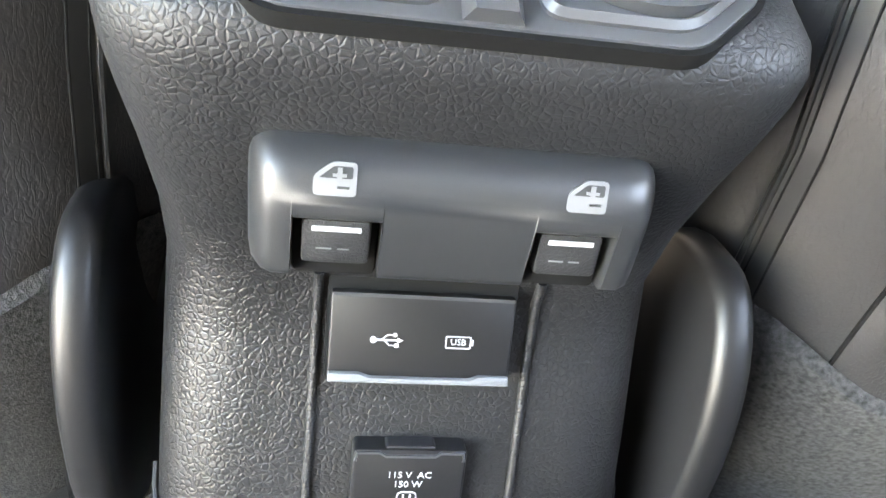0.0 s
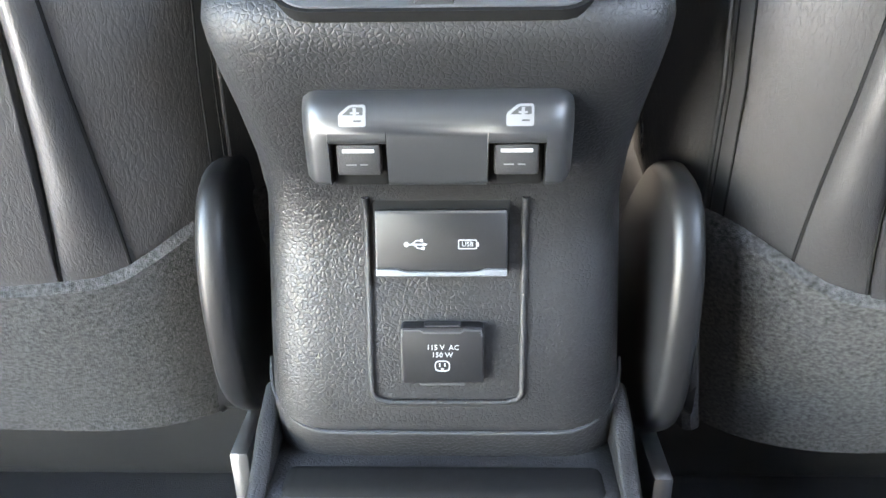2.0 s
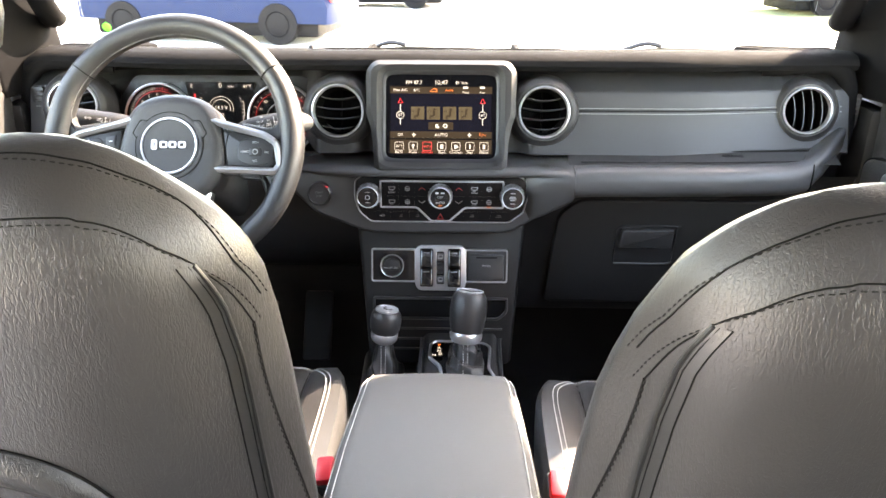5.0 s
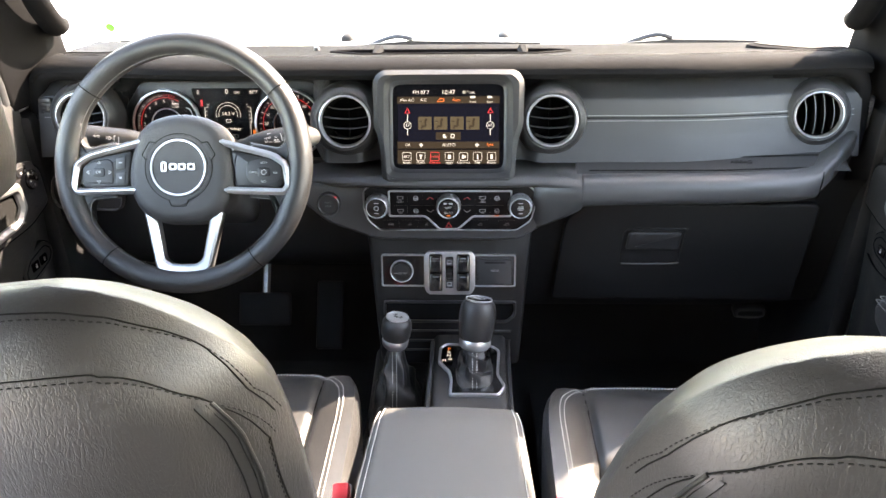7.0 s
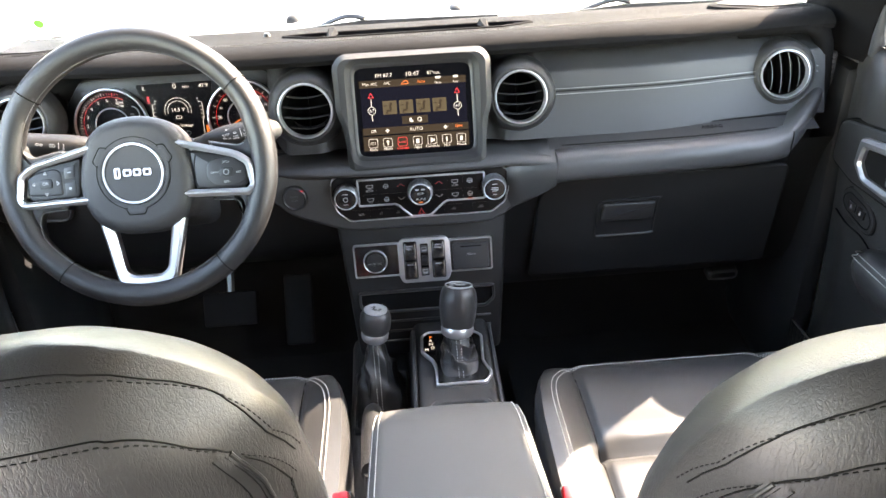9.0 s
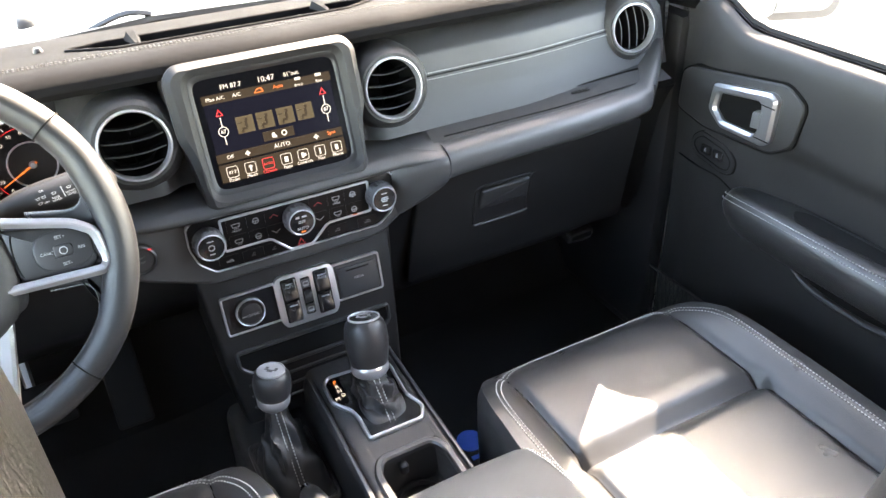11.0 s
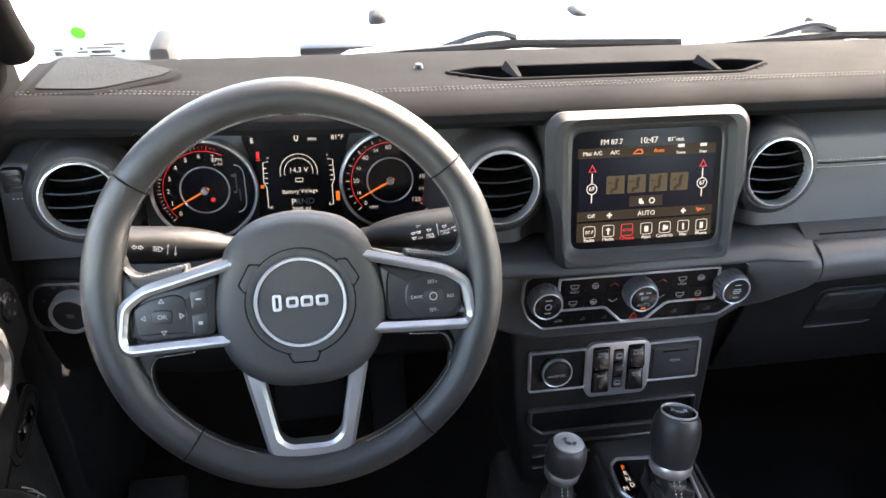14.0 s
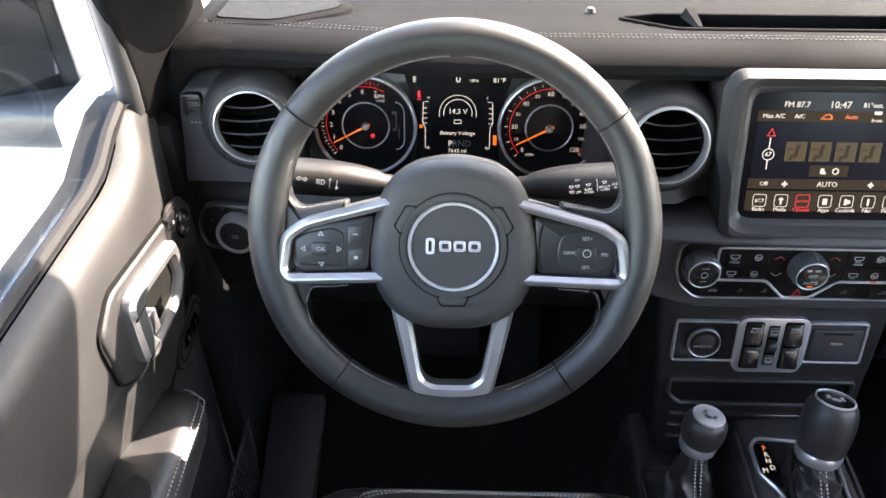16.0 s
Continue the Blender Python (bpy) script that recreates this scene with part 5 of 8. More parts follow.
        bars(bm, [(sx * 0.038, 0.022 - 0.006 * i, 0.004, 0.0008) for i in range(4)], D)
    part("display_scale", bm, LIT_W, s, "white lit scales")
    bm = words(B(), "RND", 0.0105, D @ Matrix.Translation((0.0050, -0.021, 0)))
    part("display_writing", bm, GREYMARK, s, "grey gear letters")
    bm = bars(B(), [(-0.045, 0.038, 0.0035, 0.008), (-0.045, 0.032, 0.005, 0.0012)], D)
    part("display_mark", bm, LIT_R, s, "red lit mark")
    bm = bars(B(), [(-0.0430, 0.000, 0.004, 0.004), (0.0440, -0.016, 0.0045, 0.012)], D)
    part("display_mark", bm, LIT_O, s, "orange level bars")
    cov = part("cover", plate(B(), rounded([(-0.170, -0.068), (0.170, -0.068), (0.170, 0.068), (-0.170, 0.068)], 0.02, 4), 0.0, 0.001, pl((-0.386, 1.124, 0.672), -6)), LENSCOVER, t, "clear cover")
    cov.visible_shadow = False

    # knee panel, lamp switch, steering column
    k = thing("knee_panel", (-0.42, 1.1, 0.35), "dark lower dash panel below the steering wheel", "dash panel")
    prof = [(0.628, 1.080), (0.615, 1.066), (0.58, 1.055), (0.52, 1.060), (0.45, 1.085), (0.40, 1.13), (0.37, 1.22), (0.38, 1.36)]
    bm = sheet(B(), lambda x, i: (x, prof[i][1] + 0.02 * smooth(-0.50, -0.68, x), prof[i][0]), span(-0.69, -0.125, 24), list(range(len(prof))))
    part("panel", bm, LOWER, k)
    Ml = pl((-0.640, 1.064, 0.575), 4, -6)
    ov = rounded([(-0.045, -0.030), (0.075, -0.030), (0.085, 0.0), (0.075, 0.034), (-0.040, 0.034), (-0.052, 0.0)], 0.018, 5)
    sw = part("lamp_switch", band(B(), ov, inset(ov, 0.004), -0.004, 0.006, Ml, 0.002), SATIN, k, "headlamp switch")
    part("switch_face", plate(B(), inset(ov, 0.003), -0.004, 0.0022, Ml), DARK, sw)
    part("switch_ring", lathe(B(), [(0.0245, 0.0), (0.0240, 0.016), (0.0225, 0.020), (0.0195, 0.0195), (0.0190, 0.016)], Ml, 40), METAL, sw, "silver knob ring")
    part("switch_cap", lathe(B(), [(0.0195, 0.010), (0.0190, 0.0175), (0.0, 0.0185)], Ml, 30), DARK, sw)
    bm = bars(B(), [(0, 0, 0.008, 0.005)], Ml, 0.0190)
    bars(bm, [(-0.018, 0.027, 0.005, 0.003), (-0.004, 0.029, 0.006, 0.003), (0.010, 0.028, 0.005, 0.003), (-0.032, 0.010, 0.003, 0.003)], Ml, 0.0030)
    part("switch_print", bm, GREYMARK, sw)


d = dash()
for x, tr, vert, size in ((-0.610, 6, False, 0.90), (-0.166, 0, False, 0.95), (0.165, 0, False, 0.93), (0.594, -8, True, 0.85)):
    vent(d, x, tr, vert, size)
touchscreen()
centre_stack()
switch_panel()
passenger_side()
driver_side()


def steering():
    M = pl((-0.387, 0.915, 0.687), 26.4)
    t = thing("steering_wheel", (-0.387, 1.05, 0.62), "leather steering wheel with silver spokes", "steering wheel")

    def ring(r, a0, a1, n):
        return [M @ Vector((r * math.cos(radians(a)), r * math.sin(radians(a)), 0.0)) for a in span(a0, a1, n)]
    nz = (M.to_3x3() @ Vector((0, 0, 1)))
    flare = lambda a: smooth(0.86, 0.965, abs(math.cos(a + math.copysign(0.06, math.cos(a)))))
    path = [M @ Vector(((0.1755 - 0.0020 * flare(a)) * math.cos(a), (0.1755 - 0.0020 * flare(a)) * math.sin(a), 0)) for a in span(0, 2 * math.pi, 97)[:-1]]
    rad = [0.0168 + 0.0012 * flare(a) for a in span(0, 2 * math.pi, 97)[:-1]]
    part("rim", sweep(B(), path, rad, True, 16, 1.08, nz), WHEELHIDE, t)
    for a in (37, 143, -52, -128):
        bm = B()
        c = M @ Vector((0.1755 * math.cos(radians(a)), 0.1755 * math.sin(radians(a)), 0))
        rad_v = (M.to_3x3() @ Vector((math.cos(radians(a)), math.sin(radians(a)), 0)))
        sweep(bm, [c + rad_v * 0.0180 * math.cos(w) + nz * 0.0192 * math.sin(w) for w in span(0, 2 * math.pi, 21)[:-1]], 0.0008, True, 5)
        part("seam", bm, SEAM_SHADE, t)

    def edge(a):
        """A point on the rim's inner edge, in the plane of the wheel."""
        f = flare(radians(a))
        q = 0.0168 + 0.0012 * f
        return Vector(((0.1755 - 0.002 * f - q * 0.95) * math.cos(radians(a)), (0.1755 - 0.002 * f - q * 0.95) * math.sin(radians(a)), q * 0.38))
    for sgn in (-1, 1):
        # leather web that carries the rim's cover round the ends of the spoke
        w = [(0.098, 0.0300), (0.138, 0.0225), (0.1455, 0.0245), (0.1505, 0.030), (0.1525, 0.040), (0.165, 0.046), (0.172, 0.0), (0.168, -0.060), (0.148, -0.088), (0.1355, -0.086), (0.1385, -0.072), (0.1375, -0.061), (0.1325, -0.0535), (0.098, -0.0510)]
        w = [(sgn * x, y) for x, y in w]
        part("spoke_web", plate(B(), rounded(w if sgn < 0 else w[::-1], 0.003, 3), -0.014, 0.0028, M, 0.005, 3), WHEELHIDE, t, "leather web round the spoke")
        up = [Vector((x, y, 0.0030)) for x, y in ((0.100, 0.0297), (0.120, 0.0258), (0.138, 0.0225), (0.1455, 0.0250), (0.1505, 0.0310))] + [edge(a) for a in span(15, 142, 90) if a < 88]
        down = [Vector((x, y, 0.0030)) for x, y in ((0.100, -0.0508), (0.120, -0.0522), (0.1320, -0.0538), (0.1370, -0.0615), (0.1380, -0.072))] + [edge(a) for a in span(-33, -71, 40)]
        for line in (up, down):
            bm = stitches(B(), [M @ Vector((sgn * p.x, p.y, p.z)) for p in curve(line, 3)], 0.0036, 0.0031, 0.0007)
            part("stitching", bm, GREYTHREAD, t, "pale cross stitching")
    # hub
    hub = [(-0.070, 0.026), (-0.061, 0.047), (-0.038, 0.064), (0.0, 0.071), (0.038, 0.064), (0.061, 0.047), (0.070, 0.026), (0.078, -0.012), (0.075, -0.050), (0.060, -0.083), (0.033, -0.102), (0.0, -0.106), (-0.033, -0.102), (-0.060, -0.083), (-0.075, -0.050), (-0.078, -0.012)]
    hub = [tuple(p[:2]) for p in curve([(x, y if y > 0 else y * 0.86, 0) for x, y in hub[::-1]], 3, True)]
    part("hub_cover", plate(B(), hub, -0.030, 0.020, M, 0.020, 5), HUBGRAIN, t, "grained airbag cover")
    Mb = M @ Matrix.Translation((0, -0.0085, 0.0195))
    part("hub_ring", lathe(B(), [(0.0500, -0.001), (0.0497, 0.0010), (0.0487, 0.0010), (0.0484, -0.001)], Mb, 56), SEAM_SHADE, t, "dark groove round the badge")
    part("hub_disc", lathe(B(), [(0.0484, -0.001), (0.0480, 0.0012), (0.0440, 0.0016), (0.0415, 0.0004)], Mb, 56), HUBGRAIN, t)
    for a in (30, 150, 270):
        R = Mb @ Matrix.Rotation(radians(a), 4, "Z")
        part("notch_groove", plate(B(), rounded([(0.046, -0.0158), (0.0565, -0.0112), (0.0565, 0.0112), (0.046, 0.0158)], 0.002, 2), -0.003, 0.0007, R, 0.0), SEAM_SHADE, t)
        part("hub_notch", plate(B(), rounded([(0.047, -0.014), (0.055, -0.010), (0.055, 0.010), (0.047, 0.014)], 0.002, 2), -0.003, 0.0012, R, 0.0008), HUBGRAIN, t)
    part("badge", lathe(B(), [(0.0385, -0.001), (0.0385, 0.0022), (0.0, 0.0024)], Mb, 48), HUBGRAIN, t)
    part("badge_ring", lathe(B(), [(0.0380, 0.0015), (0.0385, 0.0038), (0.0405, 0.0040), (0.0415, 0.0020), (0.0415, -0.001)], Mb, 56), METAL, t, "silver ring")
    bm = B()
    for x, w, h in ((-0.021, 0.008, 0.015), (-0.0075, 0.011, 0.010), (0.0055, 0.011, 0.010), (0.0190, 0.011, 0.010)):
        o = rrect(w, h, 0.003, 3, x, 0.001)
        band(bm, o, inset(o, 0.0026), 0.002, 0.0046, Mb, 0.0006)
    part("emblem", bm, METAL, t, "plain silver emblem shapes")
    # side spokes with switches
    for sgn in (-1, 1):
        o = [(0.046, 0.038), (0.138, 0.014), (0.158, 0.000), (0.164, -0.036), (0.155, -0.048), (0.050, -0.0445)]
        o = [(sgn * x, y) for x, y in o]
        o = rounded(o if sgn < 0 else o[::-1], 0.008, 4)
        sp = part("side_spoke", plate(B(), inset(o, 0.001), -0.022, 0.0035, M, 0.003), GLOSS, t)
        part("spoke_trim", band(B(), o, inset(o, 0.0098), -0.012, 0.0172, M, 0.0040), SPOKE, sp, "satin silver spoke frame")
        p = [(0.072, 0.019), (0.132, 0.008), (0.146, -0.002), (0.150, -0.030), (0.142, -0.038), (0.078, -0.0355)]
        p = [(sgn * x, y) for x, y in p]
        p = rounded(p if sgn < 0 else p[::-1], 0.007, 4)
        sw = part("switch_pad", plate(B(), p, 0.0, 0.0092, M, 0.004, 3), DARK, sp)
        cx = sgn * 0.122
        if sgn < 0:
            k = rounded([(cx - 0.024, -0.0305), (cx + 0.022, -0.0315), (cx + 0.021, 0.0010), (cx + 0.012, 0.0060), (cx - 0.012, 0.0015), (cx - 0.025, -0.0060)], 0.005, 4)
            part("switch_rocker", plate(B(), k, 0.006, 0.0104, M, 0.0022, 3), DARK, sw, "four-way rocker")
            for y0, y1 in ((-0.033, -0.0125), (-0.0105, 0.0095)):
                part("phone_button", plate(B(), rounded([(cx + 0.0245, y0), (cx + 0.0395, y0 + 0.001), (cx + 0.0405, y1), (cx + 0.0245, y1 - 0.002)], 0.003, 3), 0.006, 0.0100, M, 0.0018), DARK, sw)
        else:
            part("switch_rocker", plate(B(), [(cx + 0.027 * math.copysign(abs(math.cos(q)) ** 0.7, math.cos(q)), -0.0138 + 0.0205 * math.copysign(abs(math.sin(q)) ** 0.8, math.sin(q))) for q in span(0, 6.2832, 41)[:-1]], 0.006, 0.0104, M, 0.0022, 3), DARK, sw, "round cruise rocker")
            part("switch_groove", sweep(B(), [M @ Vector((0.0845 - 0.006 * math.cos(q), -0.010 + 0.024 * math.sin(q), 0.0093)) for q in span(-1.1, 1.1, 14)], 0.0008, n=5), SEAM_SHADE, sw)
        part("switch_cross", plate(B(), rrect(0.018, 0.013, 0.004, 3, cx, -0.0145), 0.008, 0.0118, M, 0.0016), DARK, sw)
        Mt = M @ Matrix.Translation((cx, -0.0145, 0.0117))
        bm = B()
        if sgn < 0:
            words(bm, "OK", 0.0060, Mt)
            for a in (0, 90, 180, 270):
                R = Matrix.Translation((0, 0, -0.0012)) @ Matrix.Rotation(radians(a), 4, "Z") @ Matrix.Translation((0.0165 if a % 180 == 0 else 0.0145, 0, 0))
                band(bm, [(-0.002, -0.003), (0.0025, 0), (-0.002, 0.003)], [(-0.0012, -0.0016), (0.001, 0), (-0.0012, 0.0016)], 0, 0.0006, Mt @ R)
            bars(bm, [(0.032, 0.014, 0.005, 0.0012), (0.032, -0.008, 0.0036, 0.0030)], Mt, -0.0014)
        else:
            words(bm, "SET+", 0.0046, Mt @ Matrix.Translation((0, 0.0135, -0.0010)))
            words(bm, "SET-", 0.0046, Mt @ Matrix.Translation((0, -0.0135, -0.0010)))
            words(bm, "CANC", 0.0042, Mt @ Matrix.Translation((-0.0155, 0, -0.0010)))
            words(bm, "RES", 0.0042, Mt @ Matrix.Translation((0.0165, -0.001, -0.0010)))
            band(bm, circle(0.0040, 14), circle(0.0031, 14), 0, 0.0004, Mt)
        part("switch_print", bm, WHITEMARK, sw)
    # lower spoke
    o = rounded([(-0.024, -0.166), (0.024, -0.166), (0.040, -0.156), (0.0588, -0.070), (-0.0588, -0.070), (-0.040, -0.156)], 0.006, 4)
    i = rounded([(-0.019, -0.149), (0.019, -0.149), (0.029, -0.141), (0.0405, -0.077), (-0.0405, -0.077), (-0.029, -0.141)], 0.006, 4)
    part("lower_spoke", band(B(), o, i, -0.014, 0.006, M, 0.0035), SPOKE, t, "satin silver lower spoke")
    # column behind the wheel, with its stalks
    c = thing("steering_column", (-0.387, 1.08, 0.58), "dark steering column shroud with two stalks", "steering column")
    rings = []
    for k, (dz, w, h, cy) in enumerate(((-0.035, 0.050, 0.055, -0.020), (-0.10, 0.062, 0.062, -0.012), (-0.24, 0.060, 0.070, -0.02))):
        rings.append([M @ Vector((x, y + cy, dz)) for x, y in rrect(2 * w, 2 * h, 0.03, 5)])
    part("shroud", loft(B(), rings), PLASTIC, c)
    for sgn in (-1, 1):
        p0, p1, p2 = Vector((-0.387 + sgn * 0.062, 1.0, 0.683)), Vector((-0.387 + sgn * 0.095, 0.995, 0.691)), Vector((-0.387 + sgn * 0.168, 0.985, 0.703))
        s = part("stalk", sweep(B(), curve([p0, p1, (p1 + p2) / 2, p2, p2 + Vector((sgn * 0.004, 0, 0))], 5), [0.011] * 3 + [0.014, 0.0155, 0.017, 0.018, 0.019, 0.0195] + [0.020] * 10 + [0.018, 0.009], n=16, flat=0.9), LOWER, c)
        Mp = pl(p2 + Vector((-sgn * 0.040, -0.0195, 0.005)), 15) @ Matrix.Rotation(radians(sgn * 9), 4, "Z")
        if sgn < 0:
            bm = B()
            for k in (-1, 1):
                ar = [(k * 0.0006, -0.0012), (k * 0.0026, -0.0012), (k * 0.0026, -0.0024), (k * 0.0056, 0.0), (k * 0.0026, 0.0024), (k * 0.0026, 0.0012), (k * 0.0006, 0.0012)][::k]
                band(bm, ar, inset(ar, 0.0005), 0.0, 0.0007, Mp @ Matrix.Translation((-0.020, 0, 0)))
                x = 0.0105 + 0.0035 * k
                bars(bm, [(x, 0, 0.0008, 0.0085)], Mp, 0.0005)
                plate(bm, [(x - 0.0015, -k * 0.0030), (x + 0.0015, -k * 0.0030), (x, -k * 0.0056)][::-k], 0.0, 0.0006, Mp)
            bars(bm, [(-0.0040, 0.0020 - 0.0013 * i, 0.0040, 0.0006) for i in range(4)], Mp, 0.0005)
            lamp = [(-0.0014, -0.0026), (0.0010, -0.0024), (0.0026, 0.0), (0.0010, 0.0024), (-0.0014, 0.0026)]
            band(bm, lamp, inset(lamp, 0.0006), 0.0, 0.0006, Mp)
        else:
            bm = B()
            for w, x, y, sz in (("ON", -0.0100, 0.0078, 0.0030), ("OFF", -0.0100, -0.0050, 0.0030), ("REAR", 0.0, -0.0034, 0.0032), ("WIPER", 0.0, -0.0062, 0.0032), ("FRONT", 0.0155, -0.0028, 0.0032), ("WIPER", 0.0155, -0.0056, 0.0032), ("MIST", 0.0255, -0.0014, 0.0032)):
                words(bm, w, sz, Mp @ Matrix.Translation((x, y, 0.0004)))
            for x, y in ((-0.0160, 0.0012), (-0.0105, 0.0012), (-0.0160, -0.0040), (0.0, 0.0012), (0.0155, 0.0018)):
                fan = [(x - 0.0014, y - 0.0010), (x + 0.0014, y - 0.0010), (x + 0.0024, y + 0.0014), (x - 0.0024, y + 0.0014)]
                band(bm, fan, inset(fan, 0.0005), 0.0, 0.0006, Mp)
            bars(bm, [(0.0085, 0.0, 0.0010, 0.0120), (0.0255, -0.0046, 0.0022, 0.0016)], Mp, 0.0005)
        part("stalk_print", bm, WHITEMARK, s)


steering()
# ---- centre console ----
CX = 0.011   # the console's middle line


def console_back():
    t = thing("centre_console", (CX, 0.4, 0.05), "black grained centre console with rear cup holders and padded armrest", "centre console")
    levels = [(0.03, 0.225, 0.088), (0.20, 0.222, 0.089), (0.27, 0.210, 0.090), (0.29, 0.208, 0.090), (0.33, 0.216, 0.089), (0.37, 0.226, 0.088), (0.395, 0.230, 0.087), (0.42, 0.219, 0.087),
              (0.445, 0.205, 0.089), (0.462, 0.195, 0.091), (0.475, 0.1885, 0.0925), (0.484, 0.186, 0.093), (0.491, 0.1885, 0.0925), (0.500, 0.202, 0.091), (0.515, 0.2255, 0.087), (0.528, 0.246, 0.083), (0.535, 0.2575, 0.080), (0.539, 0.266, 0.077), (0.5395, 0.28, 0.074)]
    rings = []
    for z, y, w in levels:
        rings.append([(CX + a, y + b, z) for a, b in rounded([(-w, 0.0), (w, 0.0), (w, (0.58 if z < 0.46 else 0.31) - y), (-w, (0.58 if z < 0.46 else 0.31) - y)], [0.034, 0.034, 0.01, 0.01], 7)])
    body = part("body", loft(B(), rings), GRAINED, t, "grained black moulding")
    # cup holder insert on the sloping top
    M = Matrix.Translation((CX, 0.2185, 0.5105)) @ Matrix.Rotation(radians(32.3), 4, "X")
    pan = rounded([(-0.050, -0.040), (0.050, -0.040), (0.070, -0.020), (0.074, 0.028), (0.066, 0.036), (-0.066, 0.036), (-0.074, 0.028), (-0.070, -0.020)], 0.006, 4)
    ins = part("cup_insert", plate(B(), pan, -0.004, 0.0015, M, 0.001), SATIN, t, "smooth cup holder insert")
    part("insert_joint", band(B(), inset(pan, -0.0018), pan, -0.004, 0.0007, M), SEAM_SHADE, t)
    for sx in (-1, 1):
        o = rounded([(sx * 0.0115, -0.036), (sx * 0.048, -0.036), (sx * 0.066, -0.018), (sx * 0.069, 0.026), (sx * 0.062, 0.033), (sx * 0.013, 0.033), (sx * 0.009, 0.0)][::sx], 0.006, 4)
        part("holder_rim", band(B(), o, inset(o, 0.0035), 0.0, 0.0042, M, 0.0016), SATIN, ins)
        Mc = M @ Matrix.Translation((sx * 0.0402, -0.001, 0.0016))
        cup = part("cup_holder", lathe(B(), [(0.0300, 0.0), (0.0295, 0.0030), (0.0275, 0.0034), (0.0258, 0.0022), (0.0254, 0.0)], Mc, 48), SATIN, ins, "round cup holder")
        part("cup_gap", lathe(B(), [(0.0258, 0.0006), (0.0236, 0.0008), (0.0, 0.0008)], Mc, 48), SEAM_SHADE, cup)
        part("cup_mat", lathe(B(), [(0.0243, 0.0004), (0.0243, 0.0014), (0.0236, 0.0019), (0.0, 0.0019)], Mc, 48), RUBBER_MAT, cup, "grey rubber mat")
        for a, r0 in ((70, 0.016), (250, 0.017), (20, 0.017)):
            R = Mc @ Matrix.Rotation(radians(a + sx * 12), 4, "Z")
            part("mat_tab", box(B(), (r0, 0, 0.0020), (0.0025, 0.008, 0.0012), 0.0006, 1, R), RUBBER_MAT, cup)
    part("ridge", loft(B(), [[M @ Vector((x * k, y, z)) for x, z in ((-0.010, 0.0), (-0.006, 0.0055), (0.006, 0.0055), (0.010, 0.0))] for y, k in ((-0.039, 0.8), (0.0, 0.85), (0.022, 1.2), (0.036, 1.7))]), SATIN, ins)
    # window switch module
    sm = part("switch_module", B_module(), MODULE, t, "raised window switch module")
    for sx in (-1, 1):
        x = CX + sx * 0.0310
        part("switch_gap", box(B(), (x, 0.2005, 0.4285), (0.0225, 0.012, 0.019), 0.002, 2), SEAM_SHADE, sm)
        Mk = pl((x, 0.1915, 0.4315), -4)
        s = part("window_switch", plate(B(), rrect(0.0175, 0.013, 0.0015, 2), -0.004, 0.0015, Mk, 0.0008), LOWER, sm)
        part("switch_line", box(B(), (0, 0.0040, 0.0016), (0.0125, 0.0014, 0.0004), 0, 1, Mk), WHITEMARK, s, "white line")
        part("switch_line", bars(B(), [(-0.003, -0.0018, 0.004, 0.0004), (0.002, -0.0018, 0.003, 0.0004)], Mk, 0.0016), GREYMARK, s)
        Mi = pl((CX + sx * 0.0320, 0.1876, 0.4500), 14)
        icon = part("window_symbol", plate(B(), rounded([(-0.0055, -0.0042), (0.0050, -0.0042), (0.0050, 0.0042), (-0.0010, 0.0042), (-0.0055, 0.0006)], 0.0012, 3), -0.0006, 0.0003, Mi), GREYMARK, sm, "white window symbol")
        part("symbol_glass", plate(B(), rounded([(-0.0042, 0.0002), (0.0040, 0.0002), (0.0040, 0.0032), (-0.0006, 0.0032)], 0.0005, 2), 0.0002, 0.0005, Mi), MODULE, icon)
        part("symbol_bar", bars(B(), [(0.0008, 0.0014, 0.0012, 0.0030), (0.0008, 0.0010, 0.0034, 0.0008)], Mi, 0.0008), GREYMARK, icon)
        part("symbol_bar", bars(B(), [(0.0018, -0.0020, 0.0030, 0.0006)], Mi, 0.0006), MODULE, icon)
    # recessed panel with a rounded groove, USB door and outlet cover
    zz = [0.402, 0.392, 0.37, 0.345, 0.325, 0.311, 0.306]
    by = lambda z: mix([(a, b) for a, b, c in levels], z)
    gl = [(CX - 0.0345, by(z) - 0.0006, z) for z in zz] + [(CX - 0.032, by(0.3025) - 0.0006, 0.3025)] + [(CX + x, by(0.3010) - 0.0006, 0.3010) for x in (-0.026, 0.002, 0.030)] + [(CX + 0.036, by(0.3025) - 0.0006, 0.3025)] + [(CX + 0.0385, by(z) - 0.0006, z) for z in zz[::-1]]
    part("groove", sweep(B(), gl, 0.0017, n=10), GRAINED, body, "rounded panel edge")
    Mu = pl((CX, 0.2240, 0.3815), 14)
    part("usb_gap", plate(B(), rrect(0.0625, 0.037, 0.002, 3, 0, 0.002), -0.006, 0.0006, Mu), SEAM_SHADE, t)
    ud = part("usb_door", plate(B(), rrect(0.0605, 0.0300, 0.001, 2, 0, -0.0005), -0.004, 0.0040, Mu, 0.0008), HINGE, t, "USB port door")
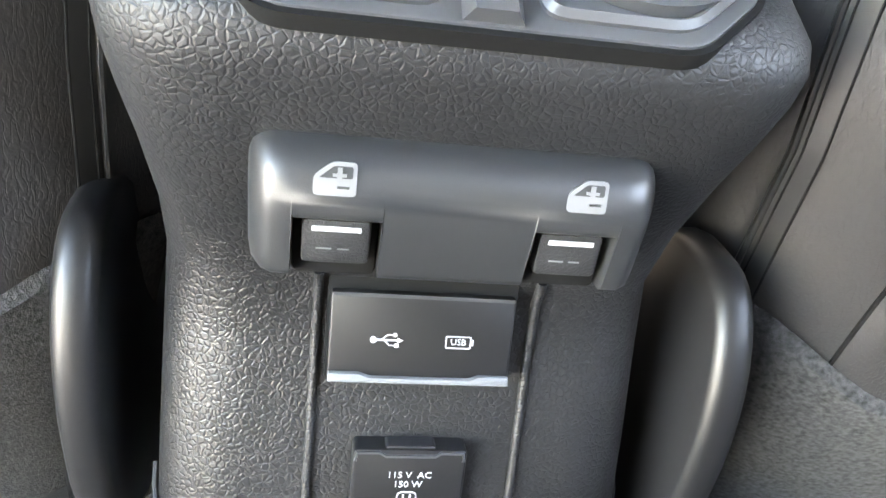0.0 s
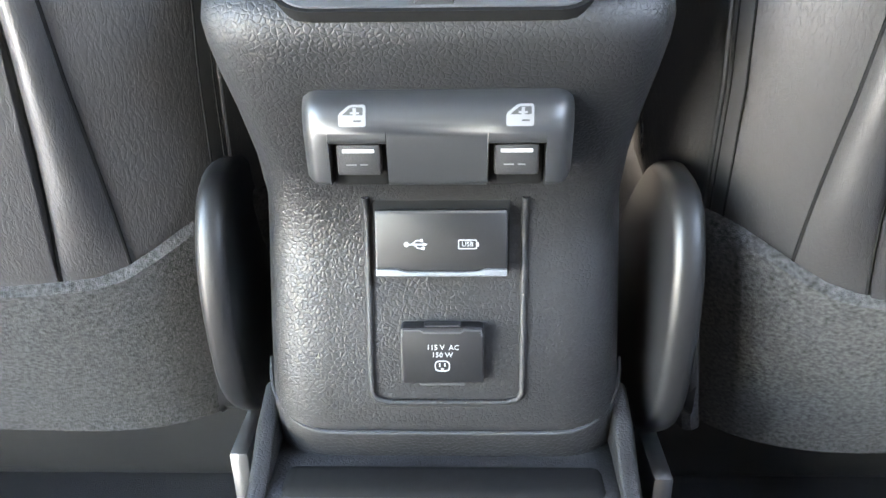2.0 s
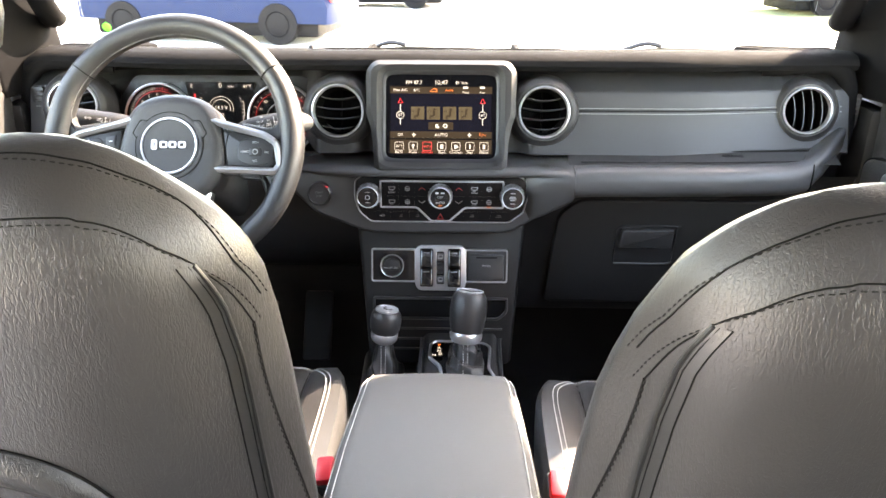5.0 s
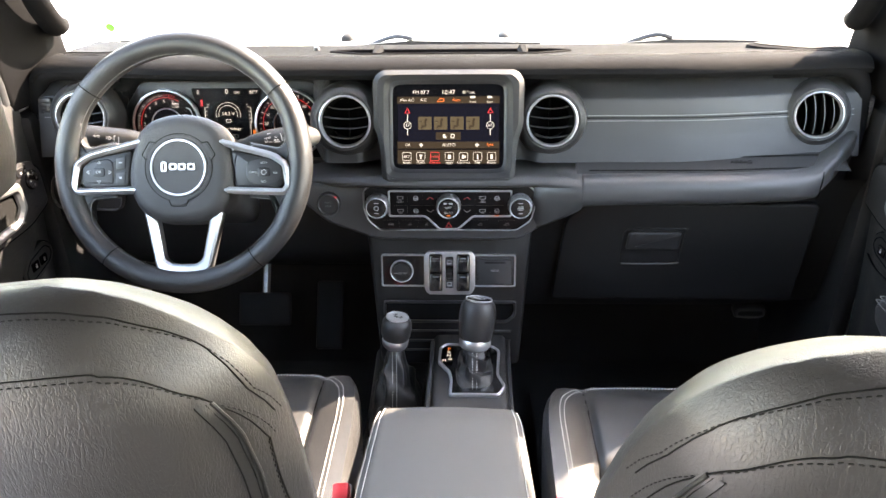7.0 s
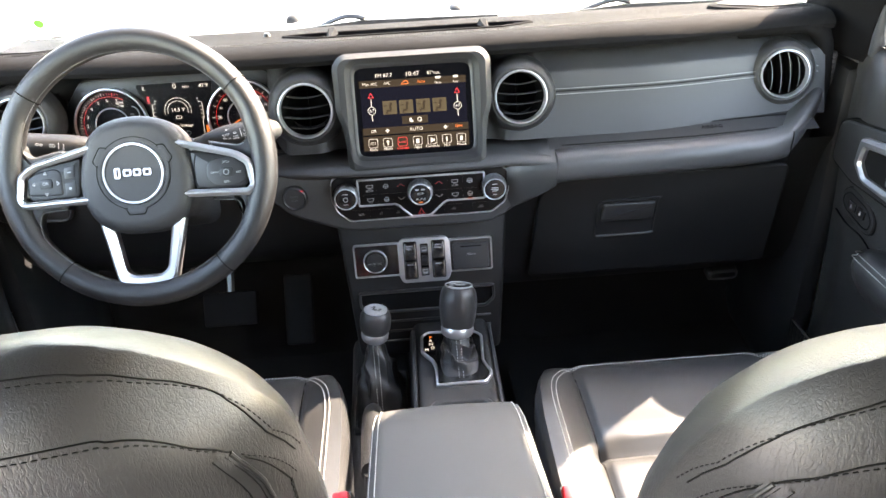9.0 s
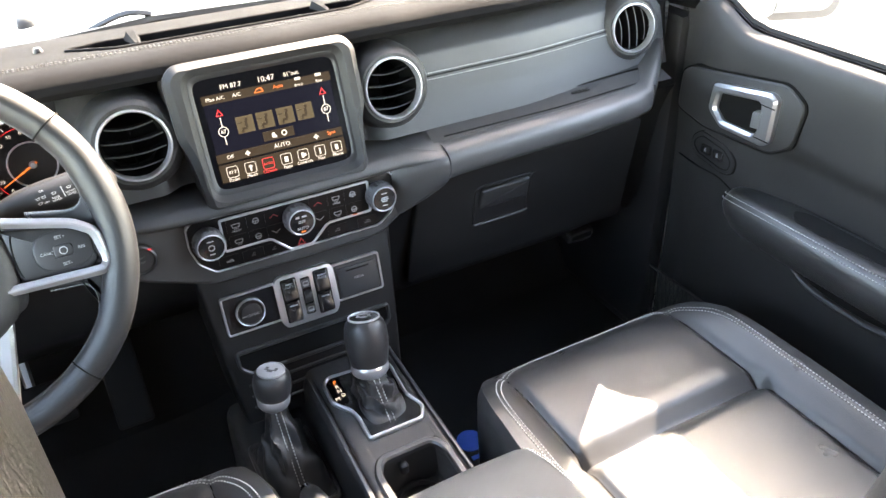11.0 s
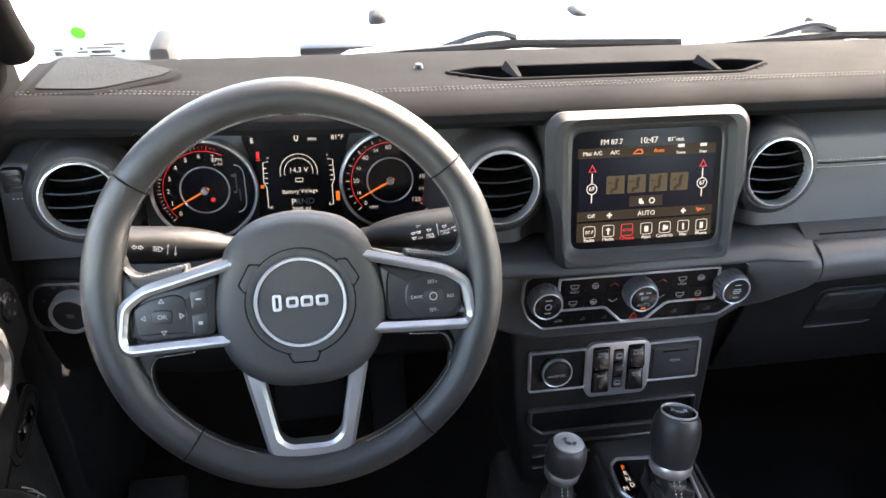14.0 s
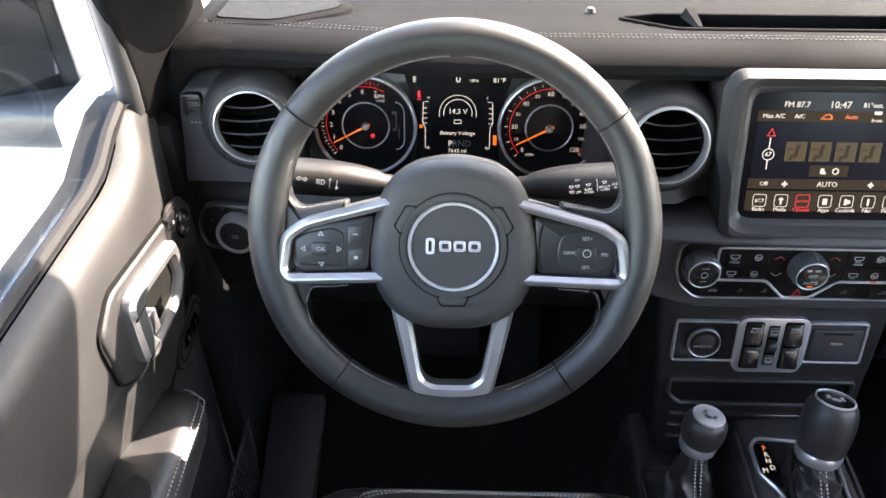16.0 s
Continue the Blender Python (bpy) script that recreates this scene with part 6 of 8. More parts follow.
    part("usb_lip", plate(B(), rounded([(-0.0300, -0.0158), (0.0300, -0.0158), (0.0300, -0.0125), (0.020, -0.0125), (0.0165, -0.0138), (-0.0165, -0.0138), (-0.020, -0.0125), (-0.0300, -0.0125)], 0.0004, 1), 0.002, 0.0062, Mu, 0.0008), LIP, ud, "grey lip")
    part("usb_top_edge", box(B(), (0, 0.0138, 0.0040), (0.0590, 0.0012, 0.0010), 0, 1, Mu), SATIN, ud)
    bm = B()
    D = Mu @ Matrix.Translation((-0.0115, -0.0012, 0.0043))
    sweep(bm, [D @ Vector(p) for p in ((-0.0045, 0, 0), (0.0035, 0, 0))], 0.0004, n=4)
    sweep(bm, [D @ Vector(p) for p in ((-0.002, 0, 0), (0.0, 0.0018, 0), (0.0022, 0.0018, 0))], 0.0003, n=4)
    sweep(bm, [D @ Vector(p) for p in ((-0.001, 0, 0), (0.0008, -0.0018, 0), (0.0028, -0.0018, 0))], 0.0003, n=4)
    plate(bm, circle(0.0011, 12, -0.0045, 0), -0.0002, 0.0003, D)
    plate(bm, circle(0.0007, 10, 0.0025, 0.0018), -0.0002, 0.0003, D)
    box(bm, (0.0032, -0.0018, 0), (0.0013, 0.0013, 0.0005), M=D)
    plate(bm, [(0.0033, -0.0009), (0.0052, 0), (0.0033, 0.0009)], -0.0002, 0.0003, D)
    E2 = Mu @ Matrix.Translation((0.0120, -0.0012, 0.0041))
    band(bm, rrect(0.0086, 0.0044, 0.0006, 2), rrect(0.0078, 0.0036, 0.0005, 2), 0, 0.0004, E2)
    box(bm, (0.0048, 0, 0.0002), (0.0007, 0.0020, 0.0004), M=E2)
    words(bm, "USB", 0.0031, E2 @ Matrix.Translation((0, 0, 0.0001)), 0.0002)
    part("usb_print", bm, WHITEMARK, ud, "white USB symbols")
    Mo = pl((CX, 0.2130, 0.3275), 8)
    oc = part("outlet_cover", plate(B(), rrect(0.0395, 0.0290, 0.0020, 3), -0.006, 0.0042, Mo, 0.0010), HINGE, t, "hinged outlet cover")
    part("outlet_edge", sweep(B(), [Mo @ Vector(p) for p in ((-0.0188, 0.010, 0.0040), (-0.0182, 0.0132, 0.0040), (-0.0105, 0.0134, 0.0041), (-0.0085, 0.0122, 0.0044), (0.0085, 0.0122, 0.0044), (0.0105, 0.0134, 0.0041), (0.0182, 0.0132, 0.0040), (0.0188, 0.010, 0.0040))], 0.0007, n=5), SATIN, oc)
    part("outlet_hinge", box(B(), (0, -0.0150, 0.001), (0.022, 0.0022, 0.004), 0.0006, 1, Mo), SATIN, oc)
    part("cover_tab", plate(B(), rounded([(-0.010, 0.0132), (0.010, 0.0132), (0.008, 0.0152), (-0.008, 0.0152)], 0.0006, 2), -0.003, 0.003, Mo, 0.0006), DARK, oc)
    bm = words(B(), "115 V  AC", 0.0036, Mo @ Matrix.Translation((0.0003, 0.0044, 0.0043)), 0.0002)
    words(bm, "150 W", 0.0036, Mo @ Matrix.Translation((0, 0.0006, 0.0043)), 0.0002)
    ov = rrect(0.0072, 0.0056, 0.0024, 4, 0, -0.0050)
    band(bm, ov, inset(ov, 0.0005), 0.0042, 0.0046, Mo)
    bars(bm, [(-0.0012, -0.0044, 0.0006, 0.0018), (0.0012, -0.0044, 0.0006, 0.0018), (0, -0.0066, 0.0012, 0.0008)], Mo, 0.0044)
    part("outlet_print", bm, WHITEMARK, oc, "white print")
    # lower bin
    zs = [(0.03, 0.170, 0.096), (0.20, 0.165, 0.096), (0.245, 0.163, 0.095), (0.262, 0.168, 0.094), (0.267, 0.176, 0.091)]
    rings = [[(CX + a, y + b, z) for a, b in rounded([(-w, 0.0), (w, 0.0), (w, 0.12), (-w, 0.12)], [0.03, 0.03, 0.005, 0.005], 6)] for z, y, w in zs]
    bn = part("lower_bin", loft(B(), rings), GRAINED, t, "open storage bin")
    # near-black block, painted shade in place of the bin's depth
    part("bin_shade", box(B(), (CX, 0.1915, 0.2625), (0.158, 0.024, 0.014), 0.006, 3), SEAM_SHADE, bn)
    half = [(0.0565 * k, 0.2068, 0.2845) for k in (0.0, 0.4, 0.8)] + [(0.0565 + 0.0345 * math.sin(q), 0.2418 - 0.0345 * math.cos(q), 0.2845 + 0.022 * (q / 1.571) ** 2) for q in span(0, 1.571, 9)]
    part("bin_seam", sweep(B(), [(CX - x, y, z) for x, y, z in half[:0:-1]] + [(CX + x, y, z) for x, y, z in half], 0.0010, n=6), SATIN, bn)
    # the bin's raised side walls
    for sx in (-1, 1):
        rows = []
        for y, zt, w in ((0.166, 0.262, 0.090), (0.176, 0.268, 0.0905), (0.195, 0.274, 0.091), (0.215, 0.283, 0.092), (0.240, 0.292, 0.092)):
            rows.append([(CX + sx * (w + a), y, z) for a, z in rounded([(-0.009, 0.235), (0.006, 0.235), (0.004, zt - 0.003), (0.001, zt), (-0.006, zt)], 0.003, 3)])
        part("bin_side", loft(B(), rows), GRAINED, bn)
    # padded lid
    rows = []
    for y, zt, k in ((0.268, 0.545, 0.96), (0.274, 0.556, 0.985), (0.290, 0.5625, 1.0), (0.32, 0.5600, 1.0), (0.40, 0.5450, 1.0), (0.50, 0.5250, 0.985), (0.56, 0.5110, 0.975), (0.590, 0.5000, 0.96), (0.604, 0.488, 0.93), (0.609, 0.472, 0.90)):
        w = 0.088 * k
        b = zt - 0.062 if y > 0.3 else 0.520
        rows.append([(CX - 0.002 * (y - 0.3) / 0.3 + a, y, z) for a, z in rounded([(-w * 1.03, b), (w * 1.03, b), (w * 1.02, zt - 0.012), (w * 0.90, zt), (0.0, zt + 0.004), (-w * 0.90, zt), (-w * 1.02, zt - 0.012)], [0.004, 0.004, 0.016, 0.03, 0.05, 0.03, 0.016], 4)])
    lid = part("armrest_lid", loft(B(), rows), LIDHIDE, t, "padded leather armrest lid")
    lidz = lambda y: mix([(0.274, 0.556), (0.290, 0.5625), (0.32, 0.5600), (0.40, 0.5450), (0.50, 0.5250), (0.56, 0.5110), (0.590, 0.5000), (0.604, 0.488)], y)
    for sx in (-1, 1):
        for off, dz in ((0.0800, -0.0005), (0.0865, -0.0055)):
            bm = stitches(B(), [(CX - 0.002 * (y - 0.3) / 0.3 + sx * off * mix([(0.27, 0.985), (0.4, 1.0), (0.56, 0.975), (0.6, 0.94)], y), y, lidz(y) + dz) for y in span(0.272, 0.600, 40)], 0.0040, 0.0028, 0.0006)
            part("stitching", bm, THREAD, lid, "pale stitching")




def B_module():
    """One moulding with bevelled ends, cut away below for the two switches."""
    rows = []
    for x, k, slot in ((-0.0540, 0.74, 0), (-0.0528, 0.86, 0), (-0.0500, 0.96, 0), (-0.0470, 1, 0), (-0.0425, 1, 0), (-0.0422, 1, 1), (-0.0198, 1, 1), (-0.0195, 1, 0),
                       (0.0195, 1, 0), (0.0198, 1, 1), (0.0422, 1, 1), (0.0425, 1, 0), (0.0470, 1, 0), (0.0500, 0.96, 0), (0.0528, 0.86, 0), (0.0540, 0.74, 0)):
        lo = [(0.1866, 0.4385), (0.232, 0.4385)] if slot else [(0.1900, 0.4205), (0.232, 0.4190)]
        prof = rounded([(0.232, 0.4585), (0.198, 0.4585), (0.1885, 0.4535), (0.1862, 0.4440)] + lo, [0.002, 0.006, 0.005, 0.008, 0.003, 0.001], 4)
        rows.append([(CX + x, 0.235 + (y - 0.235) * k, 0.440 + (z - 0.440) * (0.35 + 0.65 * k)) for y, z in prof])
    return loft(B(), rows)


RUBBER_MAT = mat("rubber_mat", (0.062, 0.057, 0.052), 0.6, grain=0.1, gscale=900, var=0.15, vscale=40)


def boot(name, t, base, bw, bl, top, r_top, seed):
    """A wrinkled leather gaiter from a rectangular base to the lever."""
    rnd = random.Random(seed)
    b0, b1 = Vector(base), Vector(top)
    rows, n = [], 40
    ph = [rnd.uniform(0, 6.28) for _ in range(6)]
    for s in span(0, 1, 24):
        c = b0.lerp(b1, s)
        k = (1 - s) ** 1.35
        ring = []
        for i in range(n):
            a = 2 * math.pi * i / n
            ca, sa = math.cos(a), math.sin(a)
            q = (abs(ca) ** 4 + abs(sa) ** 4) ** -0.25
            wx, wy = bw * q * k + r_top * (1 - k), bl * q * k + r_top * (1 - k)
            f = 1 + 0.12 * math.sin(s * math.pi) * (math.sin(5 * a + ph[0] + 5 * s) + 0.7 * math.sin(8 * a + ph[1] - 9 * s) + 0.5 * math.sin(3 * a + ph[2] + 12 * s))
            ring.append((c.x + ca * wx * f, c.y + sa * wy * f, c.z + 0.006 * math.sin(16 * s + 3 * a + ph[3]) * math.sin(s * math.pi)))
        rows.append(ring)
    g = part(name, loft(B(), rows), BOOT, t, "wrinkled leather gaiter")
    bm = B()
    for dx in (-0.0035, 0.0035):
        path = []
        for s in span(0.02, 1, 24):
            k = (1 - s) ** 1.35
            c = b0.lerp(b1, s)
            path.append((c.x + dx, c.y - (bl * k + r_top * (1 - k)) * (1 + 0.05 * math.sin(s * math.pi)) - 0.0012, c.z))
        stitches(bm, path, 0.0046, 0.0034, 0.0009)
    part("stitching", bm, THREAD, g, "pale double stitching")


def lever(name, label, collar, top, r, h, seedm):
    t = thing(name, (collar[0], collar[1], collar[2] - 0.10), label, "gear lever")
    a, b = Vector(collar), Vector(top)
    ax = (b - a).normalized()
    M = Matrix.Translation(a) @ ax.to_track_quat("Z", "Y").to_matrix().to_4x4()
    L = (b - a).length
    part("knob", lathe(B(), [(r * 0.80, 0.010), (r * 0.87, 0.014), (r * 0.95, L * 0.36), (r, L * 0.58), (r * 0.99, L * 0.72), (r * 0.955, L * 0.84), (r * 0.88, L * 0.925), (r * 0.78, L * 0.98), (r * 0.70, L), (0, L)], M, 40), KNOBHIDE, t, "leather-wrapped knob")
    part("collar", lathe(B(), [(r * 0.62, -0.006), (r * 0.76, -0.003), (r * 0.85, 0.001), (r * 0.885, 0.0085), (r * 0.82, 0.0125)], M, 40), METAL, t, "silver collar")
    part("cap", lathe(B(), [(r * 0.73, L * 0.985), (r * 0.72, L + 0.0010), (r * 0.66, L + 0.0018), (0, L + 0.0022)], M, 36), GLOSS if h else CAP, t, "round cap")
    part("cap_ring", lathe(B(), [(r * 0.73, L + 0.0002), (r * 0.735, L + 0.0024), (r * 0.69, L + 0.0028), (r * 0.65, L + 0.0010)], M, 36), CAP, t)
    Mc = M @ Matrix.Translation((0, 0, L + 0.0026))
    part("cap_print", bars(B(), [(0, 0.001, r * 0.7, 0.0016), (-r * 0.25, -0.003, 0.004, 0.004), (r * 0.25, -0.003, 0.004, 0.004), (0, 0.004, r * 0.3, 0.003)], Mc), WHITEMARK if h else GREYMARK, t)
    return t


def console_front():
    t = thing("floor_console", (0.0, 0.8, 0.05), "low black console between the front footwells", "floor console")
    rings = []
    for y, zl, zr, well in ((0.56, 0.235, 0.30, 0.0), (0.645, 0.238, 0.3145, 0.0), (0.652, 0.238, 0.3155, 0.055), (0.70, 0.240, 0.322, 0.06), (0.785, 0.240, 0.3255, 0.06), (0.797, 0.240, 0.326, 0.0), (0.85, 0.240, 0.328, 0.0), (0.96, 0.243, 0.331, 0.0), (1.06, 0.26, 0.334, 0.0)):
        rings.append([(x, y, z) for x, z in rounded([(-0.150, 0.03), (0.112, 0.03), (0.100, zr - 0.012), (0.094, zr), (0.083, zr), (0.078, zr - well), (0.0, zr - well), (-0.006, zr), (-0.022, zr), (-0.034, zr - 0.014), (-0.040, zl), (-0.135, zl), (-0.143, zl - 0.02)],
                                                    [0.010, 0.010, 0.008, 0.006, 0.003, 0.010, 0.010, 0.003, 0.006, 0.010, 0.010, 0.010, 0.010], 3)])
    part("body", loft(B(), rings), PLASTIC, t)
    part("side_rail", sweep(B(), [(0.100, 0.58, 0.300), (0.100, 0.70, 0.318), (0.100, 0.85, 0.324), (0.101, 0.98, 0.329)], 0.0035, n=6), SATIN, t)
    part("side_rail", sweep(B(), [(-0.034, 0.60, 0.312), (-0.031, 0.75, 0.326), (-0.029, 0.90, 0.331), (-0.029, 0.97, 0.333)], 0.004, n=6), SATIN, t)
    M = Matrix.Translation((0, 0, 0.3295)) @ Matrix.Translation((0, 0.9, 0)) @ Matrix.Rotation(radians(1.6), 4, "X") @ Matrix.Translation((0, -0.9, 0))
    o = rounded([(0.002, 0.828), (0.082, 0.828), (0.0935, 0.850), (0.0825, 0.880), (0.087, 0.945), (0.076, 0.958), (-0.006, 0.964), (-0.017, 0.952), (-0.018, 0.912), (0.000, 0.886), (0.003, 0.868)], 0.007, 4)
    part("shift_plate", plate(B(), inset(o, 0.002), -0.006, 0.0035, M), GLOSS, t, "gloss black shift surround")
    part("shift_bezel", band(B(), o, inset(o, 0.0046), -0.004, 0.0062, M, 0.0016), METAL, t, "satin silver shift bezel")
    pr = rounded([(-0.0085, 0.900), (0.006, 0.905), (0.008, 0.952), (-0.0075, 0.954), (-0.012, 0.945), (-0.012, 0.915)], 0.003, 3)
    pp = part("gear_display", plate(B(), pr, 0.003, 0.0055, M, 0.0006), SCREEN, t)
    bm = B()
    for w, x, y in (("R", 0.0, 0.9365), ("N", 0.0, 0.9275), ("D", 0.0025, 0.918), ("M", -0.0075, 0.914)):
        words(bm, w, 0.0092, M @ Matrix.Translation((x, y, 0.0057)), 0.0002)
    part("gear_letters", bm, LIT_W, pp, "lit gear letters")
    part("gear_letters", words(B(), "P", 0.0100, M @ Matrix.Translation((0.0, 0.9455, 0.0057)), 0.0002), LIT_O, pp, "orange lit letter")
    # cup holder ahead of the armrest
    co = rounded([(-0.014, 0.640), (0.090, 0.640), (0.092, 0.775), (0.078, 0.800), (-0.002, 0.800), (-0.016, 0.775)], 0.014, 5)
    cb = part("cup_bezel", band(B(), co, inset(co, 0.011), -0.006, 0.0030, M, 0.0025), SATIN, t, "cup holder surround")
    for y in (0.745, 0.672):
        part("cup_ring", lathe(B(), [(0.036, -0.004), (0.0355, 0.003), (0.032, 0.003), (0.031, -0.004)], M @ Matrix.Translation((0.038, y, -0.052)), 36), DARK, cb)
    part("finger", box(B(), (0.030, 0.786, -0.022), (0.012, 0.014, 0.016), 0.004, 2, M), RUBBER, cb)
    g = lever("gear_shifter", "automatic gear lever with leather gaiter and silver collar", (0.043, 0.911, 0.368), (0.050, 0.935, 0.441), 0.0300, True, 1)
    boot("gaiter", g, (0.043, 0.893, 0.330), 0.031, 0.050, (0.043, 0.910, 0.370), 0.0165, 4)
    g = lever("transfer_lever", "four-wheel-drive lever with round knob and gaiter", (-0.0905, 0.931, 0.356), (-0.085, 0.937, 0.405), 0.0255, False, 2)
    boot("gaiter", g, (-0.088, 0.905, 0.246), 0.042, 0.062, (-0.0905, 0.930, 0.356), 0.0125, 9)
    part("gaiter_frame", band(B(), rrect(0.092, 0.150, 0.012, 4, -0.088, 0.905), rrect(0.080, 0.134, 0.010, 4, -0.088, 0.905), 0.236, 0.2495, None, 0.003), SATIN, t)
    h = thing("handbrake", (-0.09, 0.72, 0.24), "handbrake lever with a silver release button", "handbrake")
    p0, p1 = Vector((-0.095, 0.79, 0.325)), Vector((-0.088, 0.62, 0.375))
    part("grip", sweep(B(), [p0, p0.lerp(p1, 0.15), p0.lerp(p1, 0.5), p1], [0.013, 0.016, 0.0165, 0.015], n=14), WHEELHIDE, h)
    part("release_button", sweep(B(), [p0 - (p1 - p0).normalized() * 0.012, p0], 0.009, n=14), CHROME, h)
    part("stem", sweep(B(), [p1, (-0.088, 0.60, 0.30), (-0.088, 0.60, 0.23)], 0.012, n=8), DARK, h)


console_back()
console_front()
# ---- front seats ----
SW = [(0.22, 0.235), (0.35, 0.265), (0.45, 0.280), (0.55, 0.280), (0.60, 0.276), (0.67, 0.270), (0.72, 0.268), (0.76, 0.267), (0.785, 0.262), (0.802, 0.253), (0.815, 0.244), (0.832, 0.227), (0.847, 0.210), (0.857, 0.195), (0.864, 0.176), (0.868, 0.148), (0.870, 0.06)]
SB = [(0.22, 0.300), (0.30, 0.262), (0.345, 0.240), (0.45, 0.226), (0.60, 0.210), (0.70, 0.200), (0.78, 0.1975), (0.805, 0.1995), (0.825, 0.2035), (0.842, 0.2095), (0.854, 0.2170), (0.862, 0.2255), (0.867, 0.236), (0.870, 0.249)]
SF = [(0.22, 0.42), (0.35, 0.40), (0.50, 0.385), (0.70, 0.385), (0.76, 0.378), (0.80, 0.352), (0.82, 0.335), (0.84, 0.312), (0.855, 0.290), (0.864, 0.272), (0.868, 0.262), (0.870, 0.256)]
NX, NY = 5.0, 1.3   # how square the backrest is in plan


def seat(name, label, xc, dy, dyt, inner, dz, wide, xk, buckle):
    """A front seat. inner: +1 where the middle of the car lies to its right, -1 to its left."""
    t = thing(name, (xc, 0.5 + dy, 0.05), label, "car seat", "front seats")

    def prof(z):
        """Half width, rear and front of the backrest at height z."""
        h = z - dz * smooth(0.35, 0.60, z)
        o = dy + (dyt - dy) * smooth(0.36, 0.80, z)
        top = 0.011 * smooth(0.78, 0.845, h) if inner < 0 else 0.0
        return mix(SW, h) + wide + top, mix(SB, h) + o, mix(SF, h) + o

    def at(a, z, out=0.0):
        """A point on the back of the seat: a from -1 (left edge) to 1, at height z."""
        w, yb, yf = prof(z)
        ym, d = (yb + yf) / 2, (yf - yb) / 2
        yy = (1 - min(1.0, abs(a)) ** NX) ** (1 / NY)
        n = Vector((math.copysign(abs(a) ** 6 * 1.6, a), -1, 0)).normalized()
        if z > 0.80 + dz:
            n = (n + Vector((0, 0, 2.2 * smooth(0.80 + dz, 0.866 + dz, z)))).normalized()
        return Vector((xc + a * w + bolster(ym - d * yy, z, a), ym - d * yy, z - dip(a * w, z))) + n * out

    def dip(dx, z):
        """How far the crest sinks between the shoulders."""
        return (0.011 if inner > 0 else 0.022) * smooth(0.165, 0.07 if inner > 0 else 0.03, abs(dx)) * smooth(0.80 + dz, 0.865 + dz, z)

    def on(dx, z, out=0.0):
        """A point on the back at dx metres from the seat's middle."""
        return at(max(-0.997, min(0.997, dx / prof(z)[0])), z, out)

    def bolster(y, z, side):
        """How far the front bolster swells towards the middle of the car."""
        w, yb, yf = prof(z)
        k = (2 * y - yb - yf) / (yf - yb)
        return inner * (0.009 if inner > 0 else 0.023) * smooth(-0.35, 0.2, k) * smooth(0.79, 0.66, z) * smooth(0.32, 0.42, z) * smooth(0.2, 0.8, side * inner)

    SH = [(0.0, 0.8655), (0.11, 0.864), (0.155, 0.8605), (0.181, 0.855), (0.193, 0.850), (0.204, 0.844), (0.216, 0.836), (0.229, 0.825), (0.241, 0.810), (0.250, 0.793), (0.258, 0.775), (0.263, 0.757)]
    LO = [(0.0, 0.834), (0.158, 0.830), (0.185, 0.826), (0.197, 0.822), (0.209, 0.815), (0.220, 0.806), (0.232, 0.796), (0.244, 0.781), (0.253, 0.762), (0.259, 0.740)]
    if wide:
        SH, LO = [(d + wide * smooth(0, 0.2, d), z) for d, z in SH], [(d + wide * smooth(0, 0.2, d), z) for d, z in LO]
    zs = [0.262, 0.28, 0.30, 0.345, 0.40, 0.46, 0.52, 0.58, 0.64, 0.70] + [z + dz for z in (0.74, 0.77, 0.79, 0.805, 0.815, 0.825, 0.833, 0.84, 0.846, 0.851, 0.855, 0.858, 0.861, 0.864, 0.866, 0.868, 0.8692, 0.870)]
    rows = []
    for z in zs:
        w, yb, yf = prof(z)
        ym, d = (yb + yf) / 2, (yf - yb) / 2
        ring = []
        for i in range(96):
            a = 2 * math.pi * i / 96
            c, s = math.cos(a), math.sin(a)
            y = ym + d * math.copysign(abs(s) ** (2 / NY), s)
            u = math.copysign(abs(c) ** (2 / NX), c)
            ring.append((xc + w * u + bolster(y, z, u), y, z - dip(w * u, z)))
        rows.append(ring)
    back = part("backrest", loft(B(), rows), LEATHER, t, "leather backrest")
    # seams over the shoulders, double rows
    ex, el = SH[-1][0], LO[-1][0]
    SH, LO = ([(p.x, p.y) for p in curve([(d, z, 0) for d, z in q], 8)] for q in (SH, LO))
    sh = lambda d: mix(SH, abs(d)) + dz
    lo = lambda d: mix(LO, abs(d)) + dz

    def beside(line, end, off, out):
        """A row of points on the back that keeps the distance off, inwards, from a seam."""
        row = []
        for d in span(-end, end, 170):
            k = (line(abs(d) + 0.003) - line(max(0.0, abs(d) - 0.003))) / 0.006
            n = math.hypot(1.0, k)
            row.append(on(d + math.copysign(k * off / n, d), line(d) - off / n, out))
        return row
    part("shoulder_seam", sweep(B(), [on(d, sh(d), 0.0001) for d in span(-ex, ex, 160)], 0.0006, n=6), SEAM_SHADE, back)
    part("stitching", stitches(B(), beside(sh, ex, 0.0026, 0.0003), 0.0047, 0.0033, 0.0005), BLACKTHREAD, back, "dark top stitching")
    part("panel_seam", sweep(B(), [on(d, lo(d), 0.0001) for d in span(-el, el, 160)], 0.0006, n=6), SEAM_SHADE, back)
    part("stitching", stitches(B(), beside(lo, el, 0.0036, 0.0004), 0.0047, 0.0033, 0.0005), BLACKTHREAD, back, "dark top stitching")
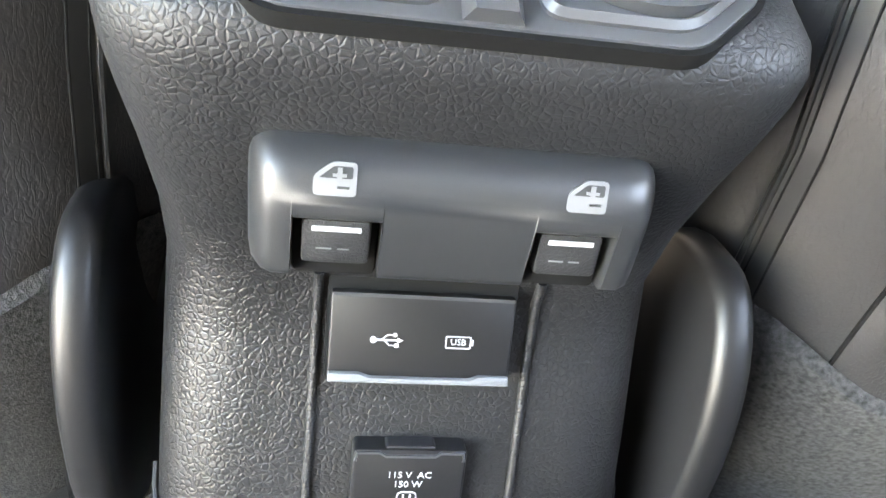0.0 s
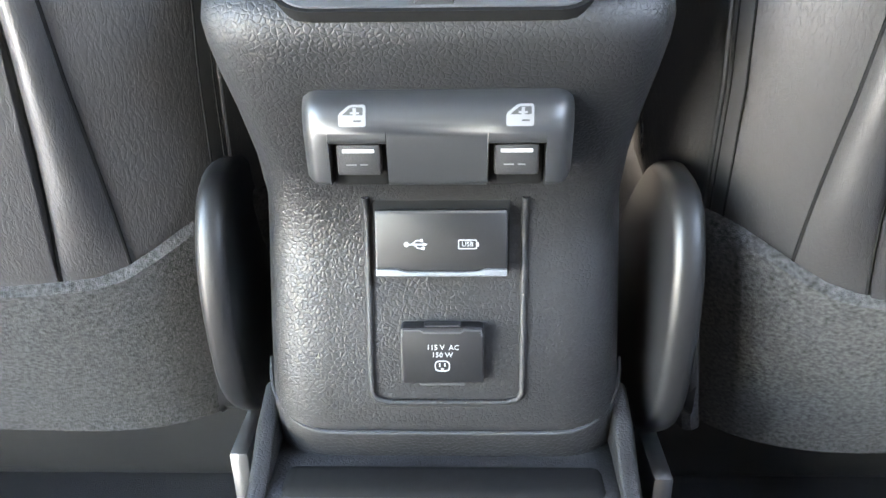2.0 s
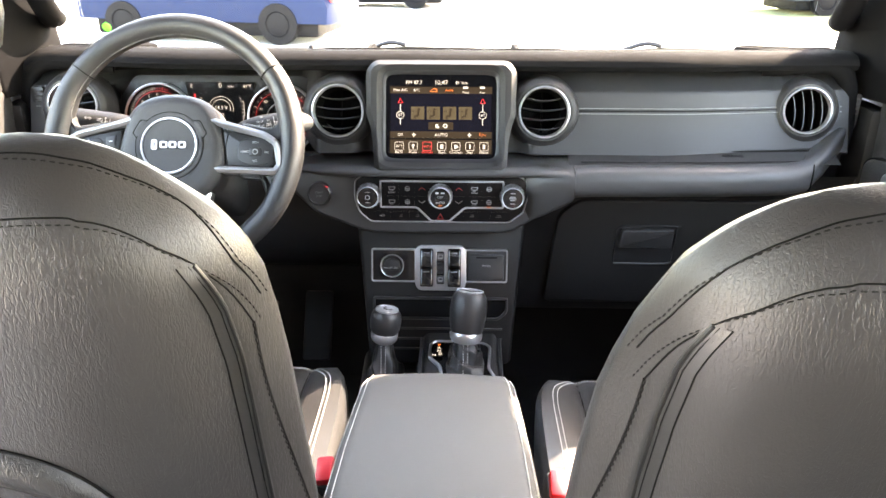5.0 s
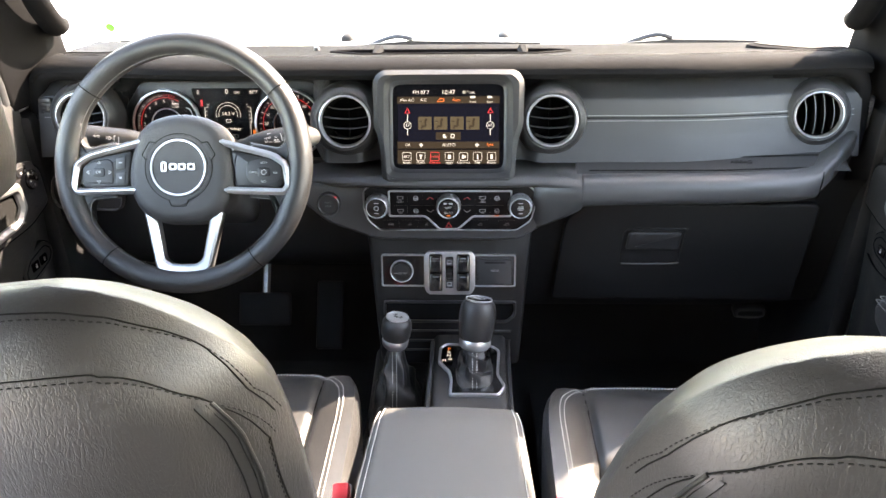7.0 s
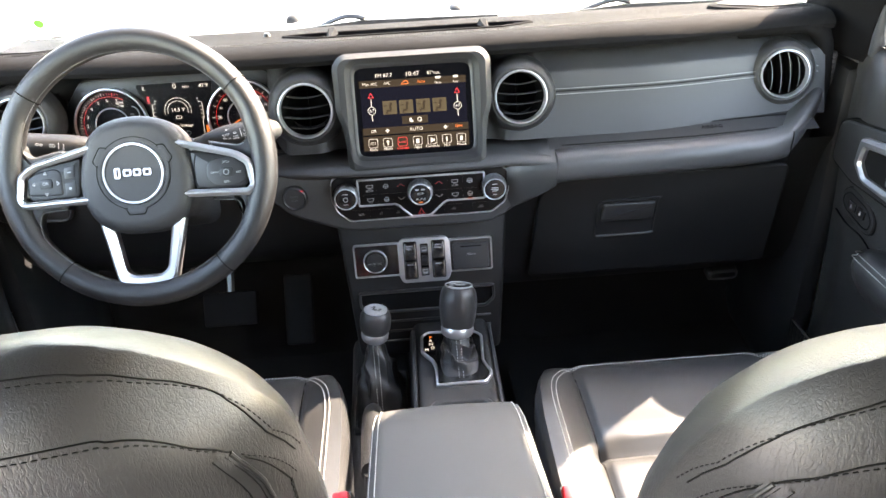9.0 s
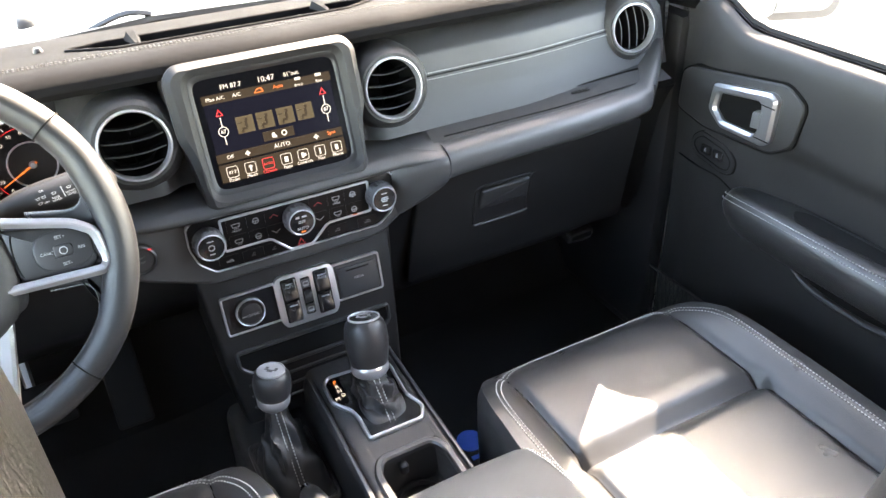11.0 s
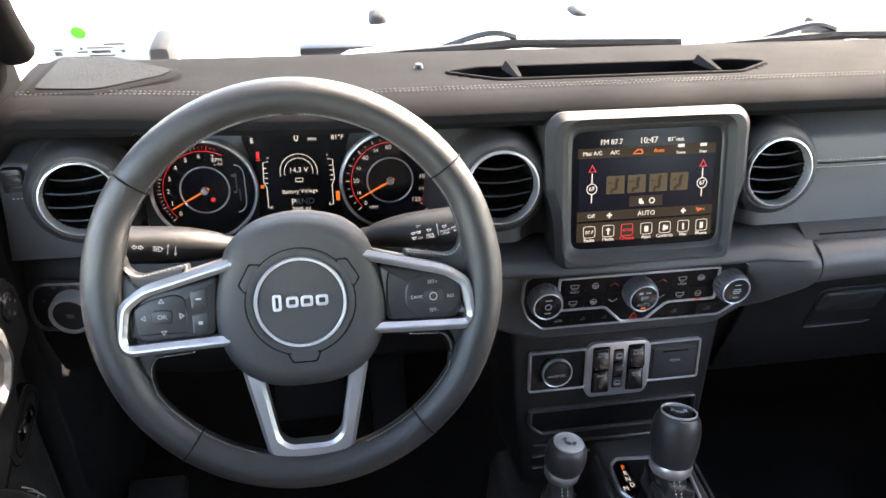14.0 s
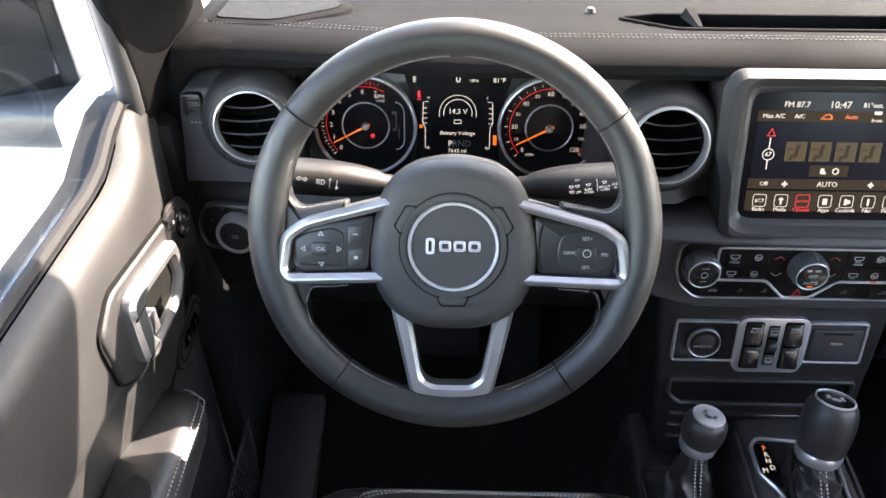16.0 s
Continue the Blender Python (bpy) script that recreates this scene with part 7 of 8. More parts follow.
    for s in (-1, 1):
        # zipped and piped closing of the cover down both rear corners
        zl = [(0.236, 0.792 + dz), (0.242, 0.780 + dz), (0.248, 0.760 + dz), (0.253, 0.72 + dz), (0.2565, 0.66), (0.262, 0.58), (0.265, 0.50), (0.256, 0.37)]
        sd = lambda off, z: s * (mix([(z2, d2) for d2, z2 in zl[::-1]], z) + wide - off) / prof(z)[0]
        zz = span(0.37, 0.792 + dz, 50)
        part("zip_tape", sheet(B(), lambda u, z: at(sd(0.0075 - 0.0095 * u, z), z, 0.0010), span(0, 1, 5), zz), SEATTRIM, back, "narrow smooth zip tape")
        for off, r, out in ((0.0077, 0.0006, 0.0004), (0.0028, 0.0004, 0.0012)):
            part("zip_seam", sweep(B(), [at(sd(off, z), z, out) for z in zz], r, n=6), SEAM_SHADE, back)
        part("piping", sweep(B(), [at(sd(0.0004, z), z, 0.0010) for z in zz], 0.0016, n=8), SEATTRIM, back)
        tz = lambda u, v: 0.798 + dz - 0.006 * u - 0.014 * v
        part("tab", sheet(B(), lambda u, v: at(s * (0.2285 + wide + 0.0075 * u + 0.005 * v) / prof(tz(u, v))[0], tz(u, v), 0.0014), span(0, 1, 9), span(0, 1, 6)), LEATHER, back, "small leather tab")
        # side seam that runs on down from the shoulder
        sp = [on(s * LO[-1][0], LO[-1][1] + dz, 0.0006)]
        for z, f in ((0.70, 0.272), (0.66, 0.278), (0.60, 0.288), (0.55, 0.295), (0.48, 0.303), (0.40, 0.312)):
            w, yb, yf = prof(z)
            y = f + dyt * smooth(0.36, 0.8, z) + dy * (1 - smooth(0.36, 0.8, z))
            k = min(0.97, abs(2 * y - yb - yf) / (yf - yb))
            sp.append(Vector((xc + s * w * (1 - k ** NY) ** (1 / NX) + s * 0.0004 + bolster(y, z, s), y, z)))
        part("side_seam", sweep(B(), curve(sp, 5), 0.0009, n=6), SEAM_SHADE, back)
        part("stitching", stitches(B(), curve([p + Vector((s * 0.0008, -0.0045, 0)) for p in sp], 5), 0.0056, 0.0036, 0.0007), BLACKTHREAD, back, "dark top stitching")
    # padded strip that arches round the map pocket, between two seams: outer and inner edge
    ox = 0.018 if inner < 0 else 0.0
    strip = [(0.207, 0.352, 0.174, 0.346), (0.206, 0.40, 0.181, 0.40), (0.203, 0.465, 0.186, 0.46), (0.200, 0.52, 0.186, 0.515), (0.197, 0.56, 0.183, 0.55),
             (0.191, 0.597, 0.176, 0.587), (0.179, 0.638, 0.164, 0.614), (0.150, 0.673, 0.140, 0.646), (0.10, 0.692, 0.095, 0.664), (0.0, 0.70, 0.0, 0.672)]
    strip = strip + [(-d, z, -e, q) for d, z, e, q in strip[-2::-1]]
    outer = [(p.x + math.copysign(ox, p.x) * smooth(0, 0.1, abs(p.x)), p.y) for p in curve([(d, z, 0) for d, z, e, q in strip], 6)]
    inside = [(p.x + math.copysign(ox, p.x) * smooth(0, 0.1, abs(p.x)), p.y) for p in curve([(e, q, 0) for d, z, e, q in strip], 6)]
    n = len(outer)

    def padded(i, u):
        (d, z), (e, q) = outer[i], inside[i]
        return on(d + (e - d) * u, z + (q - z) * u, 0.0008 + 0.0075 * math.sin(math.pi * u) ** 0.8 * smooth(0.345, 0.40, z))
    part("pocket_strip", sheet(B(), padded, list(range(n)), span(0, 1, 9)), LEATHER, back, "padded leather strip round the map pocket")
    for line in (outer, inside):
        part("strip_seam", sweep(B(), [on(d, z, 0.0004) for d, z in line], 0.0011, n=6), SEAM_SHADE, back)
    for i in (36, n - 37):
        part("strip_seam", sweep(B(), [padded(i, u) for u in span(0, 1, 9)], 0.0010, n=6), SEAM_SHADE, back)
    # map pocket: a slack panel with a stitched roll along its mouth
    edge_in = lambda z: mix([(0.34, 0.174), (0.40, 0.181), (0.46, 0.186), (0.515, 0.186), (0.55, 0.183)], z) + ox - 0.002
    slack = [(0.344, 0.003), (0.38, 0.007), (0.43, 0.009), (0.47, 0.0085), (0.488, 0.0065), (0.495, 0.0035), (0.4975, 0.0025), (0.500, 0.004), (0.505, 0.0080), (0.512, 0.0105), (0.519, 0.0095), (0.524, 0.0060), (0.5275, 0.0015)]
    pk = part("map_pocket", sheet(B(), lambda k, z: on(k * edge_in(z), z, mix(slack, z) * (1 - 0.5 * abs(k) ** 8) + 0.0012 * math.sin(9 * k + 30 * z)), span(-1, 1, 40), [z for z, q in slack]), LEATHER, back, "slack leather map pocket")
    for z, out in ((0.4925, 0.0062), (0.5300, 0.0012)):
        part("stitching", stitches(B(), [on(k * edge_in(z), z, out) for k in span(-0.985, 0.985, 80)], 0.0060, 0.0042, 0.0008), DARKTHREAD, pk, "grey stitching along its edge")
    # felt skirt below the leather
    rows = []
    for z, g in ((0.212, 0.001), (0.222, 0.004), (0.235, 0.005), (0.255, 0.005), (0.285, 0.006), (0.320, 0.006), (0.343, 0.006), (0.349, 0.002)):
        up = lambda a: z + 0.030 * smooth(0.72, 0.96, abs(a)) * smooth(0.255, 0.349, z) - 0.012 * smooth(0.3, 0.9, abs(a)) * smooth(0.26, 0.18, z)
        rows.append([at(a, up(a), g) for a in [math.sin(q) for q in span(-1.50, 1.50, 40)]])
    rows = [list(r) for r in rows]
    bm = put(B(), [v for r in rows for v in r], [(j * 40 + i, j * 40 + i + 1, (j + 1) * 40 + i + 1, (j + 1) * 40 + i) for j in range(len(rows) - 1) for i in range(39)])
    part("felt_skirt", bm, FELT, t, "grey felt skirt")
    hem = [Vector(rows[j][36 if inner > 0 else 3]) + Vector((inner * 0.006, -0.004, 0)) for j in range(5)]
    part("felt_hem", sweep(B(), curve(hem, 4), 0.0075, n=8), FELT, t)
    if inner > 0:
        rows = []
        for z, k, q in ((0.893, 0.70, 0.60), (0.897, 0.86, 0.78), (0.906, 0.96, 0.92), (0.925, 1.0, 1.0), (0.97, 1.0, 1.0), (1.000, 0.985, 0.96), (1.018, 0.95, 0.88), (1.028, 0.88, 0.74), (1.032, 0.76, 0.52)):
            rows.append([(xc - 0.005 + 0.120 * k * math.copysign(abs(math.cos(a)) ** 0.40, math.cos(a)), 0.298 + 0.040 * q * math.copysign(abs(math.sin(a)) ** 0.75, math.sin(a)), z) for a in span(0, 2 * math.pi, 65)[:-1]])
        hr = part("headrest", loft(B(), rows), LEATHER, t, "padded leather headrest")
        for sx in (-1, 1):
            part("headrest_seam", sweep(B(), [(xc - 0.005 + sx * 0.1135 * k, 0.298 - 0.0235 * q, z) for z, k, q in ((0.905, 0.965, 0.95), (0.925, 1.0, 1.0), (0.97, 1.0, 1.0), (1.000, 0.985, 0.97), (1.018, 0.95, 0.90))], 0.0011, n=6), SEAM_SHADE, hr)
            part("headrest_post", sweep(B(), [(xc + sx * 0.060, 0.296, 0.84), (xc + sx * 0.060, 0.297, 0.90)], 0.006, n=10), STEEL, t, "steel headrest post")
    # hinge cover beside the console, and its bracket
    xi = -0.103 if inner > 0 else 0.125
    rows = []
    for x, k in ((-0.008, 0.94), (-0.0065, 0.972), (-0.003, 0.99), (0.003, 0.985), (0.006, 0.965), (0.0075, 0.93)):
        pr = [(0.246, 0.272), (0.233, 0.32), (0.235, 0.365), (0.250, 0.396), (0.274, 0.404), (0.31, 0.395), (0.37, 0.33), (0.38, 0.25), (0.30, 0.235)]
        pr = curve([(0.30 + (y - 0.30) * k, 0.32 + (z - 0.32) * k, 0) for y, z in pr], 4, True)
        rows.append([(xi + inner * x, p.x + dy, p.y) for p in pr])
    part("hinge_cover", loft(B(), rows), HINGE, t, "black plastic hinge cover")
    part("bracket", box(B(), (xi - inner * 0.002, 0.262 + dy, 0.20), (0.012, 0.05, 0.09), 0.004, 2), STEEL, t, "bare steel bracket")
    # cushion
    wy = [(0.36, 0.222), (0.60, 0.224), (0.70, 0.222), (0.76, 0.214), (0.80, 0.196), (0.825, 0.170), (0.840, 0.135), (0.846, 0.10)]
    fz = [(0.36, 0.0), (0.76, 0.0), (0.795, -0.006), (0.815, -0.016), (0.832, -0.034), (0.842, -0.058), (0.846, -0.085)]
    sx = lambda y: 0.148

    Y = lambda y: y + (0.058 if inner > 0 else 0.030) * smooth(0.62, 0.82, y)

    def top(dx, y):
        e = abs(dx)
        z = 0.350 + mix(fz, y)
        z += 0.020 * smooth(0.145, 0.20, e) * smooth(0.83, 0.72, y)
        z -= 0.007 * math.exp(-((e - sx(y)) / 0.006) ** 2) * smooth(0.836, 0.815, y)
        z -= 0.016 * math.exp(-((y - 0.648 + 0.12 * dx * dx) / 0.011) ** 2) * smooth(0.165, 0.145, e)
        z += 0.006 * math.exp(-((y - 0.672) / 0.02) ** 2) * smooth(0.15, 0.10, e)
        return z
    ys = [0.36, 0.42, 0.48, 0.54, 0.59, 0.62, 0.632, 0.640, 0.646, 0.652, 0.660, 0.67, 0.69, 0.72, 0.75, 0.775, 0.795, 0.81, 0.822, 0.832, 0.839, 0.844, 0.846]
    rows = []
    for y in ys:
        w = mix(wy, y)
        es = [k * w for k in span(-0.965, 0.965, 141)]
        edge = top(es[0], y)
        foot = 0.26 - 0.09 * smooth(0.42, 0.56, y)
        ring = [(xk - w * 0.97, y, foot), (xk - w * 1.0, y, edge - 0.06), (xk - w * 1.0, y, edge - 0.025), (xk - w * 0.99, y, edge - 0.010)]
        ring += [(xk + e, y, top(e, y)) for e in es]
        ring += [(xk + w * 0.99, y, edge - 0.010), (xk + w * 1.0, y, edge - 0.025), (xk + w * 1.0, y, edge - 0.06), (xk + w * 0.97, y, foot)]
        rows.append([(a, Y(b), c) for a, b, c in ring])
    cu = part("cushion", loft(B(), rows), LEATHER_S, t, "padded leather cushion")
    bm = B()
    rim = rounded([(-0.196, 0.30), (0.196, 0.30), (0.196, 0.822), (-0.196, 0.822)], [0.005, 0.005, 0.115, 0.115], 16)
    for off in (0.0, 0.0065):
        ln = dense(inset(rim, off), 0.006)
        k0 = min(range(len(ln)), key=lambda i: (abs(ln[i][1] - 0.40) + (ln[i][0] < 0) * 9))
        ln = ln[k0:] + ln[:k0]
        ln = [p for p in ln if p[1] >= 0.395]
        stitches(bm, [(xk + x, Y(y), top(x, y) + 0.0006) for x, y in ln], 0.0050, 0.0036, 0.0009)
    part("stitching", bm, THREAD, cu, "pale double stitching round the edge")
    for s in (-1, 1):
        part("cushion_seam", sweep(B(), [(xk + s * sx(y), Y(y), top(sx(y), y) + 0.0005) for y in span(0.40, 0.828, 60)], 0.0011, n=6), SEAM_SHADE, cu)
    part("base", box(B(), (xk, 0.62, 0.115), (0.38, 0.36, 0.15), 0.02, 2), LOWER, t, "dark seat base")
    xs = xk - 0.205 if inner < 0 else xk + 0.222
    part("side_shield", loft(B(), [[(xs + x, y, z) for y, z in rounded([(0.30, 0.22), (0.52, 0.22), (0.505, 0.345), (0.44, 0.405), (0.31, 0.415)], 0.02 * k, 4)] for x, k in ((-0.011, 0.6), (-0.008, 1.0), (0.008, 1.0), (0.011, 0.6))]), HINGE, t, "black plastic side shield")
    # buckle
    b = thing("seat_belt_buckle", (buckle[0], buckle[1], 0.20), "red-buttoned seat belt buckle beside the armrest", "buckle", "seat belt buckles")
    M = Matrix.Translation(buckle) @ Matrix.Rotation(radians(-inner * 8), 4, "Y") @ Matrix.Rotation(radians(18), 4, "X") @ Matrix.Translation((0, 0, -0.047))
    part("housing", box(B(), (0, 0, 0), (0.026, 0.040, 0.075), 0.005, 2, M), DARK, b)
    part("release", box(B(), (0, 0, 0.040), (0.021, 0.034, 0.014), 0.004, 2, M), RED, b, "red release button")
    part("stalk", box(B(), (0, -0.01, -0.085), (0.014, 0.026, 0.11), 0.003, 1, M), DARK, b)
    return t


seat("driver_seat", "black leather driver seat with felt-backed lower panel", -0.360, 0.0, 0.0, 1, 0.0, 0.0, -0.347, (-0.124, 0.555, 0.395))
seat("passenger_seat", "black leather passenger seat, set lower and further back", 0.408, -0.018, -0.042, -1, -0.013, 0.006, 0.360, (0.148, 0.533, 0.398))
# ---- doors ----


def ccw(pts):
    ar = sum(p[0] * q[1] - q[0] * p[1] for p, q in zip(pts, pts[1:] + pts[:1]))
    return pts if ar > 0 else pts[::-1]


def door(sgn):
    name = "door_1" if sgn < 0 else "door_2"

    def X(y, z):
        """How far out the inner face of the door lies."""
        x = mix([(0.05, 0.715), (0.30, 0.715), (0.42, 0.708), (0.50, 0.700), (0.60, 0.692), (0.66, 0.691), (0.692, 0.693), (0.704, 0.697), (0.711, 0.704), (0.715, 0.716)], z)
        x += 0.016 * smooth(0.88, 0.77, y) * smooth(0.580, 0.545, z) * smooth(0.42, 0.46, z)
        return x + 0.02 * smooth(0.98, 1.06, y)

    def sill(y):
        return 0.715 + 0.035 * smooth(0.93, 1.03, y)
    zs = [0.05, 0.15, 0.25, 0.30, 0.36, 0.42, 0.44, 0.46, 0.50, 0.535, 0.545, 0.555, 0.565, 0.575, 0.585, 0.60, 0.64, 0.67, 0.682, 0.692, 0.700, 0.706, 0.711, 0.715]
    bm = sheet(B(), lambda y, z: (sgn * X(y, z), y, z + (sill(y) - 0.715) * smooth(0.55, 0.70, z)), span(-0.02, 1.075, 60), zs)
    sheet(bm, lambda y, u: (sgn * (0.722 + 0.035 * u), y, sill(y) - 0.004 * u), span(-0.02, 1.075, 30), [0, 0.5, 1.0])
    sheet(bm, lambda y, z: (sgn * 0.757, y, z if z < 0.7 else sill(y) - 0.004), span(-0.02, 1.075, 30), [0.05, 0.4, 0.712])
    put(bm, [(sgn * X(1.075, z), 1.075, z) for z in (0.05, 0.715)] + [(sgn * 0.757, 1.075, 0.715), (sgn * 0.757, 1.075, 0.05)], [(0, 1, 2, 3)])
    d = tagged(part(name, bm, DOORTRIM), "closed front door with a dark grained trim panel", "door", kind="structure")
    part("sill_seal", sheet(B(), lambda y, u: (sgn * (0.7165 + 0.042 * u), y, sill(y) + 0.0022 - 0.004 * u), span(-0.02, 1.06, 30), span(0, 1, 4)), RUBBER, d, "black rubber strip along the window sill")
    # window seal, pane and frame
    part("window_seal", sweep(B(), [(sgn * 0.726, y, sill(y) + 0.004) for y in span(-0.02, 1.03, 30)], 0.006, n=6), RUBBER, d)
    pane = part("pane", put(B(), [(sgn * 0.736, -0.02, 0.70), (sgn * 0.736, 1.02, 0.72), (sgn * 0.700, 0.95, 1.17), (sgn * 0.700, -0.02, 1.17), (sgn * 0.740, -0.02, 0.70), (sgn * 0.740, 1.02, 0.72), (sgn * 0.704, 0.95, 1.17), (sgn * 0.704, -0.02, 1.17)],
                            [(0, 1, 2, 3), (7, 6, 5, 4), (0, 4, 5, 1), (1, 5, 6, 2), (2, 6, 7, 3), (3, 7, 4, 0)]), PANE, d, "clear side window")
    pane.visible_shadow = False
    part("window_frame", sweep(B(), curve([(sgn * 0.722, 1.050, 0.735), (sgn * 0.718, 1.040, 0.82), (sgn * 0.713, 1.015, 0.97), (sgn * 0.707, 0.975, 1.10), (sgn * 0.704, 0.91, 1.155), (sgn * 0.702, 0.4, 1.165), (sgn * 0.702, -0.02, 1.165)], 5), 0.012, n=10), SATIN, d)

    def fr(y, z, out=0.0):
        """A frame on the door face: local x along the door, y up, z into the cabin."""
        m = Matrix(((0, 0, -sgn), (-sgn, 0, 0), (0, 1, 0))).to_4x4()
        return Matrix.Translation((sgn * (X(y, z) - out), y, z)) @ m

    def loc(pts, y0, z0):
        return ccw([(-sgn * (y - y0), z - z0) for y, z in pts])
    y0, z0 = 0.92, 0.61
    F = fr(y0, z0)
    pts = rounded(loc([(1.045, 0.628), (1.028, 0.640), (0.842, 0.668), (0.806, 0.647), (0.815, 0.580), (0.852, 0.556), (0.985, 0.552), (1.047, 0.566)], y0, z0), 0.012, 4)
    hp = part("handle_plate", plate(B(), pts, -0.012, 0.0060, F, 0.004, 3), PLASTIC, d, "dark handle surround")
    part("plate_joint", band(B(), inset(pts, -0.003), pts, -0.01, 0.0030, F), SEAM_SHADE, d)
    # pull handle: a silver loop with a lock lever
    o = rounded(loc([(0.968, 0.634), (0.858, 0.652), (0.846, 0.645), (0.846, 0.578), (0.858, 0.568), (0.944, 0.568), (0.972, 0.590)], y0, z0), 0.008, 4)
    i = rounded(loc([(0.952, 0.622), (0.878, 0.634), (0.872, 0.628), (0.872, 0.588), (0.878, 0.581), (0.938, 0.580), (0.956, 0.596)], y0, z0), 0.005, 4)
    part("pull_handle", band(B(), o, i, 0.004, 0.018, F, 0.0045), SPOKE, hp, "satin silver pull handle")
    # shade inside the loop, painted as a near-black plate
    part("handle_shade", plate(B(), i, 0.002, 0.0085, F), SEAM_SHADE, hp)
    part("lock_lever", plate(B(), rounded(loc([(0.882, 0.618), (0.866, 0.620), (0.866, 0.594), (0.882, 0.592)], y0, z0), 0.003, 3), 0.008, 0.0200, F, 0.002), SPOKE, hp, "small lock lever")
    for z in (0.580, 0.632):
        part("handle_seam", box(B(), (-sgn * (0.859 - y0), z - z0, 0.0178), (0.027, 0.0014, 0.001), 0, 1, F), SEAM_SHADE, hp)
    # lock buttons
    y1, z1 = 0.962, 0.511
    dy1, dz1 = (0.0, 0.0) if sgn > 0 else (0.030, -0.034)
    F1 = fr(y1 + dy1, z1 + dz1)
    sl = rounded(loc([(y1 + 1.22 * (a - y1), z1 + 1.22 * (b - z1)) for a, b in ((1.000, 0.522), (0.985, 0.534), (0.940, 0.528), (0.922, 0.512), (0.926, 0.492), (0.942, 0.488), (0.990, 0.496), (1.002, 0.508))], y1, z1), 0.010, 4)
    ls = part("lock_switch", plate(B(), sl, -0.008, 0.004, F1, 0.002), DARK, d)
    part("switch_groove", band(B(), inset(sl, 0.0065), inset(sl, 0.0085), 0.003, 0.0046, F1), SEAM_SHADE, ls)
    part("switch_joint", band(B(), inset(sl, -0.0022), sl, -0.006, 0.0012, F1), SEAM_SHADE, ls)
    for k in (-1, 1):
        b = part("lock_button", plate(B(), rrect(0.022, 0.016, 0.003, 3, k * 0.013, 0), 0.002, 0.0065, F1, 0.002), GLOSS, ls)
        part("lock_print", bars(B(), [(k * 0.013, -0.001, 0.004, 0.004), (k * 0.013, 0.003, 0.003, 0.0015)], F1, 0.0068), WHITEMARK, b)
    if sgn < 0:
        F2 = fr(1.000, 0.628)
        ms = part("mirror_switch", plate(B(), rounded([(-0.030, -0.020), (0.010, -0.030), (0.028, -0.020), (0.028, 0.020), (-0.010, 0.030), (-0.030, 0.016)], 0.010, 4), 0.006, 0.0105, F2, 0.002), DARK, d)
        part("mirror_pad", lathe(B(), [(0.0165, 0.008), (0.0165, 0.013), (0.014, 0.0150), (0.0, 0.0145)], F2 @ Matrix.Translation((0.010, -0.006, 0)), 30), GLOSS, ms)
        part("mirror_rocker", plate(B(), rrect(0.026, 0.013, 0.003, 3, -0.012, 0.016), 0.008, 0.0135, F2, 0.002), GLOSS, ms)
        part("mirror_print", bars(B(), [(0.010, 0.003, 0.003, 0.003), (0.010, -0.015, 0.003, 0.003), (0.001, -0.006, 0.003, 0.003), (0.019, -0.006, 0.003, 0.003), (-0.018, 0.016, 0.003, 0.003), (-0.006, 0.016, 0.003, 0.003)], F2, 0.0152), WHITEMARK, ms)
    # armrest
    rows = []
    nose = [(0.914 - 0.060 * s, 0.455 + 0.032 * g, 0.704 - 0.058 * g, 0.010 + 0.062 * g) for s, g in [(s, math.sqrt(1 - (1 - s) ** 2)) for s in (0.0, 0.03, 0.10, 0.22, 0.40, 0.65, 1.0)]]
    for y, zt, xi, th in nose + [(0.78, 0.489, 0.643, 0.075), (0.60, 0.492, 0.640, 0.075), (0.30, 0.490, 0.640, 0.075), (0.0, 0.486, 0.645, 0.075)]:
        rows.append([(sgn * x, y, z) for x, z in rounded([(0.715, zt - th - 0.02), (xi + 0.020, zt - th), (xi + 0.002, zt - th * 0.55), (xi, zt - 0.016), (xi + 0.018, zt), (0.715, zt - 0.004)], [0.001, 0.004 + 0.08 * th, 0.16 * th, 0.16 * th, 0.16 * th, 0.001], 4)])
    ar = part("armrest", loft(B(), rows), LEATHER_S, d, "padded leather armrest")
    bm = B()
    for a, b in ((0.008, -0.0050), (0.0035, -0.0115)):
        stitches(bm, curve([(sgn * (xi + a + (0.003 if y < 0.86 else 0.0)), y, zt + b) for y, zt, xi in ((0.910, 0.470, 0.676), (0.896, 0.480, 0.659), (0.875, 0.486, 0.649), (0.78, 0.489, 0.643), (0.60, 0.492, 0.640), (0.30, 0.490, 0.640))], 8), 0.0050, 0.0036, 0.0009)
    part("stitching", bm, THREAD, ar, "pale double stitching")
    # armrest stays solid here; a dark flat plate paints the recess's shade
    part("pull_cup_shade", plate(B(), ccw(rounded([(sgn * 0.668, 0.77), (sgn * 0.664, 0.72), (sgn * 0.672, 0.62), (sgn * 0.694, 0.55), (sgn * 0.700, 0.60), (sgn * 0.700, 0.76), (sgn * 0.690, 0.785)], 0.010, 4)), 0.470, 0.4915), DARK, ar, "dark plate painted as shade of a grab recess")
    part("panel_seam", sweep(B(), curve([(sgn * (X(y, z) - 0.0004), y, z) for y, z in ((1.06, 0.462), (1.0, 0.468), (0.95, 0.470), (0.915, 0.458))], 5), 0.0016, n=5), SEAM_SHADE, d)
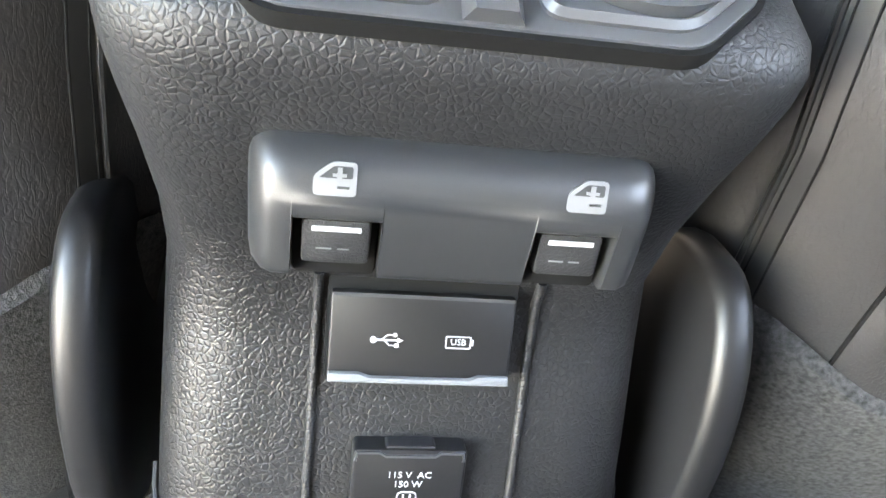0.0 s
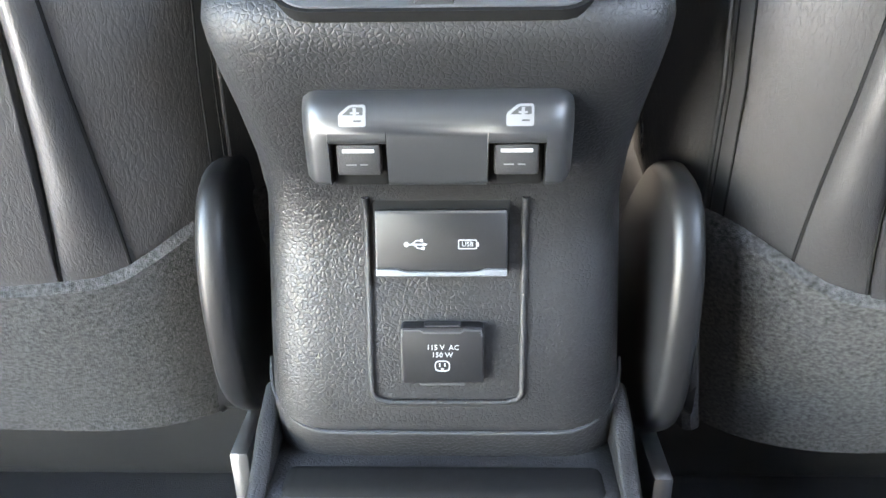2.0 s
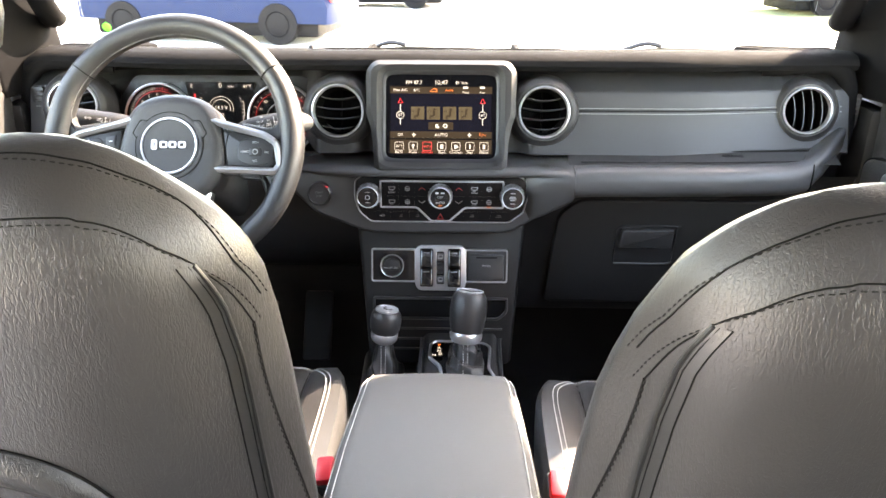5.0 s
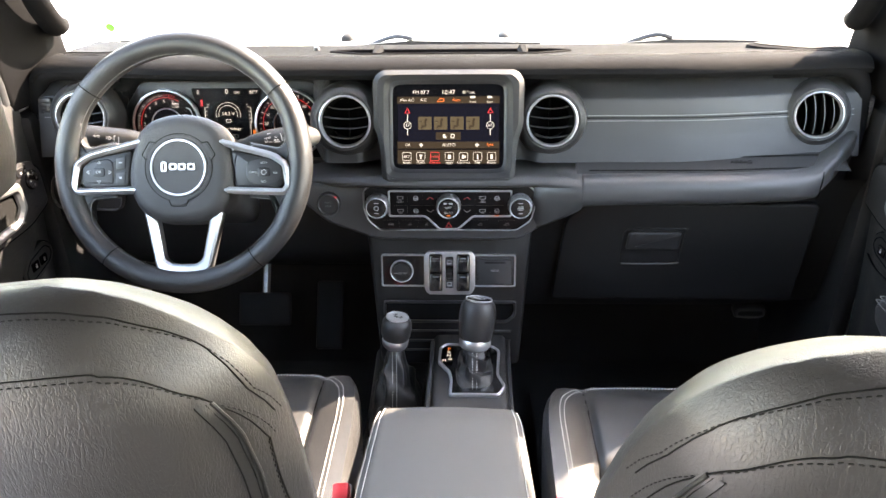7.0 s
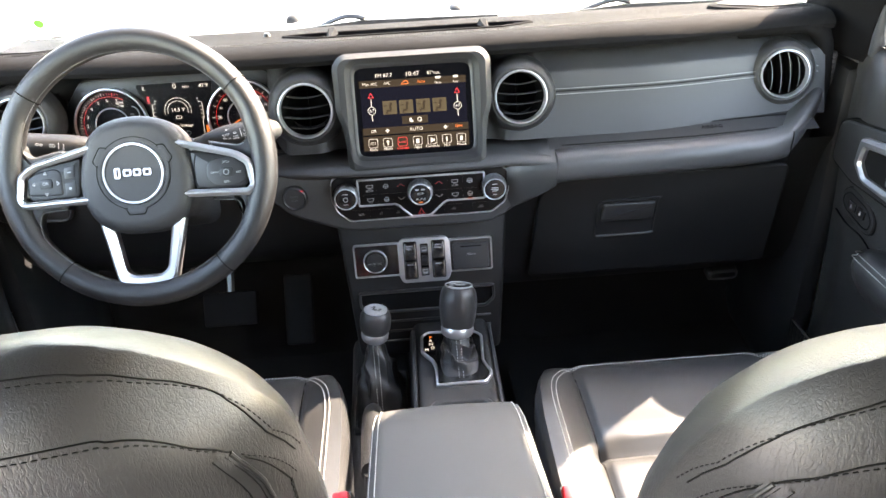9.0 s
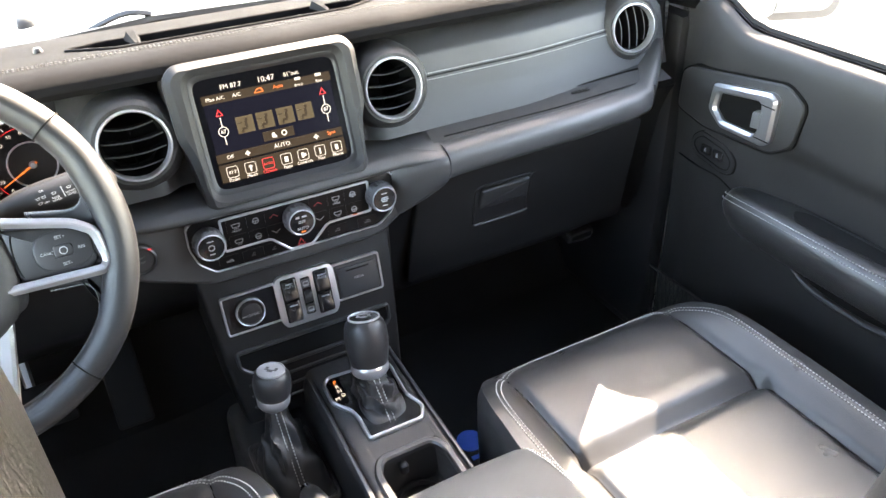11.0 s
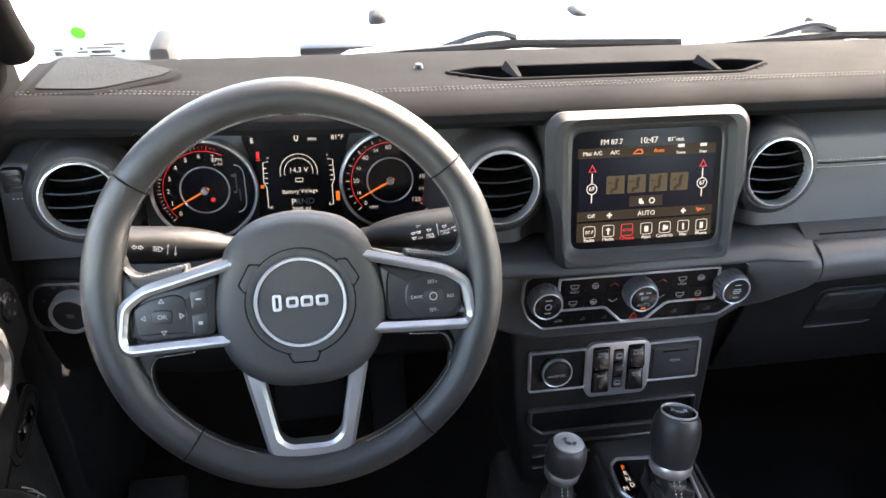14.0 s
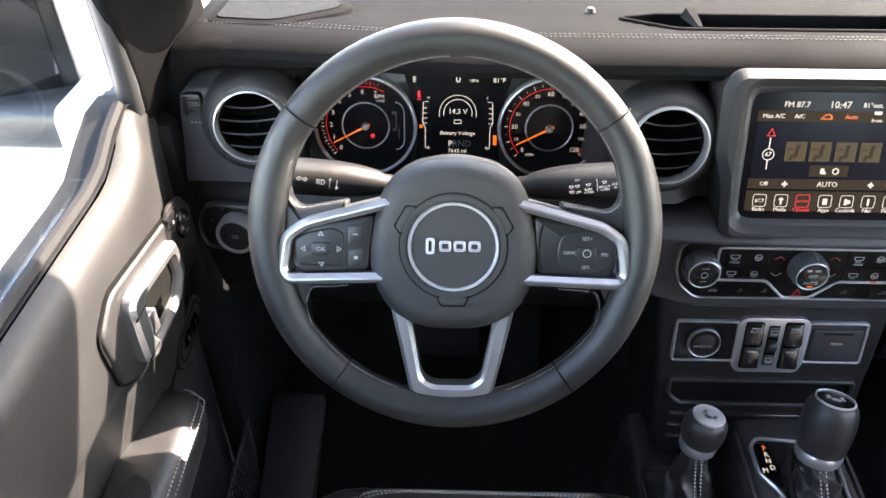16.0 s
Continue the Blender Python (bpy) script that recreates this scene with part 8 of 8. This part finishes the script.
    # map pocket rail and net
    pr = curve([(sgn * (0.704 if z < 0.5 else 0.70), y, z) for y, z in ((0.800, 0.432), (0.775, 0.395), (0.735, 0.372), (0.64, 0.368), (0.58, 0.385), (0.555, 0.420))], 6)
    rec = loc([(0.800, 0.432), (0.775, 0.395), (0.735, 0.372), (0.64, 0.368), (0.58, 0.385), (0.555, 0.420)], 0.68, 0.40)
    # no recess is cut: the pocket's shade is painted as a near-black plate
    part("pocket_recess_shade", plate(B(), rec, -0.004, 0.003, fr(0.68, 0.40)), SEAM_SHADE, d, "near-black plate painted as shade in the door pocket")
    part("pocket_rail", sweep(B(), pr, 0.006, n=8), SATIN, d, "curved pocket rail")
    bm = B()
    for k in range(52):
        for dirn in (-1, 1):
            ya = 0.50 + 0.01125 * k
            p = [(sgn * (0.682 - 0.006 * math.sin(u * 3.14)), ya + dirn * 0.045 * (u - 0.5), 0.237 - 0.150 * u) for u in span(0, 1, 5)]
            if 0.49 < ya < 1.04:
                sweep(bm, p, 0.0011, n=4)
    for z in (0.238, 0.087):
        sweep(bm, [(sgn * 0.682, y, z) for y in span(0.48, 1.05, 8)], 0.0026, n=6)
    part("storage_net", bm, NET, d, "black knotted storage net")
    return d


door(-1)
door(1)


def footwell():
    t = thing("accelerator_pedal", (-0.27, 1.30, 0.10), "dark accelerator pedal in the footwell", "pedal", "pedals")
    part("pad", box(B(), (0, 0, 0), (0.06, 0.018, 0.15), 0.006, 2, Matrix.Translation((-0.27, 1.28, 0.19)) @ Matrix.Rotation(radians(-35), 4, "X")), RUBBER, t)
    t = thing("brake_pedal", (-0.40, 1.28, 0.14), "dark brake pedal in the footwell", "pedal", "pedals")
    part("pad", box(B(), (0, 0, 0), (0.11, 0.018, 0.07), 0.006, 2, Matrix.Translation((-0.40, 1.24, 0.23)) @ Matrix.Rotation(radians(-30), 4, "X")), RUBBER, t)
    part("stem", sweep(B(), [(-0.40, 1.25, 0.24), (-0.40, 1.36, 0.40), (-0.40, 1.40, 0.55)], 0.008, n=6), STEEL, t)
    t = thing("foot_rest", (-0.58, 1.20, 0.05), "dark smooth foot rest by the driver door", "foot rest")
    part("pad", box(B(), (0, 0, 0), (0.085, 0.20, 0.03), 0.006, 2, Matrix.Translation((-0.640, 1.085, 0.105)) @ Matrix.Rotation(radians(22), 4, "X")), SATIN, t)
    t = thing("floor_mat", (0.38, 1.0, 0.05), "blue and white printed paper floor mat", "floor mat")
    part("sheet", box(B(), (0.345, 0.98, 0.056), (0.36, 0.40, 0.004), 0.001, 1), CARPET, t)
    part("print", lathe(B(), [(0.0, 0.003), (0.024, 0.003), (0.024, 0.0)], Matrix.Translation((0.237, 0.978, 0.057)), 30), BLUE, t, "blue printed disc")
    part("print_bar", box(B(), (0.24, 0.940, 0.0595), (0.04, 0.008, 0.002), 0, 1), BLUE, t)
    for sgn in (-1, 1):
        # cowl side trim and grab handle on the pillar
        bm = box(B(), (sgn * 0.715, 1.22, 0.38), (0.04, 0.30, 0.66), 0.015, 2)
        tagged(part("trim", bm, DARK), "dark kick panel beside the footwell", "trim", kind="structure")
        g = thing("grab_handle", (sgn * 0.665, 1.13, 0.79), "black rubber grab handle on the windscreen pillar", "grab handle", "grab handles")
        pts = [(sgn * 0.672, 1.185, 0.835), (sgn * 0.655, 1.140, 0.845), (sgn * 0.648, 1.090, 0.90), (sgn * 0.640, 1.030, 1.02), (sgn * 0.650, 1.03, 1.10), (sgn * 0.668, 1.05, 1.12)]
        part("grip", sweep(B(), curve(pts, 6), 0.020, n=12, flat=0.8), PILLAR, g)


footwell()
